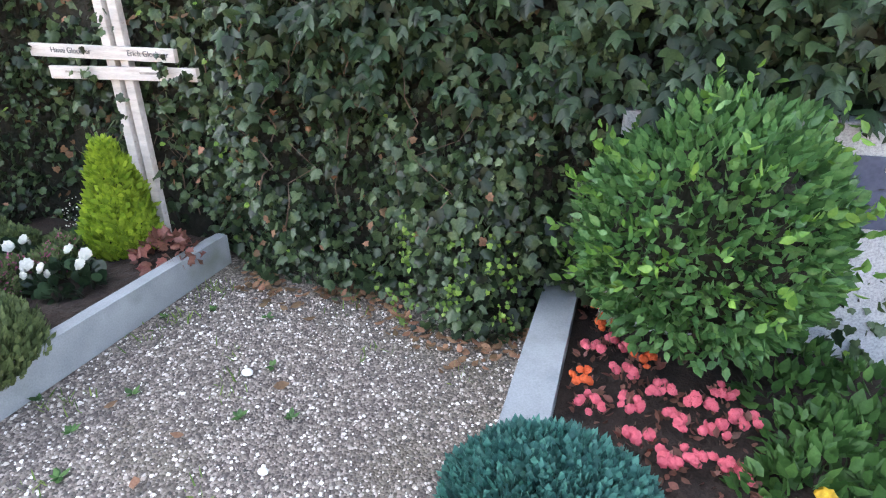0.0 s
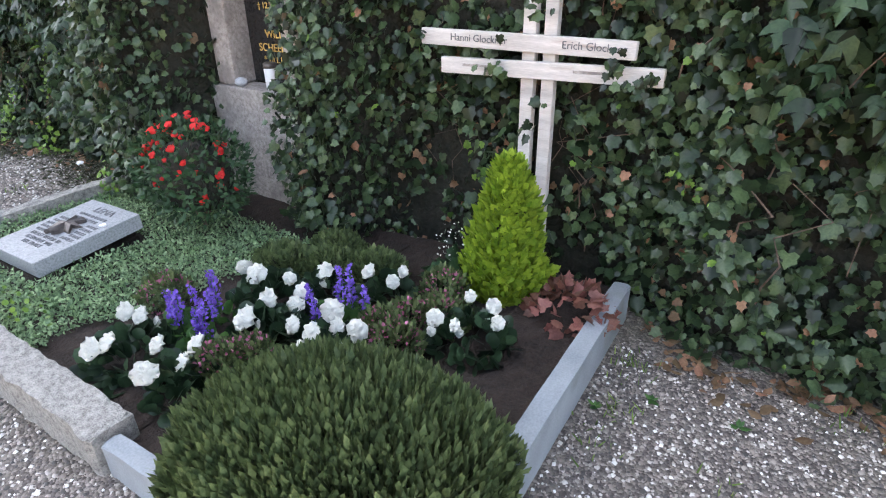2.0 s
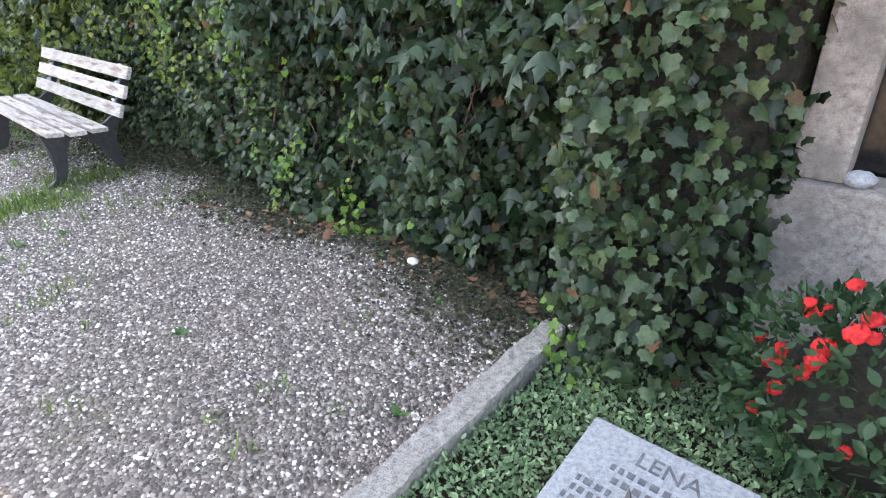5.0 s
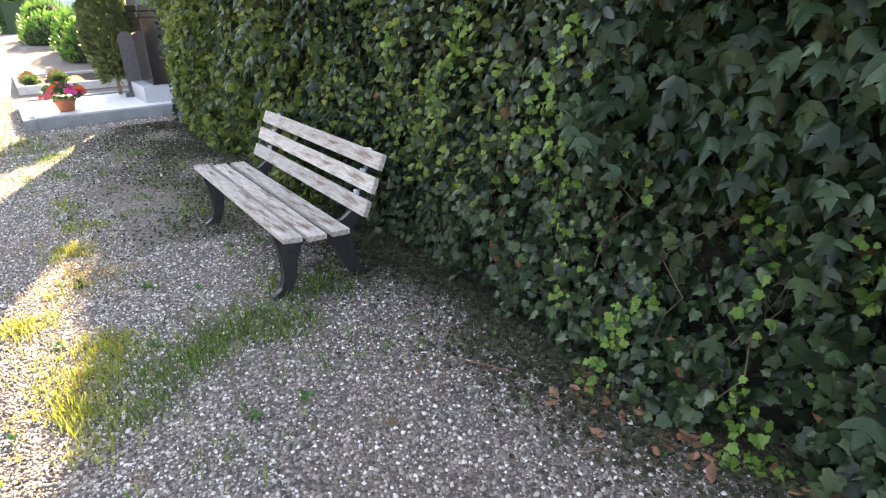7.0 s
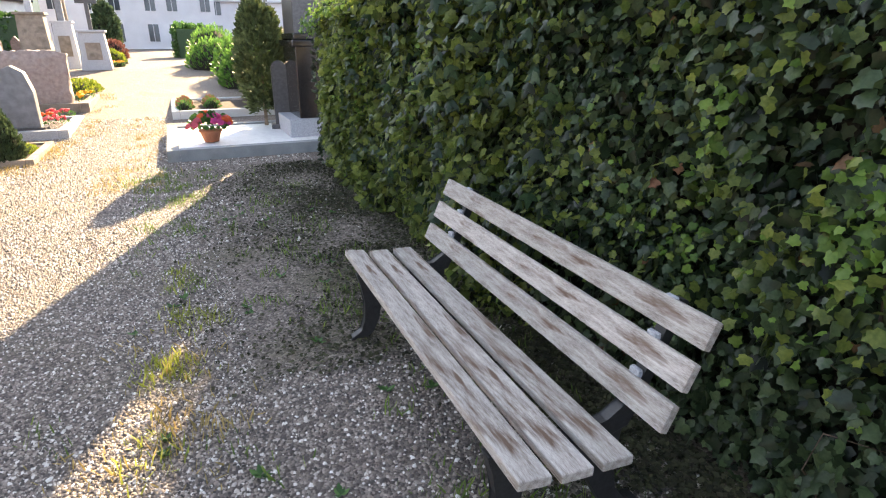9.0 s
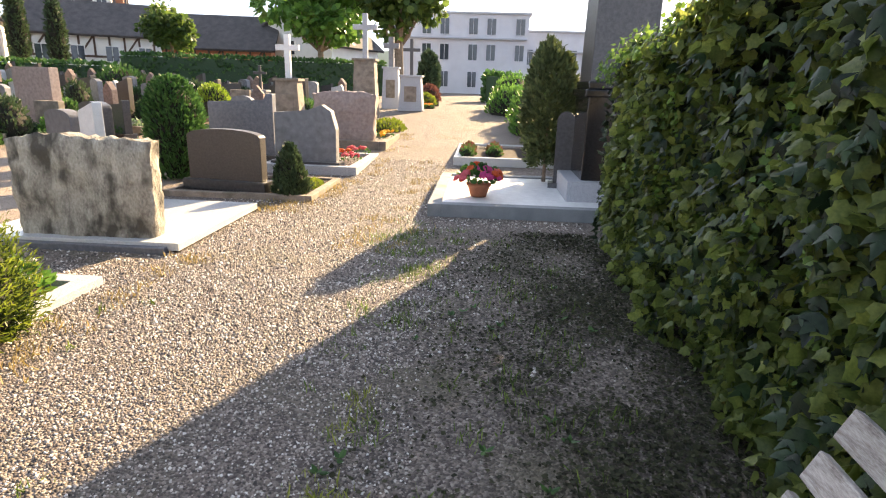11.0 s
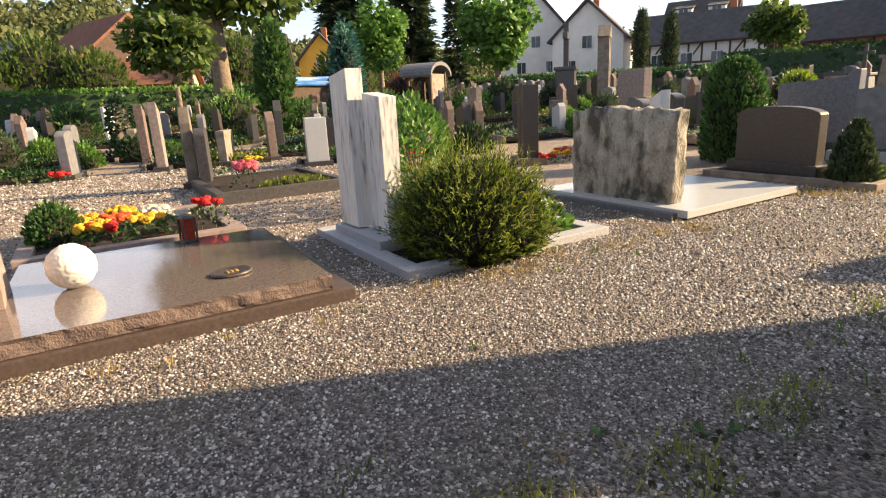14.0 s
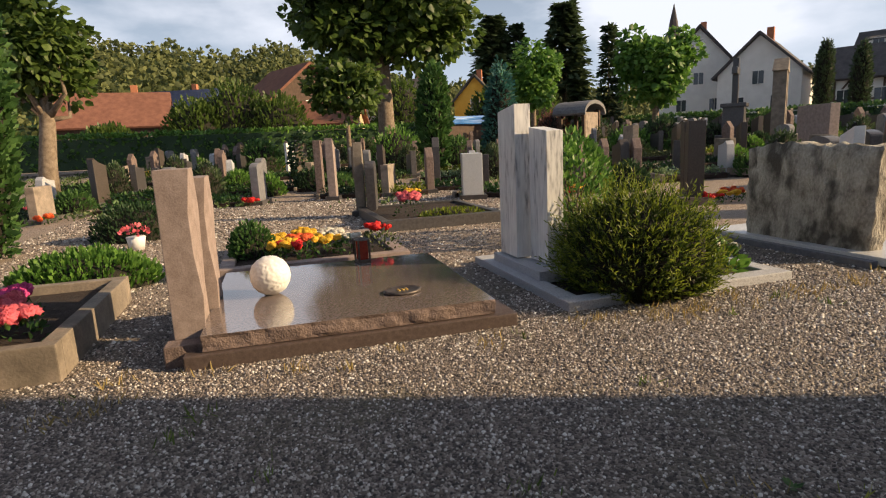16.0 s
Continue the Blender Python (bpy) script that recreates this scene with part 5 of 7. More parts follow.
def make_plate_grave():
    e = thing("granite_grave_plate", pose(-9.13, -2.22, 0, 0, 0, -1.5), "polished reddish granite grave plate with rough edges", "grave plate")
    part("base", rough(boxed((-0.02, 0, 0.0), (2.04, 1.86, 0.17), bevel=0.01), 0.001, 12, 0), M["base_granite"], e, "dark reddish base stone")
    bm = bmesh.new()
    bmesh.ops.create_grid(bm, x_segments=40, y_segments=40, size=0.5)
    for v in bm.verts:
        v.co = Vector((v.co.x * 1.80, v.co.y * 1.78, 0.185))
    ext = bmesh.ops.extrude_face_region(bm, geom=list(bm.faces))
    for v in [g for g in ext["geom"] if isinstance(g, bmesh.types.BMVert)]:
        v.co.z -= 0.095
    rim = [f for f in bm.faces if abs(f.normal.z) < 0.5]
    bmesh.ops.subdivide_edges(bm, edges=list({ed for f in rim for ed in f.edges if abs(ed.verts[0].co.z - ed.verts[1].co.z) > 0.05}), cuts=3)
    for v in bm.verts:
        if 0.092 < v.co.z < 0.183:
            k = noise.noise_vector(v.co * 9) * 0.022
            v.co += Vector((k.x, k.y, 0))
    ob = part("plate", bm, M["granite_red"], e)
    ob.data.materials.append(M["granite_rough"])
    for p in ob.data.polygons:
        p.material_index = 0 if abs(p.normal.z) > 0.7 else 1
    s = thing("twin_stele", pose(-8.13, -1.50, 0.0, 0, 0, -2), "pair of tall pinkish stone steles with split edges", "gravestone")
    part("plinth", boxed((0, -0.40, 0.05), (0.26, 1.0, 0.16), bevel=0.008), M["granite_rough"], s)
    for nm, y0, y1, h, dx in (("front_slab", -0.36, -0.02, 1.13, 0.0), ("rear_slab", -0.85, -0.46, 1.06, -0.03)):
        bm = boxed((0, 0, 0), (0.17, y1 - y0, h - 0.13), bevel=0.004)
        bmesh.ops.subdivide_edges(bm, edges=bm.edges, cuts=3, use_grid_fill=True)
        for v in bm.verts:
            if v.co.x < -0.07:
                v.co.x += 0.03 * noise.noise(v.co * 7)
        ob = part(nm, bm, M["pink_stone"], s)
        ob.matrix_basis = pose(dx, (y0 + y1) / 2, 0.13 + (h - 0.13) / 2)
    bm = bmesh.new()
    bmesh.ops.create_icosphere(bm, subdivisions=5, radius=0.142)
    for v in bm.verts:
        v.co *= 1 + 0.035 * noise.noise(v.co * 55) + 0.02 * noise.noise(v.co * 110)
    ob = part("white_sphere", bm, M["white_stone"], smooth=True)
    ob.matrix_basis = pose(-8.62, -2.17, 0.325)
    tagged(ob, "rough white decorative sphere on the granite plate", "sphere")
    d = thing("bronze_disc", pose(-9.50, -1.78, 0.187, 0, 0, 10), "oval bronze disc with raised rim on the plate", "plaque")
    part("rim", lathe([(0.105, 0), (0.135, 0), (0.137, 0.012), (0.12, 0.02), (0.105, 0.012)], 28), M["bronze"], d, smooth=True)
    part("bowl", lathe([(0.0, 0.0), (0.108, 0.0), (0.105, 0.006), (0.0, 0.006)], 28), M["terracotta"], d)
    for k in (-0.03, 0.0, 0.03):
        part("ornament", boxed((k, 0, 0.012), (0.014, 0.05, 0.016), bevel=0.003), M["gold"], d)
    d.scale = (1.0, 0.78, 1.0)
    lantern("grave_lantern", -9.42, -2.98, 0.187, 0.115, 0.22, "brown grave lantern with red glass on the plate")


def lantern(name, x, y, z, w, h, label):
    g = thing(name, pose(x, y, z, 0, 0, 12), label, "lantern")
    part("base", boxed((0, 0, 0.012), (w, w, 0.024), bevel=0.004), M["bronze"], g)
    part("glass", boxed((0, 0, h * 0.5), (w * 0.72, w * 0.72, h * 0.8), bevel=0.004), M["lantern_glass"], g, "dark red glass")
    for sx in (-1, 1):
        for sy in (-1, 1):
            part("corner_post", boxed((sx * w * 0.43, sy * w * 0.43, h * 0.5), (w * 0.12, w * 0.12, h * 0.86)), M["bronze"], g)
    part("roof", lathe([(w * 0.62, h * 0.9), (w * 0.62, h * 0.93), (w * 0.2, h * 1.0), (0.0, h * 1.0)], 8), M["bronze"], g)


M["lantern_glass"] = mat("red_lantern_glass", [(0.22, 0.02, 0.015), (0.34, 0.05, 0.03)], 0.15, 8, 0.0)
make_plate_grave()


def make_marble_grave():
    frame_kerb("marble_kerb", -12.58, -10.58, -3.22, -1.36, 0.15, 0.07, M["slab_grey"], "grey marble kerb round the yew grave")
    bed_fill("soil_yew_grave", -12.4, -10.76, -3.04, -1.53, 0.03, M["soil"], "dark soil round the yew")
    e = thing("marble_stele", pose(-10.83, -2.50, 0.10), "tall pale marble stele of two offset slabs", "gravestone")
    part("plinth", boxed((-0.02, 0.02, -0.005), (0.34, 0.95, 0.10), bevel=0.006), M["slab_grey"], e)
    bm = prism([(-0.20, 0.06), (0.16, 0.06), (0.16, 1.40), (-0.20, 1.35)], 0.15, 0.004)
    ob = part("tall_slab", bm, M["marble"], e)
    ob.matrix_basis = pose(0.02, -0.20, 0, 0, 0, 90)
    bm = prism([(-0.15, 0.06), (0.17, 0.06), (0.17, 1.16), (-0.15, 1.20)], 0.15, 0.004)
    ob = part("short_slab", bm, M["marble"], e)
    ob.matrix_basis = pose(-0.09, 0.16, 0, 0, 0, 90)
    y = thing("yew_bush", pose(-11.36, -1.68, 0.0), "round dense yew bush with yellowish green tips", "bush")
    stems(y, 6, 0.25, 0.4, 0.015)
    core(y, (0.50, 0.48, 0.44), (0, 0, 0.24), M["gap_shade"])
    d = unit(RNG.normal(0, 1, (4600, 3)))
    d = d[d[:, 2] > -0.5][:2700]
    ps, ts, tip = [], [], []
    for q in d:
        up = unit(q * np.array([1.0, 1.0, 0.7]) + np.array([0, 0, 0.75]) + RNG.normal(0, 0.14, 3))
        b = q * np.array([0.54, 0.52, 0.46]) * (1 + 0.10 * math.sin(9 * q[0] + 4 * q[2]) * math.sin(8 * q[1])) + np.array([0, 0, 0.24])
        ln = RNG.choice([RNG.uniform(0.05, 0.14), RNG.uniform(0.12, 0.30)]) * (1 + 0.5 * max(0, math.sin(7 * q[0]) * math.sin(6 * q[1] + 1)))
        for u in np.linspace(0, 1, 9):
            ps.append(b + up * ln * u)
            ts.append(up * 1.2 + RNG.normal(0, 0.55, 3))
            tip.append(u > 0.70)
    ps, ts, tip = np.array(ps), np.array(ts), np.array(tip)
    ps *= np.array([0.90, 0.90, 0.92])
    ps[:, 2] = np.maximum(ps[:, 2], 0.0)
    for nm, k, mm in (("foliage", ~tip, "yew"), ("young_growth", tip, "yew_tip")):
        v, f = leaves(NEEDLE_WIDE, ps[k], ts[k], rnd(k.sum()), RNG.uniform(0.030, 0.050, k.sum()))
        link(nm, mesh_np(nm, v, f, M[mm]), y, "yellowish young tips" if nm == "young_growth" else "")
    flower_plant("white_bedding_flower", -12.2, -1.72, 0.05, "petal_white", 5, 0.03, 0.16, "leafy plant with white flowers at the kerb", leafm="green_bright", leaf=0.09, n=90, height=0.2)
    e = thing("laurel_bush", pose(-12.0, -3.75, 0.0), "upright bright green leafy shrub behind the stele", "bush")
    stems(e, 5, 0.15, 0.8, 0.012)
    crown("foliage", OVAL, M["green_bright"], e, 900, (0.42, 0.36, 0.62), 0.085, -0.9, (0, 0, 0.62), up=1.0)
    e = thing("box_bush", pose(-12.4, -4.4, 0.0), "dark green upright shrub", "bush")
    crown("foliage", OVAL, M["green"], e, 1000, (0.36, 0.34, 0.62), 0.06, -0.9, (0, 0, 0.60), up=0.9)
    stems(e, 5, 0.15, 0.7, 0.012)


NEEDLE_WIDE = (np.array([(-0.10, 0, 0), (0.10, 0, 0), (0.09, 0.6, 0.03), (0, 1, 0), (-0.09, 0.6, 0.03)]), np.array([(0, 1, 2), (0, 2, 4), (4, 2, 3)]))
make_marble_grave()


def boulder_mesh(w, h, d, seed, outline=None):
    """A standing field stone: wide, flat, with broken edges."""
    bm = bmesh.new()
    bmesh.ops.create_grid(bm, x_segments=36, y_segments=28, size=0.5)
    for v in bm.verts:
        u, k = v.co.x + 0.5, v.co.y + 0.5
        z = h * k * (1 - (0.04 * abs(noise.noise(Vector((u * 2, seed, 0)))) + 0.04 * abs(noise.noise(Vector((u * 11, seed, 3)))) + 0.05 * (2 * abs(u - 0.5)) ** 4) * k)
        half = w / 2 * (1 + 0.05 * noise.noise(Vector((seed, k * 3, u > 0.5)))) * (0.93 + 0.09 * k)
        v.co = Vector(((u - 0.5) * 2 * half, -d / 2, z))
    ext = bmesh.ops.extrude_face_region(bm, geom=list(bm.faces))
    for v in [g for g in ext["geom"] if isinstance(g, bmesh.types.BMVert)]:
        v.co.y += d
    side = [ed for ed in bm.edges if abs(ed.verts[0].co.y - ed.verts[1].co.y) > d * 0.9]
    bmesh.ops.subdivide_edges(bm, edges=side, cuts=5, use_grid_fill=True)
    for v in bm.verts:
        ed = min(w / 2 - abs(v.co.x), h - v.co.z)
        if ed < 0.10 * w:
            v.co.y *= 0.72 + 0.28 * max(ed, 0) / (0.10 * w)
        s = Vector((seed, 0, seed * 2))
        n = noise.noise_vector(v.co * 3.5 + s) * 0.035 + noise.noise_vector(v.co * 11 + s) * 0.02
        if v.co.z < 0.02:
            n.z = 0
        v.co += n
    return bm


def standing_stone(name, x, y, z, w, h, d, rz, material, label, seed, smooth=True):
    ob = part(name, boulder_mesh(w, h, d, seed), material, smooth=smooth)
    ob.matrix_basis = pose(x, y, z, 0, 0, rz)
    return tagged(ob, label, "gravestone")


standing_stone("boulder_headstone", -13.70, -2.18, 0.04, 1.38, 1.0, 0.26, 90, M["boulder"], "weathered natural boulder headstone with dark streaks", 3.0)
ob = part("white_grave_slab", boxed((-14.42, -2.25, 0.055), (1.92, 2.06, 0.075), bevel=0.006), M["white_slab"])
tagged(ob, "flat pale granite slab behind the boulder", "grave plate")
ob = part("grave_plinth", boxed((-13.66, -2.2, 0.0), (0.55, 1.75, 0.12), bevel=0.008), M["blue_stone"])
tagged(ob, "dark grey plinth under the boulder", "plinth")


def slab_stone(name, x, y, z, w, h, d, rz, material, label, shape="flat", plinth=True, group=""):
    e = thing(name, pose(x, y, z, 0, 0, rz), label, "gravestone", group)
    a = w / 2
    if shape == "arch":
        o = [(-a, 0), (a, 0), (a, h * 0.88)] + [(a * math.cos(t), h * 0.88 + h * 0.12 * math.sin(t)) for t in np.linspace(0.3, 2.84, 9)] + [(-a, h * 0.88)]
    elif shape == "shoulder":
        o = [(-a, 0), (a, 0), (a, h), (a * 0.8, h), (a * 0.74, h * 0.9), (-a, h * 0.86)]
    elif shape == "slant":
        o = [(-a, 0), (a, 0), (a, h), (-a, h * 0.86)]
    elif shape == "wave":
        o = [(-a, 0), (a, 0), (a, h * 0.62), (a * 0.85, h * 0.9), (a * 0.55, h), (a * 0.1, h * 0.9), (-a, h * 0.86)]
    elif shape == "point":
        o = [(-a, 0), (a, 0), (a, h * 0.8), (0, h), (-a, h * 0.8)]
    else:
        o = [(-a, 0), (a, 0), (a, h), (-a, h)]
    part("stone", prism(o, d, min(0.012, d * 0.1)), material, e)
    if plinth:
        part("plinth", boxed((0, 0, 0.03), (w + 0.14, d + 0.14, 0.14), bevel=0.008), M["dark_stone"], e)
    return e


slab_stone("headstone", -16.38, -2.02, 0.1, 1.12, 0.80, 0.16, 82, M["brown_stone"], "low brown granite headstone with curved top", "arch")
cone_bush("dwarf_conifer", -16.25, -1.08, 0.02, 0.24, 0.72, 2600, "conifer", "small dark green dwarf conifer by the headstone", 0.07)
def thuja_column(name, x, y, z, r, h, n, m, label, size=0.10):
    """A dense column with a rounded head."""
    e = thing(name, pose(x, y, z), label, "conifer")
    core(e, (r * 0.82, r * 0.82, h * 0.49), (0, 0, h * 0.46), M["gap_shade"])
    u = RNG.uniform(0, 1, n)
    a = RNG.uniform(0, 6.283, n)
    pr = r * (1 - u ** 5) ** 0.5 * (0.86 + 0.14 * np.minimum(u * 4, 1)) * (1 + 0.07 * np.sin(5 * a + 7 * u)) * RNG.uniform(0.82, 1.04, n)
    p = np.stack([np.cos(a) * pr, np.sin(a) * pr, u * h], -1)
    d = np.stack([np.cos(a) * 0.7, np.sin(a) * 0.7, np.full(n, 0.9)], -1) + rnd(n, 0.3)
    v, f = leaves(SPRAY, p, d, rnd(n), size * RNG.uniform(0.6, 1.2, n))
    link("foliage", mesh_np("foliage", v, f, M[m]), e)
    return e


thuja_column("thuja_column", -17.5, -3.35, 0.0, 0.43, 1.55, 5200, "green", "dense green thuja column with rounded head", 0.09)
frame_kerb("grave_kerb_frame", -17.6, -16.0, -2.8, -0.72, 0.1, 0.08, M["sand_stone"], "low sandstone kerb round the grave")
bed_fill("soil_brown_grave", -17.5, -16.1, -2.7, -0.82, 0.05, M["soil"], "dark soil in the grave bed")
mound("ground_cover_cushion", -16.9, -1.05, 0.03, 0.45, 0.22, 0.10, 900, "yew_tip", "low yellowish green ground cover cushion", 0.04)
slab_stone("headstone", -19.2, -2.95, 0.1, 1.25, 1.22, 0.18, 88, M["blue_stone"], "blue grey granite headstone with shoulder", "shoulder")
slab_stone("headstone", -18.6, -1.55, 0.1, 1.10, 1.08, 0.20, 88, M["grey_stone"], "rough grey headstone with wavy top", "wave")
frame_kerb("grave_kerb_frame", -20.4, -18.25, -2.3, -0.6, 0.16, 0.16, M["slab_grey"], "grey granite kerb with flower bed")
standing_stone("boulder_headstone", -21.3, -1.5, 0.25, 1.40, 1.12, 0.3, 86, M["pink_stone"], "pinkish rounded boulder headstone", 8.0)
frame_kerb("grave_kerb_frame", -23.2, -21.0, -2.4, -0.55, 0.16, 0.14, M["sand_stone"], "pale sandstone kerb with planted bed", 0.2)


def cross_on_plinth(name, x, y, z, pw, ph, ch, cw, mp, mc, label, rz=90, t=0.13, taper=0.8):
    e = thing(name, pose(x, y, z, 0, 0, rz), label, "grave cross")
    bm = boxed((0, 0, ph / 2), (pw, pw * 0.8, ph), bevel=0.01)
    for v in bm.verts:
        if v.co.z > ph * 0.5:
            v.co.x *= taper
            v.co.y *= taper
    part("plinth", bm, mp, e)
    part("plinth_cap", boxed((0, 0, ph + 0.03), (pw * 0.95, pw * 0.8, 0.07), bevel=0.012), mp, e)
    part("inscription_panel", boxed((0, -pw * 0.38, ph * 0.5), (pw * 0.5, 0.02, ph * 0.45), bevel=0.004), M["sand_stone"], e)
    part("cross_shaft", boxed((0, 0, ph + 0.06 + ch / 2), (t, t * 0.8, ch), bevel=0.012), mc, e)
    part("cross_beam", boxed((0, 0, ph + 0.06 + ch * 0.70), (cw, t * 0.78, t * 0.95), bevel=0.012), mc, e)
    return e


def g0(x, y):
    return float(gh(x, y))


cross_on_plinth("white_cross_monument", -24.0, -3.65, g0(-24, -3.6), 0.72, 1.25, 1.1, 0.62, M["sand_stone"], M["white_stone"], "white marble cross on a stone plinth", t=0.15)
cross_on_plinth("tall_cross_monument", -27.5, -2.3, g0(-27.5, -2.3), 0.8, 1.75, 1.35, 0.78, M["sand_stone"], M["slab_grey"], "pale stone cross on a tall sandstone plinth", t=0.16)
cross_on_plinth("black_cross_monument", -30.2, -1.15, g0(-30, -1), 0.9, 1.2, 1.25, 0.62, M["slab_grey"], M["dark_stone"], "black cross on a grey stone plinth", t=0.12)
cross_on_plinth("grey_cross_monument", -31.5, -2.1, g0(-31, -2), 0.7, 1.5, 1.1, 0.6, M["slab_grey"], M["grey_stone"], "grey ornamental cross stele", t=0.2)
cross_on_plinth("small_dark_cross", -26.0, -5.2, g0(-26, -5), 0.5, 0.8, 0.7, 0.4, M["grey_stone"], M["dark_stone"], "small dark cross on a grey plinth", t=0.08)
mound("red_barberry", -35.5, -1.0, 0.8, 0.6, 0.55, 0.75, 1200, "heuchera", "rounded dark red barberry shrub", 0.1)
mound("box_ball", -32.6, -0.9, 0.75, 0.5, 0.5, 0.45, 1000, "yew_tip", "yellowish green clipped ball shrub", 0.08)
mound("flower_cushion", -24.5, -1.1, 0.3, 0.8, 0.5, 0.3, 900, "yew_tip", "low green cushion planting on a grave", 0.08)
mound("yellow_ball_shrub", -24.5, -6.0, 0.9, 0.45, 0.45, 0.5, 900, "lime", "bright yellow green ball-shaped shrub", 0.08)
mound("clipped_hedge_block", -26.5, -4.3, 0.3, 0.5, 0.9, 0.8, 1200, "green", "small clipped green hedge", 0.09)
for x, y, k in ((-19.0, -0.9, "petal_pink"), (-19.4, -1.1, "petal_orange"), (-19.8, -0.9, "petal_pink"), (-21.8, -0.9, "petal_yellow"), (-22.3, -0.8, "petal_yellow"), (-30.6, -0.6, "petal_yellow"), (-31.2, -0.7, "petal_orange"), (-36.8, -0.9, "petal_orange"), (-37.5, -1.2, "petal_yellow")):
    flower_plant("bedding_flower", x, y, g0(x, y) + 0.12, k, 9, 0.05, 0.26, "clump of %s bedding flowers on a grave" % {"petal_pink": "pink", "petal_orange": "orange", "petal_yellow": "yellow"}[k], leafm="green", n=70, group="bedding flowers by the path", height=0.1)


# ---- the grave with white gravel and the dark monument at the wall's end ----
frame_kerb("white_gravel_kerb", -18.1, -15.45, 0.90, 3.3, 0.16, 0.16, M["kerb_concrete"], "grey stone kerb round white gravel")
bed_fill("white_gravel", -17.94, -15.61, 1.06, 3.14, 0.13, M["white_stone"], "white marble gravel in the grave")


def make_pot(x, y, z):
    e = thing("flower_pot", pose(x, y, z), "terracotta pot with pink and red geraniums", "flower pot")
    part("pot", lathe([(0.0, 0), (0.105, 0), (0.15, 0.14), (0.165, 0.145), (0.168, 0.175), (0.15, 0.18), (0.0, 0.17)], 24), M["terracotta"], e, smooth=True)
    crown("foliage", ROUND, M["green"], e, 150, (0.24, 0.24, 0.16), 0.08, -0.2, (0, 0, 0.24))
    for i in range(34):
        a, d = RNG.uniform(0, 6.283), 0.30 * math.sqrt(RNG.uniform(0, 1))
        bloom(e, (math.cos(a) * d, math.sin(a) * d, 0.42 - 0.5 * d + RNG.uniform(-0.03, 0.05)), 0.055, ("petal_magenta", "petal_pink", "petal_orange", "petal_magenta")[i % 4], (math.cos(a), math.sin(a), 1.2))


make_pot(-16.2, 1.52, 0.14)


def make_monument():
    e = thing("dark_monument", pose(-16.75, 3.12, 0.0), "tall dark polished stone monument on a grey plinth", "monument")
    part("plinth", boxed((0, 0.02, 0.22), (1.30, 0.92, 0.36), bevel=0.012), M["slab_grey"], e)
    part("die", boxed((0, 0.10, 0.94), (1.05, 0.70, 1.10), bevel=0.015), M["black_polish"], e)
    part("cornice", boxed((0, 0.10, 1.52), (1.12, 0.80, 0.10), bevel=0.02), M["black_polish"], e)
    part("cornice", boxed((0, 0.10, 1.62), (1.02, 0.72, 0.10), bevel=0.02), M["black_polish"], e)
    bm = boxed((0, 0.17, 3.4), (0.88, 0.80, 3.5), bevel=0.015)
    for v in bm.verts:
        if v.co.z > 3:
            v.co.x *= 0.82
            v.co.y = 0.17 + (v.co.y - 0.17) * 0.93
    part("shaft", bm, M["dark_stone"], e)
    part("cap", boxed((0, 0.17, 5.2), (0.86, 0.80, 0.14), bevel=0.03), M["dark_stone"], e)


make_monument()
e = thing("tall_thuja", pose(-17.72, 2.54, 0.10), "slender green thuja on a bare thin trunk", "conifer")
bm = bmesh.new()
tube(bm, [(0, 0, 0), (0.02, 0, 0.5), (0, 0.01, 1.4)], [0.035, 0.03, 0.015], 8)
part("trunk", bm, M["bark"], e)
crown("foliage", SPRAY, M["heath"], e, 2400, (0.36, 0.36, 0.92), 0.12, -0.95, (0, 0, 1.15), up=1.0)
crown("outer_foliage", SPRAY, M["heath"], e, 3000, (0.40, 0.40, 0.98), 0.11, -0.9, (0, 0, 1.15), up=1.0)
slab_stone("grey_headstone", -17.25, 2.76, 0.1, 0.26, 1.15, 0.14, 84, M["dark_stone"], "narrow dark grey headstone beside the dark monument", "arch")
frame_kerb("grave_kerb_frame", -22.4, -19.6, 1.0, 3.0, 0.14, 0.14, M["white_slab"], "white stone kerb of a planted grave", 0.1)
bed_fill("soil_far_grave", -22.2, -19.8, 1.15, 2.85, 0.1, M["soil"], "dark soil in a far grave", 0.1)
for i in range(9):
    mound("low_shrub", -21.2 + 0.28 * (i % 5), 1.25 + 0.55 * (i // 5), 0.2, 0.16, 0.16, 0.18, 160, "heuchera" if i % 2 else "green", "low %s bedding shrub in a row" % ("reddish" if i % 2 else "green"), 0.06)
for x, y, r, h in ((-24.5, 3.0, 0.8, 1.1), (-27.0, 3.2, 1.0, 1.3), (-30.0, 2.6, 1.1, 1.0), (-33.5, 2.8, 1.2, 1.5), (-21.0, 3.6, 0.8, 1.5)):
    mound("garden_shrub", x, y, g0(x, y), r, r * 0.9, h, 1300, "green_bright", "leafy green shrub along the path", 0.13)


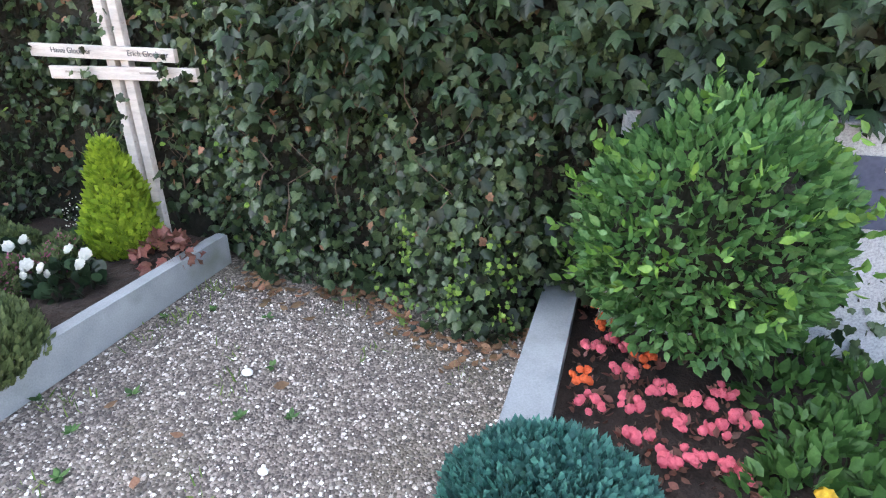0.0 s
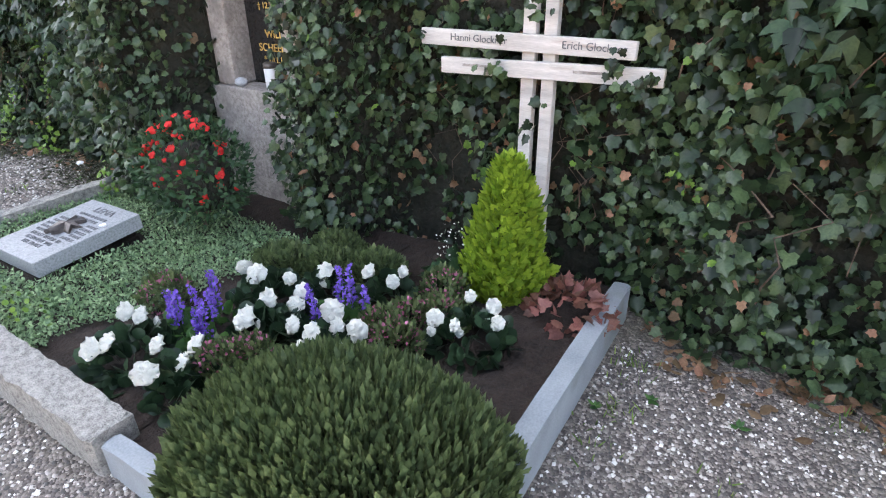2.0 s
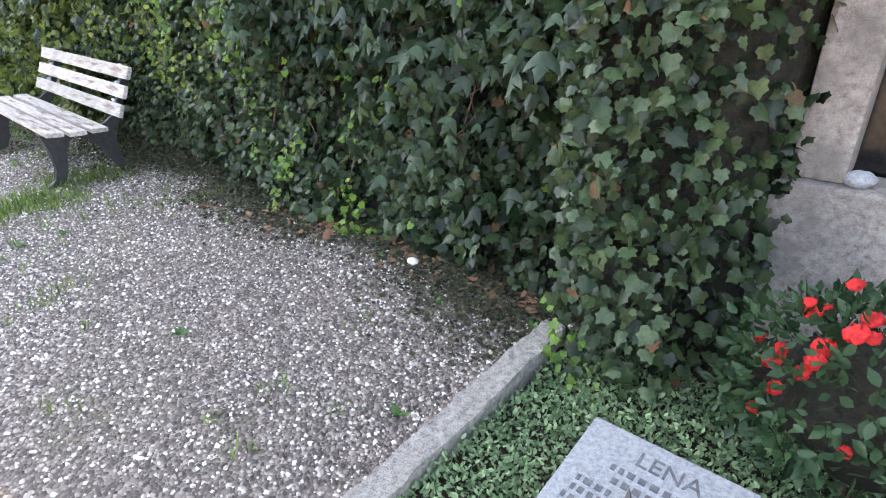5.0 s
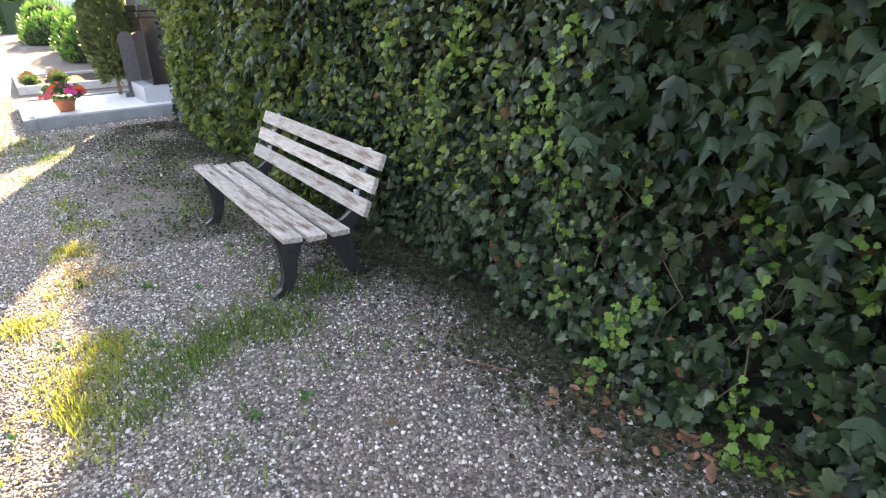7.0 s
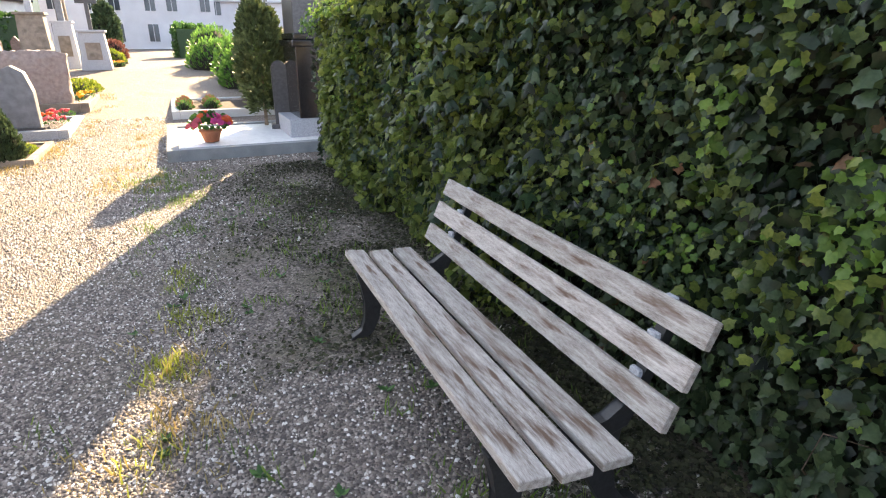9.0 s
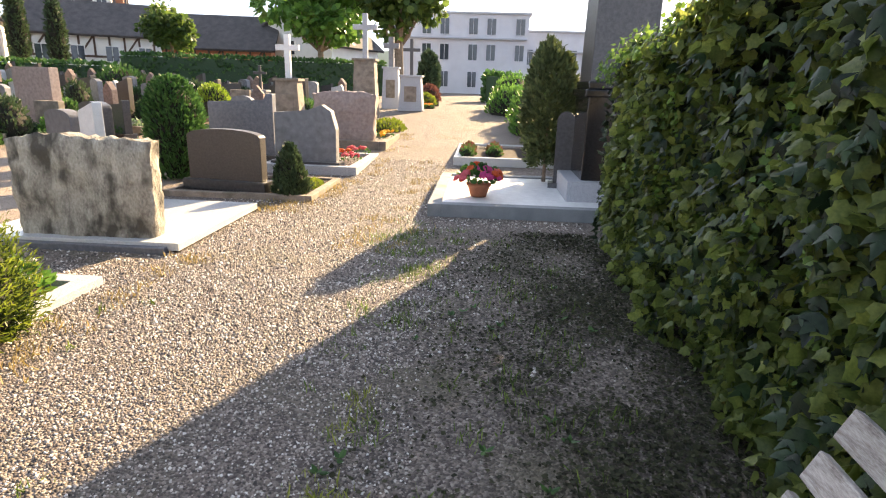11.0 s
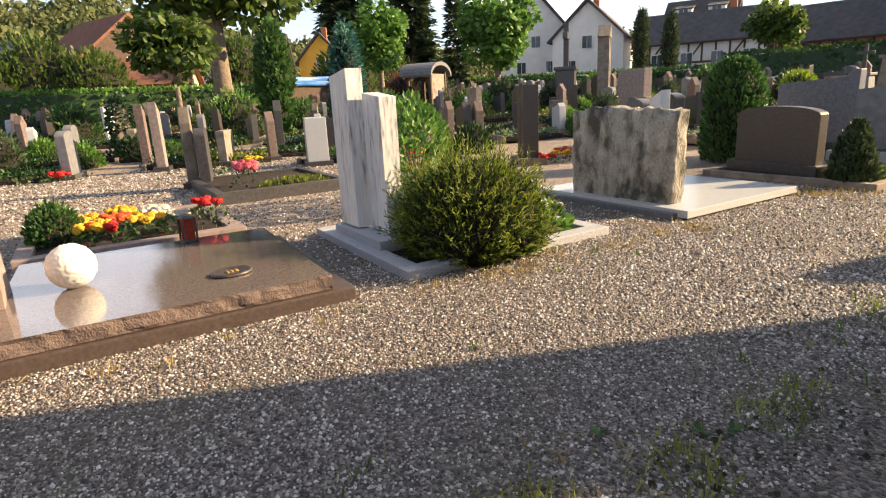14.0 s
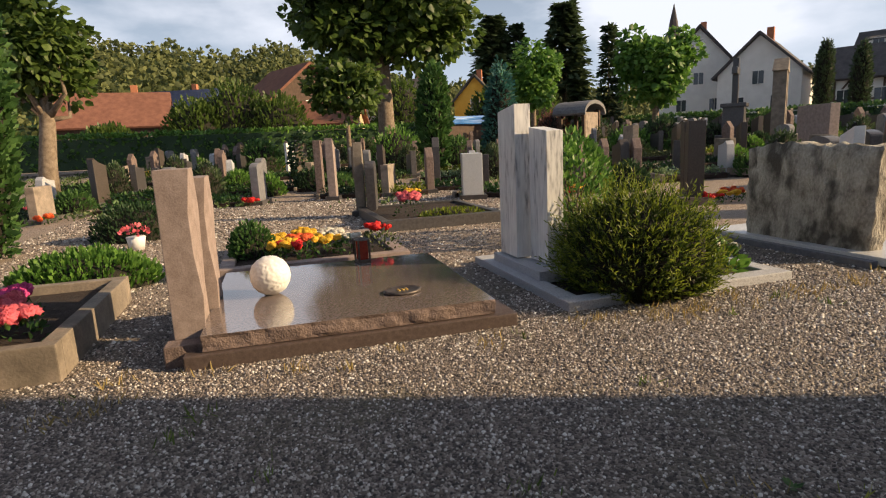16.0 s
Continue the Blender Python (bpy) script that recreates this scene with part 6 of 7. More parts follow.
# ---- grass and weeds in the gravel ----
def make_grass():
    g = []
    for x0, x1, y0, y1, n, s in ((-9.3, -7.0, 1.1, 1.9, 8, 0.8), (-7.6, -6.0, 0.9, 1.7, 6, 0.6), (-14.8, -10.8, 0.6, 2.3, 60, 0.8), (-15.2, -14.0, 0.4, 1.0, 16, 0.9), (-10.6, -8.0, 2.0, 2.7, 26, 0.8), (-13.0, -6.5, -1.2, 2.2, 36, 0.45), (-7.5, -4.6, 0.8, 2.6, 24, 0.5), (-0.7, 1.2, 1.0, 2.7, 10, 0.5), (-0.72, -0.62, 1.0, 2.7, 7, 0.8)):
        for i in range(n):
            g.append((RNG.uniform(x0, x1), RNG.uniform(y0, y1), s * RNG.uniform(0.6, 1.4)))
    # clumps in the sunlit strip, coloured brighter to strengthen the light there
    b = []
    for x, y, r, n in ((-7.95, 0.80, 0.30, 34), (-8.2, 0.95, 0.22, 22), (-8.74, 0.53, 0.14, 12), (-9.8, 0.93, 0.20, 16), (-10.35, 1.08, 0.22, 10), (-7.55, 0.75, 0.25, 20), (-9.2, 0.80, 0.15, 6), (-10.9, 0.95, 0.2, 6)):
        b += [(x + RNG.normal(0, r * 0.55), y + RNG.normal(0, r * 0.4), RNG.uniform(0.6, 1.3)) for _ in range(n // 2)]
    tuft("sunny_grass", b, M["sunny_grass"], "yellowish green grass clumps in a sunlit strip, brightened in colour", 0.06, 40, spread=0.065)
    for x, y, r, n in ((-7.80, 1.22, 0.26, 34), (-7.90, 1.50, 0.22, 30), (-7.86, 1.75, 0.20, 26), (-8.1, 2.12, 0.18, 20), (-7.60, 1.0, 0.2, 18), (-8.3, 1.9, 0.2, 12), (-10.1, 1.9, 0.3, 12), (-13.6, 0.95, 0.4, 16), (-12.2, 1.1, 0.3, 12)):
        g += [(x + RNG.normal(0, r * 0.6), y + RNG.normal(0, r * 0.6), RNG.uniform(0.6, 1.2)) for _ in range(n * 4 // 5)]
    tuft("grass_tufts", g, M["grass"], "scattered green grass tufts in the gravel", 0.06, 26, spread=0.08)
    s = []
    for x0, x1, y0, y1, n, k in ((-17.9, -15.3, -1.25, -0.5, 46, 1.0), (-13.4, -10.4, -1.25, -0.85, 26, 0.6), (-10.2, -7.0, -1.3, -0.7, 14, 0.5), (-15.3, -13.8, 0.2, 0.9, 18, 0.8), (-24, -18, -0.6, -0.2, 20, 0.9), (-20, -15.6, 0.3, 0.8, 20, 0.7), (-10.7, -7.4, 0.5, 1.1, 20, 0.8)):
        for i in range(n):
            s.append((RNG.uniform(x0, x1), RNG.uniform(y0, y1), k * RNG.uniform(0.6, 1.4)))
    tuft("dry_grass", s, M["straw"], "dry yellowish grass along the path edges", 0.06, 34, spread=0.10)
    # flat rosettes of weeds
    n = 90
    c = np.stack([RNG.uniform(-13, 1.2, n), RNG.uniform(0.3, 2.6, n)], -1)
    c = c[~((c[:, 0] < -0.8) & (c[:, 0] > -4.3) & (c[:, 1] > 0.9))]
    p = np.repeat(c, 9, 0)
    m = len(p)
    a = RNG.uniform(0, 6.283, m)
    pos = np.stack([p[:, 0], p[:, 1], gh(p[:, 0], p[:, 1]) + 0.012], -1)
    v, f = leaves(OVAL, pos, np.stack([np.cos(a), np.sin(a), RNG.uniform(0.1, 0.7, m)], -1), np.tile([[0, 0, 1.0]], (m, 1)), RNG.uniform(0.02, 0.055, m))
    tagged(link("weeds", mesh_np("weeds", v, f, M["green"])), "small green weeds growing in the gravel", "weeds", kind="stuff")


make_grass()
for i, (x, y, r) in enumerate(((0.0, 1.96, 0.024), (-5.23, 2.6, 0.028), (0.42, 1.45, 0.018))):
    bm = bmesh.new()
    bmesh.ops.create_icosphere(bm, subdivisions=2, radius=1)
    for v in bm.verts:
        v.co = Vector((v.co.x * r * 1.3, v.co.y * r, v.co.z * r * 0.7)) * (1 + 0.1 * noise.noise(v.co))
    ob = part("white_pebble", bm, M["white_stone"], smooth=True)
    ob.matrix_basis = pose(x, y, g0(x, y) + 0.018)
    tagged(ob, "single white rounded pebble on the gravel", "pebble")

# ---- more graves near the plate ----
e = thing("columnar_thuja", pose(-5.25, -6.5, 0), "tall dense green columnar thuja hedge plant", "conifer")
crown("foliage", SPRAY, M["green"], e, 4600, (0.50, 0.50, 2.3), 0.16, -0.97, (0, 0, 2.25), up=1.0)
core(e, (0.4, 0.4, 2.1), (0, 0, 2.15), M["gap_shade"])
frame_kerb("grave_kerb_frame", -7.46, -5.0, -3.3, -1.46, 0.10, 0.22, M["sand_stone"], "grey sandstone kerb round a flower grave")
bed_fill("soil_azalea_grave", -7.36, -5.1, -3.2, -1.56, 0.15, M["soil"], "dark soil with bright flowers")
for x, y, k in ((-7.08, -1.80, "petal_pink"), (-6.95, -2.15, "petal_pink"), (-6.85, -2.45, "petal_magenta"), (-6.6, -1.85, "petal_orange"), (-6.55, -2.3, "petal_magenta")):
    flower_plant("azalea", x, y, 0.15, k, 26, 0.05, 0.24, "dense clump of %s azalea flowers" % {"petal_pink": "pink", "petal_orange": "orange", "petal_magenta": "magenta"}[k], leafm="green", n=80, group="azaleas", height=0.17, face=(-0.3, 0.6, 1))
mound("low_green_shrub", -6.95, -4.0, 0.0, 0.66, 0.40, 0.36, 2000, "green_bright", "low spreading bright green shrub behind the kerb", 0.07)
mound("clipped_box", -6.75, -7.4, 0.0, 0.62, 0.5, 0.52, 1800, "green_dark", "dark green rounded clipped box bush", 0.06)
e = thing("white_planter", pose(-6.95, -6.3, 0.0), "small white pot with pale flowers", "flower pot")
part("pot", lathe([(0, 0), (0.09, 0), (0.12, 0.17), (0.11, 0.18), (0, 0.17)], 18), M["white_plastic"], e, smooth=True)
crown("foliage", ROUND, M["petal_pink"], e, 60, (0.16, 0.16, 0.1), 0.045, -0.1, (0, 0, 0.22))
frame_kerb("grave_kerb_frame", -10.0, -8.15, -5.4, -3.55, 0.14, 0.13, M["pink_stone"], "reddish kerb of a colourful flower grave")
bed_fill("soil_colour_grave", -9.85, -8.3, -5.25, -3.7, 0.1, M["soil"], "dark soil with summer flowers")
for x, y, k, n in ((-8.75, -3.95, "petal_yellow", 20), (-8.95, -4.25, "petal_orange", 14), (-9.2, -4.0, "petal_yellow", 16), (-9.3, -4.5, "petal_white", 16), (-9.0, -4.7, "petal_yellow", 16), (-8.65, -4.45, "petal_yellow", 10), (-9.45, -4.05, "petal_white", 6), (-8.85, -3.85, "petal_red", 4)):
    flower_plant("summer_flower", x, y, 0.1, k, n, 0.045, 0.18, "clump of %s summer flowers" % {"petal_yellow": "yellow", "petal_orange": "orange", "petal_white": "white", "petal_red": "red"}[k], leafm="green", n=70, group="summer flowers", height=0.15, face=(-0.2, 0.6, 1))
mound("round_green_bush", -8.45, -4.3, 0.1, 0.24, 0.24, 0.36, 700, "green", "small round bright green bush", 0.06)
flower_plant("red_bush_flower", -9.75, -3.9, 0.1, "petal_red", 10, 0.045, 0.22, "reddish flowering bush in the bed", leafm="heath", n=120, height=0.26)
lantern("grave_lantern", -9.5, -3.72, 0.1, 0.1, 0.2, "small red grave lantern in the flower bed")
# the long black-edged bed
frame_kerb("black_kerb", -12.0, -10.15, -7.9, -5.75, 0.12, 0.16, M["dark_stone"], "polished black kerb round a flower bed")
bed_fill("soil_black_grave", -11.9, -10.25, -7.8, -5.87, 0.12, M["soil"], "soil with low planting")
mound("low_planting", -11.3, -6.1, 0.08, 0.55, 0.2, 0.14, 500, "yew_tip", "low yellowish green planting in the bed", 0.05)
flower_plant("pink_rose", -10.75, -6.5, 0.12, "petal_pink", 12, 0.075, 0.26, "bushy plant with large pink blooms", leafm="green_dark", n=90, height=0.28, face=(-0.2, 0.6, 1))
slab_stone("dark_headstone", -10.40, -7.75, 0.0, 0.42, 0.95, 0.16, 74, M["dark_stone"], "narrow dark polished headstone with round head", "arch")
slab_stone("carved_post", -10.23, -7.95, 0.0, 0.19, 1.28, 0.16, 74, M["sand_stone"], "carved weathered post on a grave", "point")
slab_stone("pinkish_headstone", -10.15, -11.4, 0.0, 0.30, 1.42, 0.18, 74, M["pink_stone"], "narrow pinkish upright stone headstone", "slant")
slab_stone("brown_headstone", -9.98, -12.6, 0.0, 0.26, 1.40, 0.18, 74, M["granite_rough"], "narrow reddish upright stone headstone", "slant")
slab_stone("cube_headstone", -12.85, -9.4, 0.0, 0.62, 0.95, 0.42, 74, M["white_slab"], "pale blue white block headstone", "flat")
slab_stone("dark_pointed_headstone", -13.4, -13.8, 0.0, 0.5, 1.35, 0.2, 74, M["dark_stone"], "dark headstone with pointed top", "point")
slab_stone("white_slab_stone", -9.65, -20.5, 0.25, 0.32, 1.2, 0.15, 30, M["white_stone"], "narrow white upright headstone slab", "flat")
e = thing("ivy_pillar", pose(-9.85, -16.9, 0.1), "stone pillar overgrown with dark ivy", "gravestone")
part("pillar", boxed((0, 0, 0.7), (0.35, 0.35, 1.4), bevel=0.01), M["sand_stone"], e)
crown("ivy_leaves", IVY, M["green_dark"], e, 900, (0.42, 0.42, 0.85), 0.1, -0.95, (0, 0, 0.8), up=-0.5)


def split_pillar(x, y, h):
    e = thing("split_pillar_stone", pose(x, y, 0, 0, 0, 62), "reddish stone pillar with a notched split top", "gravestone")
    part("plinth", boxed((0, 0, 0.06), (0.75, 0.5, 0.14), bevel=0.01), M["granite_rough"], e)
    part("left_half", prism([(-0.26, 0.12), (-0.008, 0.12), (-0.008, h * 0.82), (-0.06, h), (-0.30, h)], 0.26, 0.006), M["brown_stone"], e)
    part("right_half", prism([(0.008, 0.12), (0.26, 0.12), (0.28, h), (0.10, h), (0.008, h * 0.82)], 0.26, 0.006), M["brown_stone"], e)


split_pillar(-15.45, -5.85, 1.35)
slab_stone("headstone", -16.3, -9.1, 0.0, 0.62, 1.08, 0.2, 74, M["brown_stone"], "dark brown headstone with shaped top", "wave")
slab_stone("sandstone_headstone", -20.6, -14.8, 0.1, 0.95, 1.35, 0.2, 74, M["sand_stone"], "old pale sandstone headstone on grass", "flat")
for x, y, k in ((-15.6, -5.6, "petal_red"), (-16.1, -5.7, "petal_yellow"), (-15.9, -6.4, "petal_yellow"), (-16.4, -6.0, "petal_orange")):
    flower_plant("grave_flower", x, y, 0.0, k, 10, 0.06, 0.25, "clump of bright summer flowers", leafm="green", n=60, group="flowers by the split pillar", height=0.12)


def make_dark_cross_monument():
    e = thing("old_black_monument", pose(-25.3, -15.2, g0(-25.3, -15.2), 0, 0, 40), "old black stone monument with cross", "monument")
    part("base", boxed((0, 0, 0.25), (1.3, 1.1, 0.5), bevel=0.02), M["dark_stone"], e)
    part("die", boxed((0, 0, 1.0), (0.85, 0.7, 1.0), bevel=0.02), M["dark_stone"], e)
    part("cornice", boxed((0, 0, 1.55), (1.05, 0.85, 0.14), bevel=0.03), M["dark_stone"], e)
    part("cross_shaft", boxed((0, 0, 2.4), (0.26, 0.2, 1.6), bevel=0.02), M["dark_stone"], e)
    part("cross_beam", boxed((0, 0, 2.75), (0.95, 0.19, 0.24), bevel=0.02), M["dark_stone"], e)
    e = thing("columned_tomb", pose(-27.5, -15.3, g0(-27.5, -15.3), 0, 0, 40), "pale stone tomb front with two pillars", "monument")
    for k in (-0.55, 0.55):
        part("pillar", boxed((k, 0, 1.3), (0.4, 0.45, 2.6), bevel=0.02), M["sand_stone"], e)
    part("panel", boxed((0, 0.05, 1.1), (0.7, 0.2, 2.2)), M["render_white"], e)
    part("gable", prism([(-0.9, 2.6), (0.9, 2.6), (0, 3.1)], 0.5, 0.01), M["sand_stone"], e)
    slab_stone("paired_headstone", -22.6, -9.6, 0.2, 1.3, 1.5, 0.25, 74, M["pink_stone"], "broad pale headstone with dark centre panel", "flat")
    slab_stone("dark_headstone", -19.9, -6.3, 0.1, 0.9, 0.95, 0.22, 60, M["dark_stone"], "low dark polished stone headstone", "arch")
    slab_stone("white_arc_stone", -17.6, -4.8, 0.05, 0.5, 1.1, 0.16, 60, M["white_stone"], "curved white stone headstone on gravel", "slant")
    slab_stone("grey_headstone", -17.9, -5.5, 0.05, 0.9, 0.95, 0.2, 60, M["grey_stone"], "broad grey stone headstone on gravel", "arch")


make_dark_cross_monument()


def make_rows():
    """Rows of further graves, built once in a few shapes and copied."""
    kinds = [slab_stone("row_headstone", -60 - i, 60, -3, w, h, 0.18, 0, M[m], lab, sh, True, "further graves") for i, (w, h, m, lab, sh) in enumerate((
        (0.55, 0.95, "grey_stone", "upright grey headstone in the rows", "arch"), (0.7, 0.75, "sand_stone", "broad sandstone headstone in the rows", "flat"), (0.4, 1.15, "brown_stone", "narrow brown headstone in the rows", "slant"),
        (0.5, 0.85, "slab_grey", "pale grey headstone in the rows", "wave"), (0.7, 0.85, "dark_stone", "dark headstone in the rows", "shoulder"), (0.34, 1.1, "granite_rough", "narrow reddish headstone in the rows", "point")))]
    for i, k in enumerate(kinds):
        part("planted_bed", rough(boxed((0, -0.85, 0.04), (0.8, 1.5, 0.12), bevel=0.02), 0.02, 4, 2), M["soil"], k)
        part("bed_kerb", boxed((0, -1.64, 0.05), (0.95, 0.08, 0.16), bevel=0.01), M["sand_stone"], k)
        q = np.stack([RNG.uniform(-0.40, 0.40, 420), RNG.uniform(-1.6, -0.12, 420), RNG.uniform(0.08, 0.24, 420)], -1)
        v, f = leaves(OVAL, q, rnd(420) + np.array([[0, 0, 0.6]]), np.array([[0, 0, 1.0]]) + rnd(420, 0.6), RNG.uniform(0.05, 0.12, 420))
        link("bed_planting", mesh_np("bed_planting", v, f, M[("green", "green_dark", "heath", "cover", "green", "yew_tip")[i]]), k)["kind"] = "stuff"
    taken = [(-25.3, -15.2), (-27.5, -15.3), (-14.9, -27.3), (-12.1, -21.7), (-2.1, -19.0), (-14.4, -17.1), (-20.6, -14.8), (-24.0, -23.8), (-16.9, -9.9), (-14.9, -5.2), (-22.6, -9.6), (-13.4, -13.8), (-9.7, -20.5), (-12.9, -9.4), (-9.9, -16.9), (-10.0, -11.7), (-7.1, -6.6), (-5.7, -6.5)]
    n = 0
    for row, y in enumerate((-9.0, -11.6, -14.2, -16.6, -19.0, -21.4, -24.0, -26.6, -29.2, -31.8)):
        x = -3.5 - (row % 2) * 0.7
        while x > -40:
            px, py = x + RNG.uniform(-0.3, 0.3), y + RNG.uniform(-0.4, 0.4)
            if all(math.hypot(px - a, py - b) > 1.1 for a, b in taken) and RNG.uniform() < 0.8 and not (px > -12.2 and py > -9.6):
                k = kinds[int(RNG.integers(0, 6))]
                copy_thing(k, pose(px, py, g0(px, py), 0, 0, 76 + RNG.normal(0, 9)))
                u = RNG.uniform()
                if u < 0.30:
                    FLOWERS.append((px + RNG.uniform(-0.5, 0.5), py + RNG.uniform(0.4, 0.9)))
                elif u < 0.80:
                    SHRUBS.append((px + RNG.uniform(-0.6, 0.6), py + RNG.uniform(0.3, 0.8)))
                n += 1
            x -= RNG.uniform(0.95, 1.5)
    for y, x0 in ((-4.6, -20.5), (-6.6, -21.5)):
        x = x0
        while x > -42:
            k = kinds[int(RNG.integers(0, 6))]
            copy_thing(k, pose(x, y + RNG.uniform(-0.3, 0.3), g0(x, y), 0, 0, 80 + RNG.normal(0, 10)))
            x -= RNG.uniform(1.6, 2.6)
    for k in kinds:
        for c in list(k.children_recursive) + [k]:
            bpy.data.objects.remove(c)


def make_field_growth():
    """Low mats of growth in patches between the further graves."""
    n = 420
    cx, cy = RNG.uniform(-44, 4, n), RNG.uniform(-34, -8.5, n)
    rad = RNG.uniform(0.25, 0.85, n)
    k = ~((cx > -13.0) & (cy > -9.6))
    cx, cy, rad = cx[k], cy[k], rad[k]
    m = 85
    p = np.stack([np.repeat(cx, m), np.repeat(cy, m), np.zeros(len(cx) * m)], -1)
    rr = np.repeat(rad, m)
    p[:, :2] += RNG.normal(0, 0.42, (len(p), 2)) * rr[:, None]
    p[:, 2] = gh(p[:, 0], p[:, 1]) + RNG.uniform(0, 0.12, len(p))
    n = len(p)
    t = rnd(n) + np.array([[0, 0, 0.9]])
    t[:, 2] = np.abs(t[:, 2])
    v, f = leaves(OVAL, p, t, rnd(n), RNG.uniform(0.05, 0.14, n))
    tagged(link("field_growth", mesh_np("field_growth", v, f, M["field_green"])), "green mats of low growth between further graves", "low plants", kind="stuff")


M["field_green"] = leafmat("low_growth", (0.045, 0.085, 0.03), (0.13, 0.18, 0.06), 0.5, 0.6, 0.3)
make_field_growth()
FLOWERS, SHRUBS = [], []
make_rows()
fk = [flower_plant("far_grave_flower", -70 - i, 60, -3, k, 7, 0.07, 0.28, "clump of %s flowers on a further grave" % c, leafm="green", n=40, group="flowers on further graves", height=0.14) for i, (k, c) in enumerate((("petal_red", "red"), ("petal_yellow", "yellow"), ("petal_pink", "pink"), ("petal_white", "white"), ("petal_orange", "orange")))]
for i, (x, y) in enumerate(FLOWERS):
    copy_thing(fk[i % 5], pose(x, y, g0(x, y)))
sk = [mound("far_grave_shrub", -80 - i, 60, -3, 0.42, 0.42, h, 620, m, "small rounded %s shrub on a further grave" % c, 0.11) for i, (m, h, c) in enumerate((("green_dark", 0.6, "dark green"), ("green", 0.45, "green"), ("conifer", 0.95, "upright dark"), ("green_bright", 0.5, "light green")))]
for i, (x, y) in enumerate(SHRUBS):
    copy_thing(sk[i % 4], pose(x, y, g0(x, y)))
for k in fk + sk:
    for c in list(k.children_recursive) + [k]:
        bpy.data.objects.remove(c)
for i, (x, y, r, h) in enumerate(((-8.6, -22.5, 0.9, 1.3), (-7.2, -24.5, 1.0, 0.8), (-13.8, -20.5, 1.2, 1.6), (-16.5, -21.0, 0.8, 1.1), (-20.0, -20.5, 0.9, 1.2), (-26, -26, 1.3, 1.4), (-22.5, -17.5, 0.9, 1.0), (-30, -18, 1.0, 1.1), (-33, -14, 1.1, 1.3), (-25.5, -19.5, 0.9, 1.2))):
    mound("cemetery_shrub", x, y, g0(x, y), r, r, h, 900, ("green", "green_dark", "green_bright", "green")[i % 4], "leafy %s shrub between the graves" % ("green", "dark green", "light green", "green")[i % 4], 0.16)
mound("red_maple_shrub", -23.4, -25.5, g0(-23, -25), 1.0, 1.0, 1.9, 900, "heuchera", "dark red leafed shrub between graves", 0.16)
mound("blue_spruce", -19.6, -23.5, g0(-19, -23), 0.8, 0.8, 4.4, 2200, "juniper", "slender blue spruce between the graves", 0.22, up=0.2, category="conifer")


# ---- trees ----
def tree(name, x, y, trunk_h, trunk_r, crown_z, r, rz, n, label, m="tree_leaf", lean=(0, 0), size=0.24, clumps=26):
    z = g0(x, y)
    e = thing(name, pose(x, y, z), label, "tree")
    bm = bmesh.new()
    cz = crown_z - z
    top = Vector((lean[0], lean[1], cz))
    tube(bm, [(0, 0, -0.1), (lean[0] * 0.2, lean[1] * 0.2, trunk_h * 0.4), (lean[0] * 0.6, lean[1] * 0.6, trunk_h), top], [trunk_r * 1.25, trunk_r, trunk_r * 0.85, trunk_r * 0.3], 12)
    part("trunk", bm, M["bark"], e, smooth=True)
    centres = []
    bm = bmesh.new()
    fork = Vector((lean[0] * 0.6, lean[1] * 0.6, trunk_h))
    for i in range(clumps):
        d = unit(RNG.normal(0, 1, 3))
        c = np.array([d[0] * r, d[1] * r, d[2] * rz]) * RNG.uniform(0.45, 0.82) + np.array(top)
        centres.append(c)
        if i % 3 == 0:
            mid = fork.lerp(Vector(c), 0.5) + Vector(RNG.normal(0, 0.1 * r, 3))
            tube(bm, [fork, mid, Vector(c)], [trunk_r * 0.45, trunk_r * 0.26, trunk_r * 0.08], 6)
    part("branchwork", bm, M["bark"], e, smooth=True)
    ps, ds = [], []
    for c in centres:
        k = n // clumps
        d = unit(RNG.normal(0, 1, (k, 3)))
        q = d * np.array([r, r, rz]) * RNG.uniform(0.26, 0.42) * (RNG.uniform(0.3, 1, (k, 1)) ** 0.4)
        ps.append(c + q)
        ds.append(d)
    p, d = np.concatenate(ps), np.concatenate(ds)
    v, f = leaves(OVAL_WIDE, p, d + np.array([[0, 0, -0.4]]) + rnd(len(p), 0.6), d + np.array([[0, 0, 0.7]]) + rnd(len(p), 0.5), size * RNG.uniform(0.6, 1.3, len(p)))
    link("crown", mesh_np("crown", v, f, M[m]), e)
    return e


OVAL_WIDE = fan([(0, 0), (0.36, 0.2), (0.42, 0.55), (0, 1.0), (-0.42, 0.55), (-0.36, 0.2)], 0.3)
tree("plane_tree", -14.9, -27.3, 4.6, 0.42, 8.0, 4.7, 3.2, 9000, "large plane tree with pale trunk and broad crown", size=0.42, clumps=34)
tree("young_tree", -12.1, -21.7, 2.3, 0.10, 3.5, 1.6, 1.2, 1600, "young leafy tree with thin trunk", size=0.26)
tree("pollarded_tree", -2.1, -19.0, 2.4, 0.26, 4.6, 1.9, 1.6, 2600, "leafy tree with thick pale trunk", lean=(-0.5, 0), size=0.28)
tree("maple_tree", -26.5, -34.0, 2.5, 0.2, 5.1, 2.7, 2.3, 3200, "round bright green maple tree", "green_bright", size=0.34)
tree("maple_tree", -31.8, -28.1, 2.4, 0.2, 5.3, 2.6, 2.4, 3600, "round bright green maple tree", "green_bright", size=0.34)
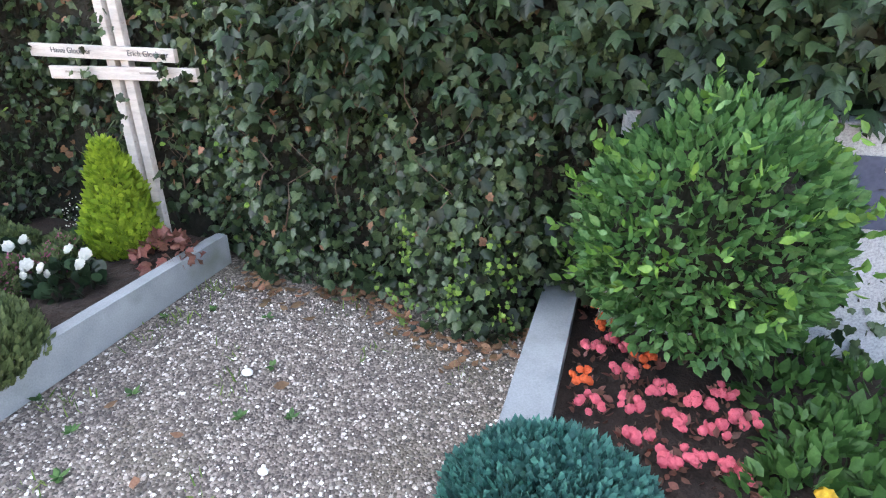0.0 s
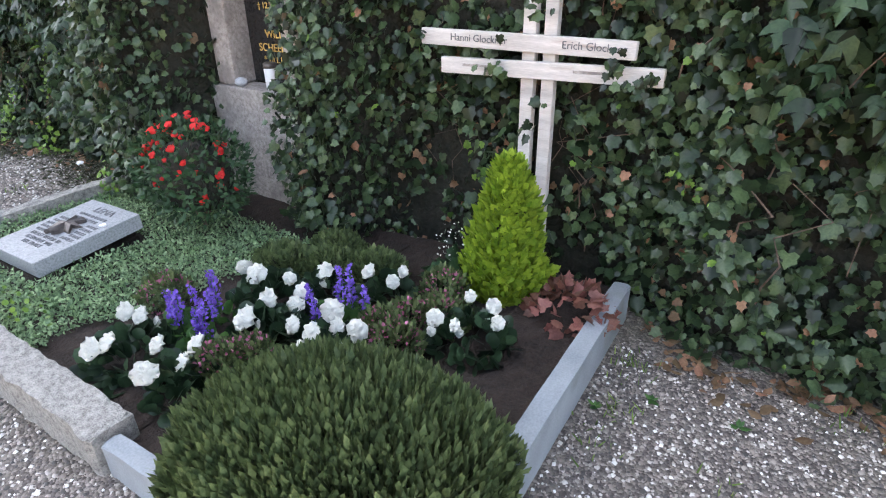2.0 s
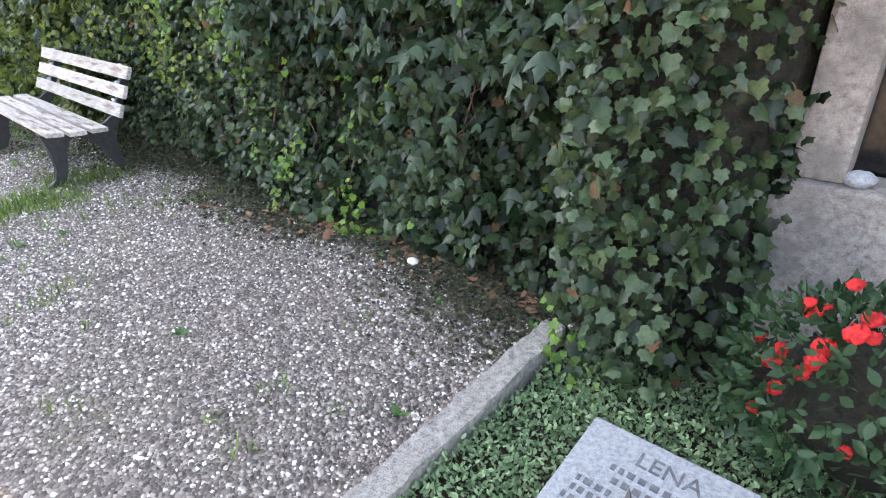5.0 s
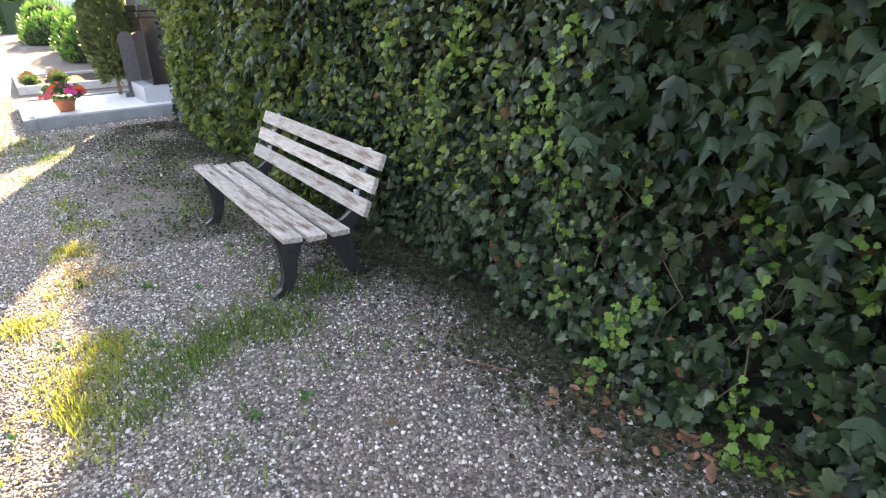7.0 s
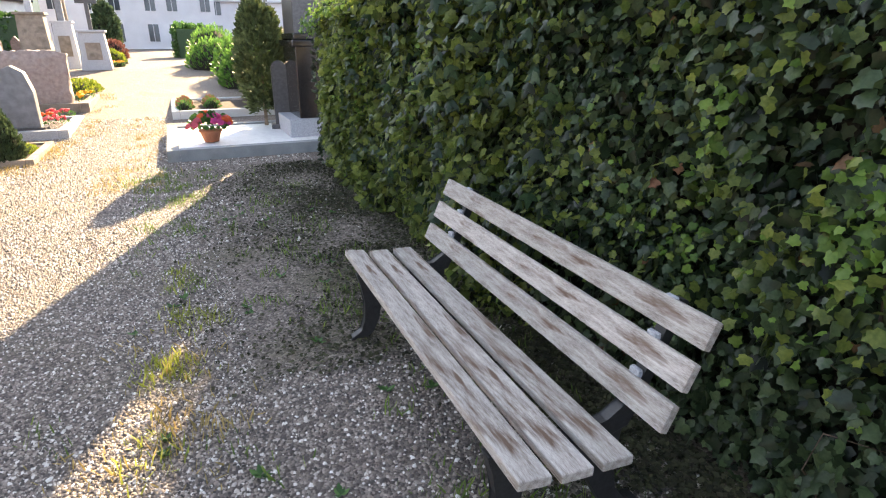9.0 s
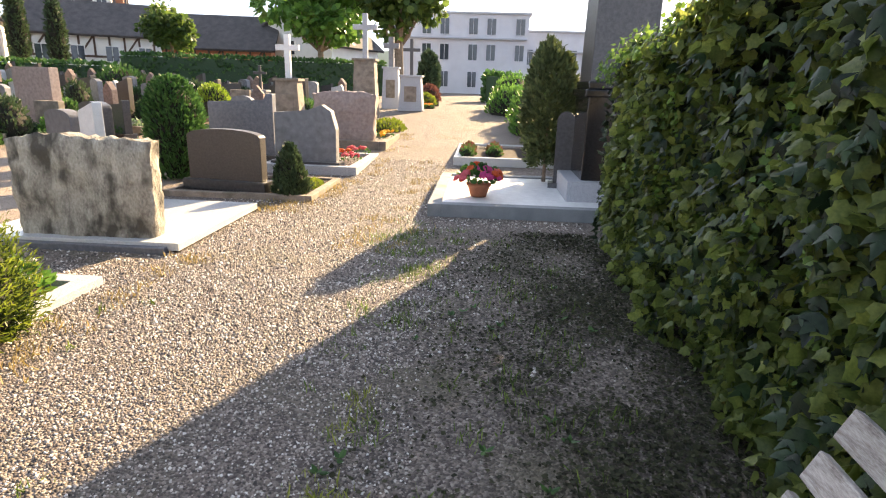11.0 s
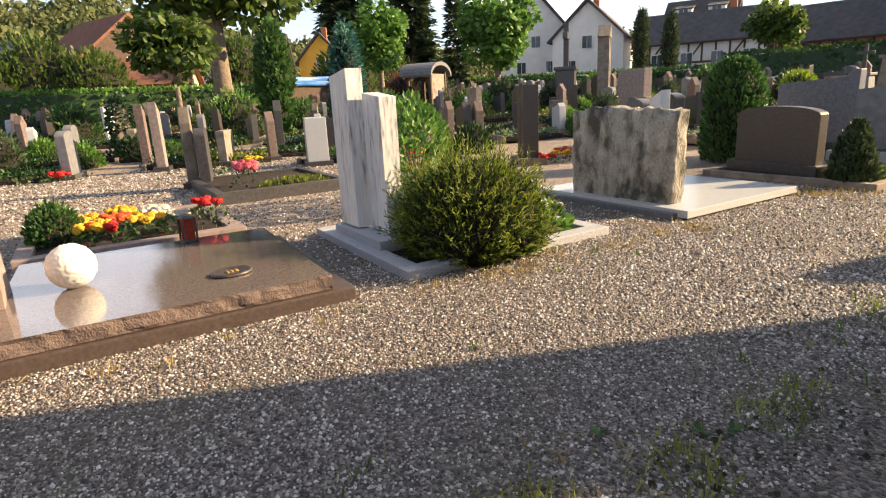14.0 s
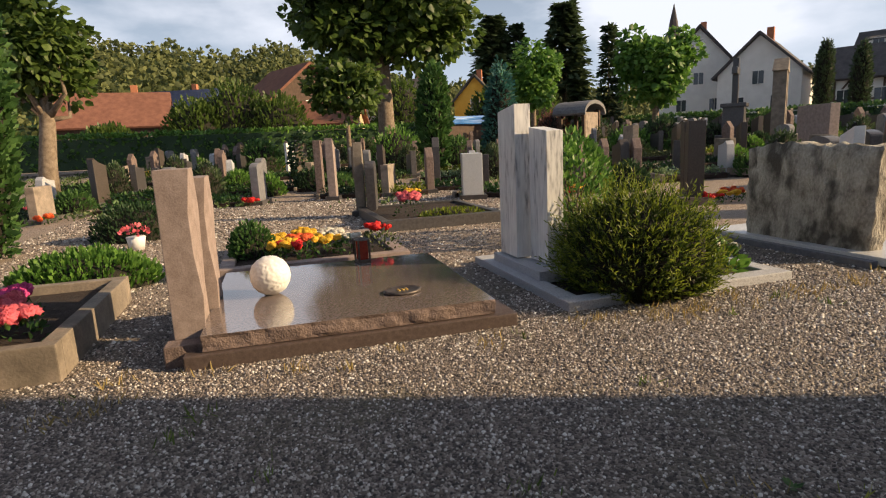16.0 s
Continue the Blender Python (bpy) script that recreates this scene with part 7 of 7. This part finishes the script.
tree("avenue_tree", -52.0, -10.6, 3.0, 0.25, 6.9, 4.0, 2.9, 3600, "broad leafy avenue tree beside the hedge", "green_bright", size=0.5)
tree("avenue_tree", -48.0, -4.2, 3.2, 0.3, 7.0, 3.0, 2.8, 3200, "leafy avenue tree with stout trunk", "tree_leaf", size=0.45)
tree("small_round_tree", -48.2, -19.8, 2.6, 0.12, 4.7, 1.9, 1.8, 2200, "small tree with round crown", "tree_leaf", size=0.3)


def conifer(name, x, y, h, r, n, label, m="conifer", size=0.5, z0=None):
    z = g0(x, y)
    e = thing(name, pose(x, y, z), label, "conifer")
    bm = bmesh.new()
    tube(bm, [(0, 0, 0), (0, 0, h * 0.5), (0, 0, h * 0.97)], [r * 0.09, r * 0.06, 0.02], 8)
    part("trunk", bm, M["bark"], e)
    u = RNG.uniform(0.08, 1, n)
    tier = np.floor(u * 13) / 13
    a = RNG.uniform(0, 6.283, n)
    rr = r * (1 - u) ** 0.8 * RNG.uniform(0.35, 1.0, n) * (0.8 + 0.3 * np.sin(a * 5 + tier * 40))
    p = np.stack([np.cos(a) * rr, np.sin(a) * rr, (tier * 0.35 + u * 0.65) * h - rr * 0.18], -1)
    t = np.stack([np.cos(a), np.sin(a), np.full(n, -0.15)], -1) + rnd(n, 0.25)
    v, f = leaves(SPRAY, p, t, np.tile([[0, 0, 1.0]], (n, 1)) + rnd(n, 0.4), size * RNG.uniform(0.6, 1.3, n))
    link("foliage", mesh_np("foliage", v, f, M[m]), e)
    return e


conifer("pine_tree", -37.5, -67.0, 15.0, 4.2, 2600, "tall dark pine behind the houses", size=1.5)
conifer("pine_tree", -45.5, -63.5, 16.0, 4.5, 3000, "tall dark broad pine tree", size=1.5)
conifer("spruce_tree", -48.5, -58.5, 12.5, 1.6, 1600, "slender pointed spruce behind the houses", size=0.9)
conifer("spruce_tree", -40.2, -66.0, 14.0, 2.4, 1800, "pointed dark spruce behind the houses", size=1.0)
for x, y, h, r in ((-14.4, -17.1, 3.6, 0.5), (-48.0, -30.5, 6.0, 0.6), (-49.0, -28.5, 5.6, 0.6), (-40.5, -1.5, 2.6, 0.5)):
    e = thing("cypress", pose(x, y, g0(x, y)), "slender dark green columnar cypress", "conifer")
    crown("foliage", SPRAY, M["conifer"] if x < -40 else M["green"], e, 1800, (r, r, h / 2), 0.25, -0.98, (0, 0, h / 2), up=1.0)
    core(e, (r * 0.8, r * 0.8, h / 2 * 0.92), (0, 0, h / 2), M["gap_shade"])


# ---- hedges ----
def hedge(name, x0, y0, x1, y1, w, h, n, label, m="green"):
    L = math.hypot(x1 - x0, y1 - y0)
    z = g0((x0 + x1) / 2, (y0 + y1) / 2)
    e = thing(name, pose(x0, y0, z, 0, 0, math.degrees(math.atan2(y1 - y0, x1 - x0))), label, "hedge")
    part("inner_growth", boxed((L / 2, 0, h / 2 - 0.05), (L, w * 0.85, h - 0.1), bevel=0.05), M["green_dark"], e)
    k = RNG.uniform(0, 1, n)
    p = np.stack([RNG.uniform(0, L, n), np.where(k < 0.45, RNG.uniform(-w / 2, w / 2, n), np.where(k < 0.72, w / 2, -w / 2)), np.where(k < 0.45, h, RNG.uniform(0, h, n))], -1) + rnd(n, 0.05)
    d = np.stack([np.zeros(n), np.where(k < 0.45, 0, np.sign(p[:, 1])), np.where(k < 0.45, 1.0, 0.3)], -1)
    v, f = leaves(OVAL_WIDE, p, d + rnd(n, 0.6), d + rnd(n, 0.5), RNG.uniform(0.14, 0.28, n))
    link("foliage", mesh_np("foliage", v, f, M[m]), e)


hedge("boundary_hedge", 16.0, -33.5, -24.0, -36.2, 1.2, 1.75, 5200, "long clipped green boundary hedge", "green_bright")
hedge("boundary_hedge", -46.0, -22.0, -50.5, -5.5, 1.2, 2.2, 2600, "long clipped dark green hedge", "green")
hedge("path_hedge", -43.0, 2.2, -46.5, 2.4, 1.4, 1.6, 700, "clipped green hedge at the path's end", "green")
hedge("boundary_hedge", -33.0, -33.0, -46.0, -22.5, 1.2, 1.1, 2400, "clipped hedge before the houses", "green")
for x, y, r, h in ((-4.2, -45.5, 2.6, 4.2), (-7.0, -46.5, 3.2, 5.6), (-10.2, -45.0, 2.6, 4.4), (1.5, -44.0, 2.2, 2.6), (8.5, -42.0, 2.6, 3.4), (14.0, -40.0, 3.0, 4.2), (-29, -46, 3.0, 4.5), (-33, -48, 3.2, 5.0), (-20.5, -47, 2.6, 5.5)):
    mound("garden_bush", x, y, g0(x, y) + 0.3, r, r * 0.9, h, 1500, "tree_leaf", "large leafy garden bush behind the hedge", 0.42)


# ---- houses ----
def window(parent, x, y, z, w, h, rz=0, m="render_white"):
    wn = part("window", boxed((0, 0, 0), (w + 0.16, 0.10, h + 0.16), bevel=0.01), M[m], parent)
    wn.matrix_basis = pose(x, y, z, 0, 0, rz)
    for k in (-1, 1):
        part("pane", boxed((k * w * 0.26, -0.055, 0), (w * 0.46, 0.03, h)), M["glass"], wn)
    return wn


def house(x, y, L, W, eave, ridge, rz, wall, roof, label, timber=False, rows=((2.0, 4),), gable_wall=None, chimney=True, dormers=0):
    """Walls under a gabled roof whose ridge runs along local x; the front is local -y."""
    z = g0(x, y) if abs(x) < 60 else 0.8
    e = thing("house", pose(x, y, z, 0, 0, rz), label, "house")
    bm = bmesh.new()
    box(bm, (0, 0, eave / 2), (L, W, eave))
    part("wall", bm, M[wall], e)
    for k in (-1, 1):
        g = part("gable", prism([(-W / 2, eave), (W / 2, eave), (0, ridge - 0.12)], 0.3), M[gable_wall or wall], e)
        g.matrix_basis = pose(k * (L / 2 - 0.15), 0, 0, 0, 0, 90)
    sl = math.hypot(W / 2 + 0.5, ridge - eave)
    ang = math.degrees(math.atan2(ridge - eave, W / 2))
    for k in (-1, 1):
        r = part("roof", boxed((0, 0, 0), (L + 0.9, (W / 2 + 0.5) / math.cos(radians(ang)), 0.22), bevel=0.03), M[roof], e)
        r.matrix_basis = pose(0, k * (W / 4 + 0.22), (eave + ridge) / 2 - 0.10, -k * ang, 0, 0)
    if chimney:
        part("chimney", boxed((L * 0.2, 0.4, ridge + 0.2), (0.6, 0.6, 1.3), bevel=0.03), M["terracotta"], e)
    for hz, n in rows:
        for i in range(n):
            window(e, -L / 2 + L * (i + 0.5) / n, -W / 2 - 0.04, hz, 0.95, 1.15)
    for k in (-1, 1):
        wn = window(e, k * (L / 2 + 0.04), 0, eave * 0.9 if eave > 3 else 1.8, 0.95, 1.15, k * 90)
        if eave > 4.5:
            window(e, k * (L / 2 + 0.04), 1.6, eave * 0.42, 0.95, 1.15, k * 90)
            window(e, k * (L / 2 + 0.04), -1.6, eave * 0.42, 0.95, 1.15, k * 90)
    # dormers standing out of the front slope
    for i in range(dormers):
        dx = -L / 2 + L * (i + 0.5) / dormers
        dz = eave + (ridge - eave) * 0.42
        part("dormer", boxed((dx, -W * 0.30, dz), (1.5, 1.5, 1.2)), M[wall], e)
        r = part("dormer_roof", boxed((0, 0, 0), (1.8, 2.0, 0.14), bevel=0.02), M[roof], e)
        r.matrix_basis = pose(dx, -W * 0.28, dz + 0.68, 12, 0, 0)
        window(e, dx, -W * 0.30 - 0.78, dz + 0.05, 0.8, 0.8)
    if timber:
        for i in range(n_t := int(L / 1.1)):
            part("timber_post", boxed((-L / 2 + L * (i + 0.5) / n_t, -W / 2 - 0.03, eave * 0.72), (0.16, 0.1, eave * 0.5)), M["timber"], e)
        for hz in (eave * 0.48, eave * 0.97):
            part("timber_beam", boxed((0, -W / 2 - 0.035, hz), (L, 0.12, 0.18)), M["timber"], e)
        for i in range(0, n_t - 1, 3):
            b = part("timber_brace", boxed((0, 0, 0), (0.14, 0.09, eave * 0.55)), M["timber"], e)
            b.matrix_basis = pose(-L / 2 + L * (i + 1) / n_t, -W / 2 - 0.04, eave * 0.72, 0, 35, 0)
    return e


house(4.2, -60.5, 9.0, 8.0, 3.6, 6.6, 185, "timber", "roof_red", "house with brown tiled roof behind the hedge", rows=((1.8, 3),))
house(0.2, -76.0, 9.5, 8.5, 4.8, 8.2, 160, "render_white", "solar", "white house with dark solar panel roof", rows=((2.0, 3),))
house(-12.0, -56.5, 7.0, 8.5, 4.6, 8.0, 115, "timber", "roof_red", "old barn with red tiled roof and dark gable", gable_wall="timber", chimney=False, rows=((2.0, 2),))
house(-14.6, -50.8, 5.6, 5.0, 2.6, 4.4, 160, "render_cream", "roof_red", "low cream outbuilding with tiled roof", chimney=False, rows=())
house(-15.5, -64.0, 7.0, 7.0, 5.5, 9.2, 130, "render_white", "roof_dark", "white rendered house with grey roof", rows=((2.0, 2),))
house(-23.5, -58.0, 8.0, 6.5, 4.2, 6.6, 155, "render_white", "roof_dark", "white half-timbered house behind the trees", True)
house(-34.5, -65.0, 5.0, 5.0, 4.4, 7.2, 60, "render_yellow", "roof_dark", "yellow rendered house with gable roof", rows=((2.0, 2),))
house(-56.0, -52.5, 9.0, 8.0, 5.6, 10.2, 50, "render_white", "roof_dark", "tall white house with steep dark roof and dormers", rows=((2.0, 3), (4.6, 3)), dormers=3)
house(-57.5, -44.5, 10.0, 7.0, 4.8, 8.2, 35, "render_white", "roof_dark", "white rendered house with grey roof", rows=((2.0, 3),))
house(-59.5, -32.5, 10.0, 6.5, 3.7, 6.2, 118, "render_white", "roof_dark", "long white half-timbered house with dark roof", True)
house(-64.5, -36.5, 6.0, 7.0, 6.0, 8.4, 118, "render_white", "roof_dark", "taller house with dark roof and dormer", rows=((2.0, 3),), dormers=2)
house(-64.0, -23.0, 9.5, 7.5, 3.4, 6.2, 100, "terracotta", "roof_dark", "brick half-timbered barn with dark roof", True, chimney=False)
house(-66.5, -15.0, 8.0, 9.0, 4.0, 7.6, 160, "render_white", "roof_dark", "house with white gable and dark roof with skylights", rows=((2.0, 2),))


def apartment(x, y, L, W, h, rz, rows, n, label):
    e = thing("apartment_building", pose(x, y, 0.6, 0, 0, rz), label, "building")
    part("wall", boxed((0, 0, h / 2), (L, W, h)), M["render_grey"], e)
    part("roof", boxed((0, 0, h + 0.12), (L + 0.5, W + 0.5, 0.24), bevel=0.03), M["slab_grey"], e)
    for r in rows:
        for i in range(n):
            window(e, -L / 2 + L * (i + 0.5) / n + (0.4 if i % 2 else -0.2), -W / 2 - 0.04, r, 1.0, 1.7, 0, "render_grey")
    part("balcony_band", boxed((0, -W / 2 - 0.3, h * 0.70), (L * 0.98, 0.6, 0.16), bevel=0.02), M["slab_grey"], e)


apartment(-82.5, -1.8, 16.0, 9.0, 8.7, 90, (1.6, 4.6, 7.4), 6, "pale grey flat-roofed apartment building")
apartment(-86.0, 12.0, 13.0, 9.0, 7.2, 90, (1.6, 4.4), 5, "pale lower flat-roofed apartment building")
e = thing("church_tower", pose(-103.0, -115.0, 0), "dark pointed church tower in the distance", "tower")
part("shaft", boxed((0, 0, 10), (5, 5, 20)), M["sand_stone"], e)
part("spire", lathe([(3.6, 20), (2.6, 22), (1.2, 24), (0.9, 26), (0.05, 30)], 8), M["roof_dark"], e)
e = thing("church_tower", pose(-150.0, 34.0, 0), "slim pointed church spire in the distance", "tower")
part("shaft", boxed((0, 0, 9), (4, 4, 18)), M["sand_stone"], e)
part("spire", lathe([(2.8, 18), (1.2, 23), (0.05, 29)], 8), M["roof_dark"], e)


def make_shelters():
    e = thing("tarpaulin_shed", pose(-20.6, -31.6, g0(-20, -31), 0, 0, 22), "low shed covered by bright blue tarpaulin", "shed")
    part("frame", boxed((0, 0, 0.9), (4.6, 2.0, 1.5)), M["timber"], e)
    bm = boxed((0, 0, 1.72), (5.0, 2.4, 0.5), bevel=0.1)
    rough(bm, 0.06, 2, 3, False)
    part("tarpaulin", bm, M["blue_tarp"], e)
    e = thing("wooden_shelter", pose(-24.0, -23.8, g0(-24, -23.8), 0, 0, 35), "small wooden shelter with curved grey roof", "shelter")
    for a in (-0.9, 0.9):
        for b in (-0.6, 0.6):
            part("post", boxed((a, b, 0.9), (0.16, 0.16, 1.8), bevel=0.01), M["timber"], e)
    o = [(1.3 * math.cos(t), 1.6 + 0.62 * math.sin(t)) for t in np.linspace(0, math.pi, 13)] + [(1.2 * math.cos(t), 1.5 + 0.55 * math.sin(t)) for t in np.linspace(math.pi, 0, 13)]
    part("curved_roof", prism(o, 1.7), M["grey_stone"], e)
    part("back_panel", boxed((0, 0.6, 0.9), (1.7, 0.06, 1.5)), M["sand_stone"], e)


make_shelters()


# ---- wooded hill ----
M["woods"] = leafmat("far_woods_leaf", (0.075, 0.10, 0.035), (0.19, 0.21, 0.075), 0.5, 0.7, 0.4)


def make_hill():
    n = 60000
    a = RNG.uniform(radians(-40), radians(75), n)
    u = RNG.uniform(0, 1, n)

    def crest(t):
        return 44 - 26 / (1 + np.exp(-(t - 0.22) * 9)) + 2.5 * np.sin(t * 17) + 1.5 * np.sin(t * 41)
    d = 150 + 110 * u
    x, y = -9 - np.sin(a) * d, 2 - np.cos(a) * d
    z = crest(a) * u ** 0.8
    p = np.stack([x, y, z + 2.6 * np.sin(a * 90) * np.sin(d * 0.35) + 1.8 * np.sin(a * 210 + d * 0.2)], -1) + rnd(n, 0.9)
    v, f = leaves(OVAL_WIDE, p, rnd(n) + np.array([[0, 0, 0.3]]), np.array([[0, 0.7, 0.6]]) + rnd(n, 0.5), RNG.uniform(0.8, 2.2, n))
    tagged(link("far_woods", mesh_np("far_woods", v, f, M["woods"])), "wooded green hillside in the distance", "woods", kind="stuff")
    aa, uu = np.meshgrid(np.linspace(radians(-60), radians(95), 80), np.linspace(0, 1, 12), indexing="ij")
    dd = 146 + 125 * uu
    V = np.stack([-9 - np.sin(aa) * dd, 2 - np.cos(aa) * dd, crest(aa) * uu ** 0.8 - 1.5], -1)
    i, j = np.meshgrid(np.arange(79), np.arange(11), indexing="ij")
    q = (i * 12 + j).ravel()
    tagged(link("backdrop_hill", mesh_np("backdrop_hill", V.reshape(-1, 3), np.stack([q, q + 12, q + 13, q + 1], -1), M["green_dark"], True)), "green hill behind the village", "hill", kind="structure")


make_hill()
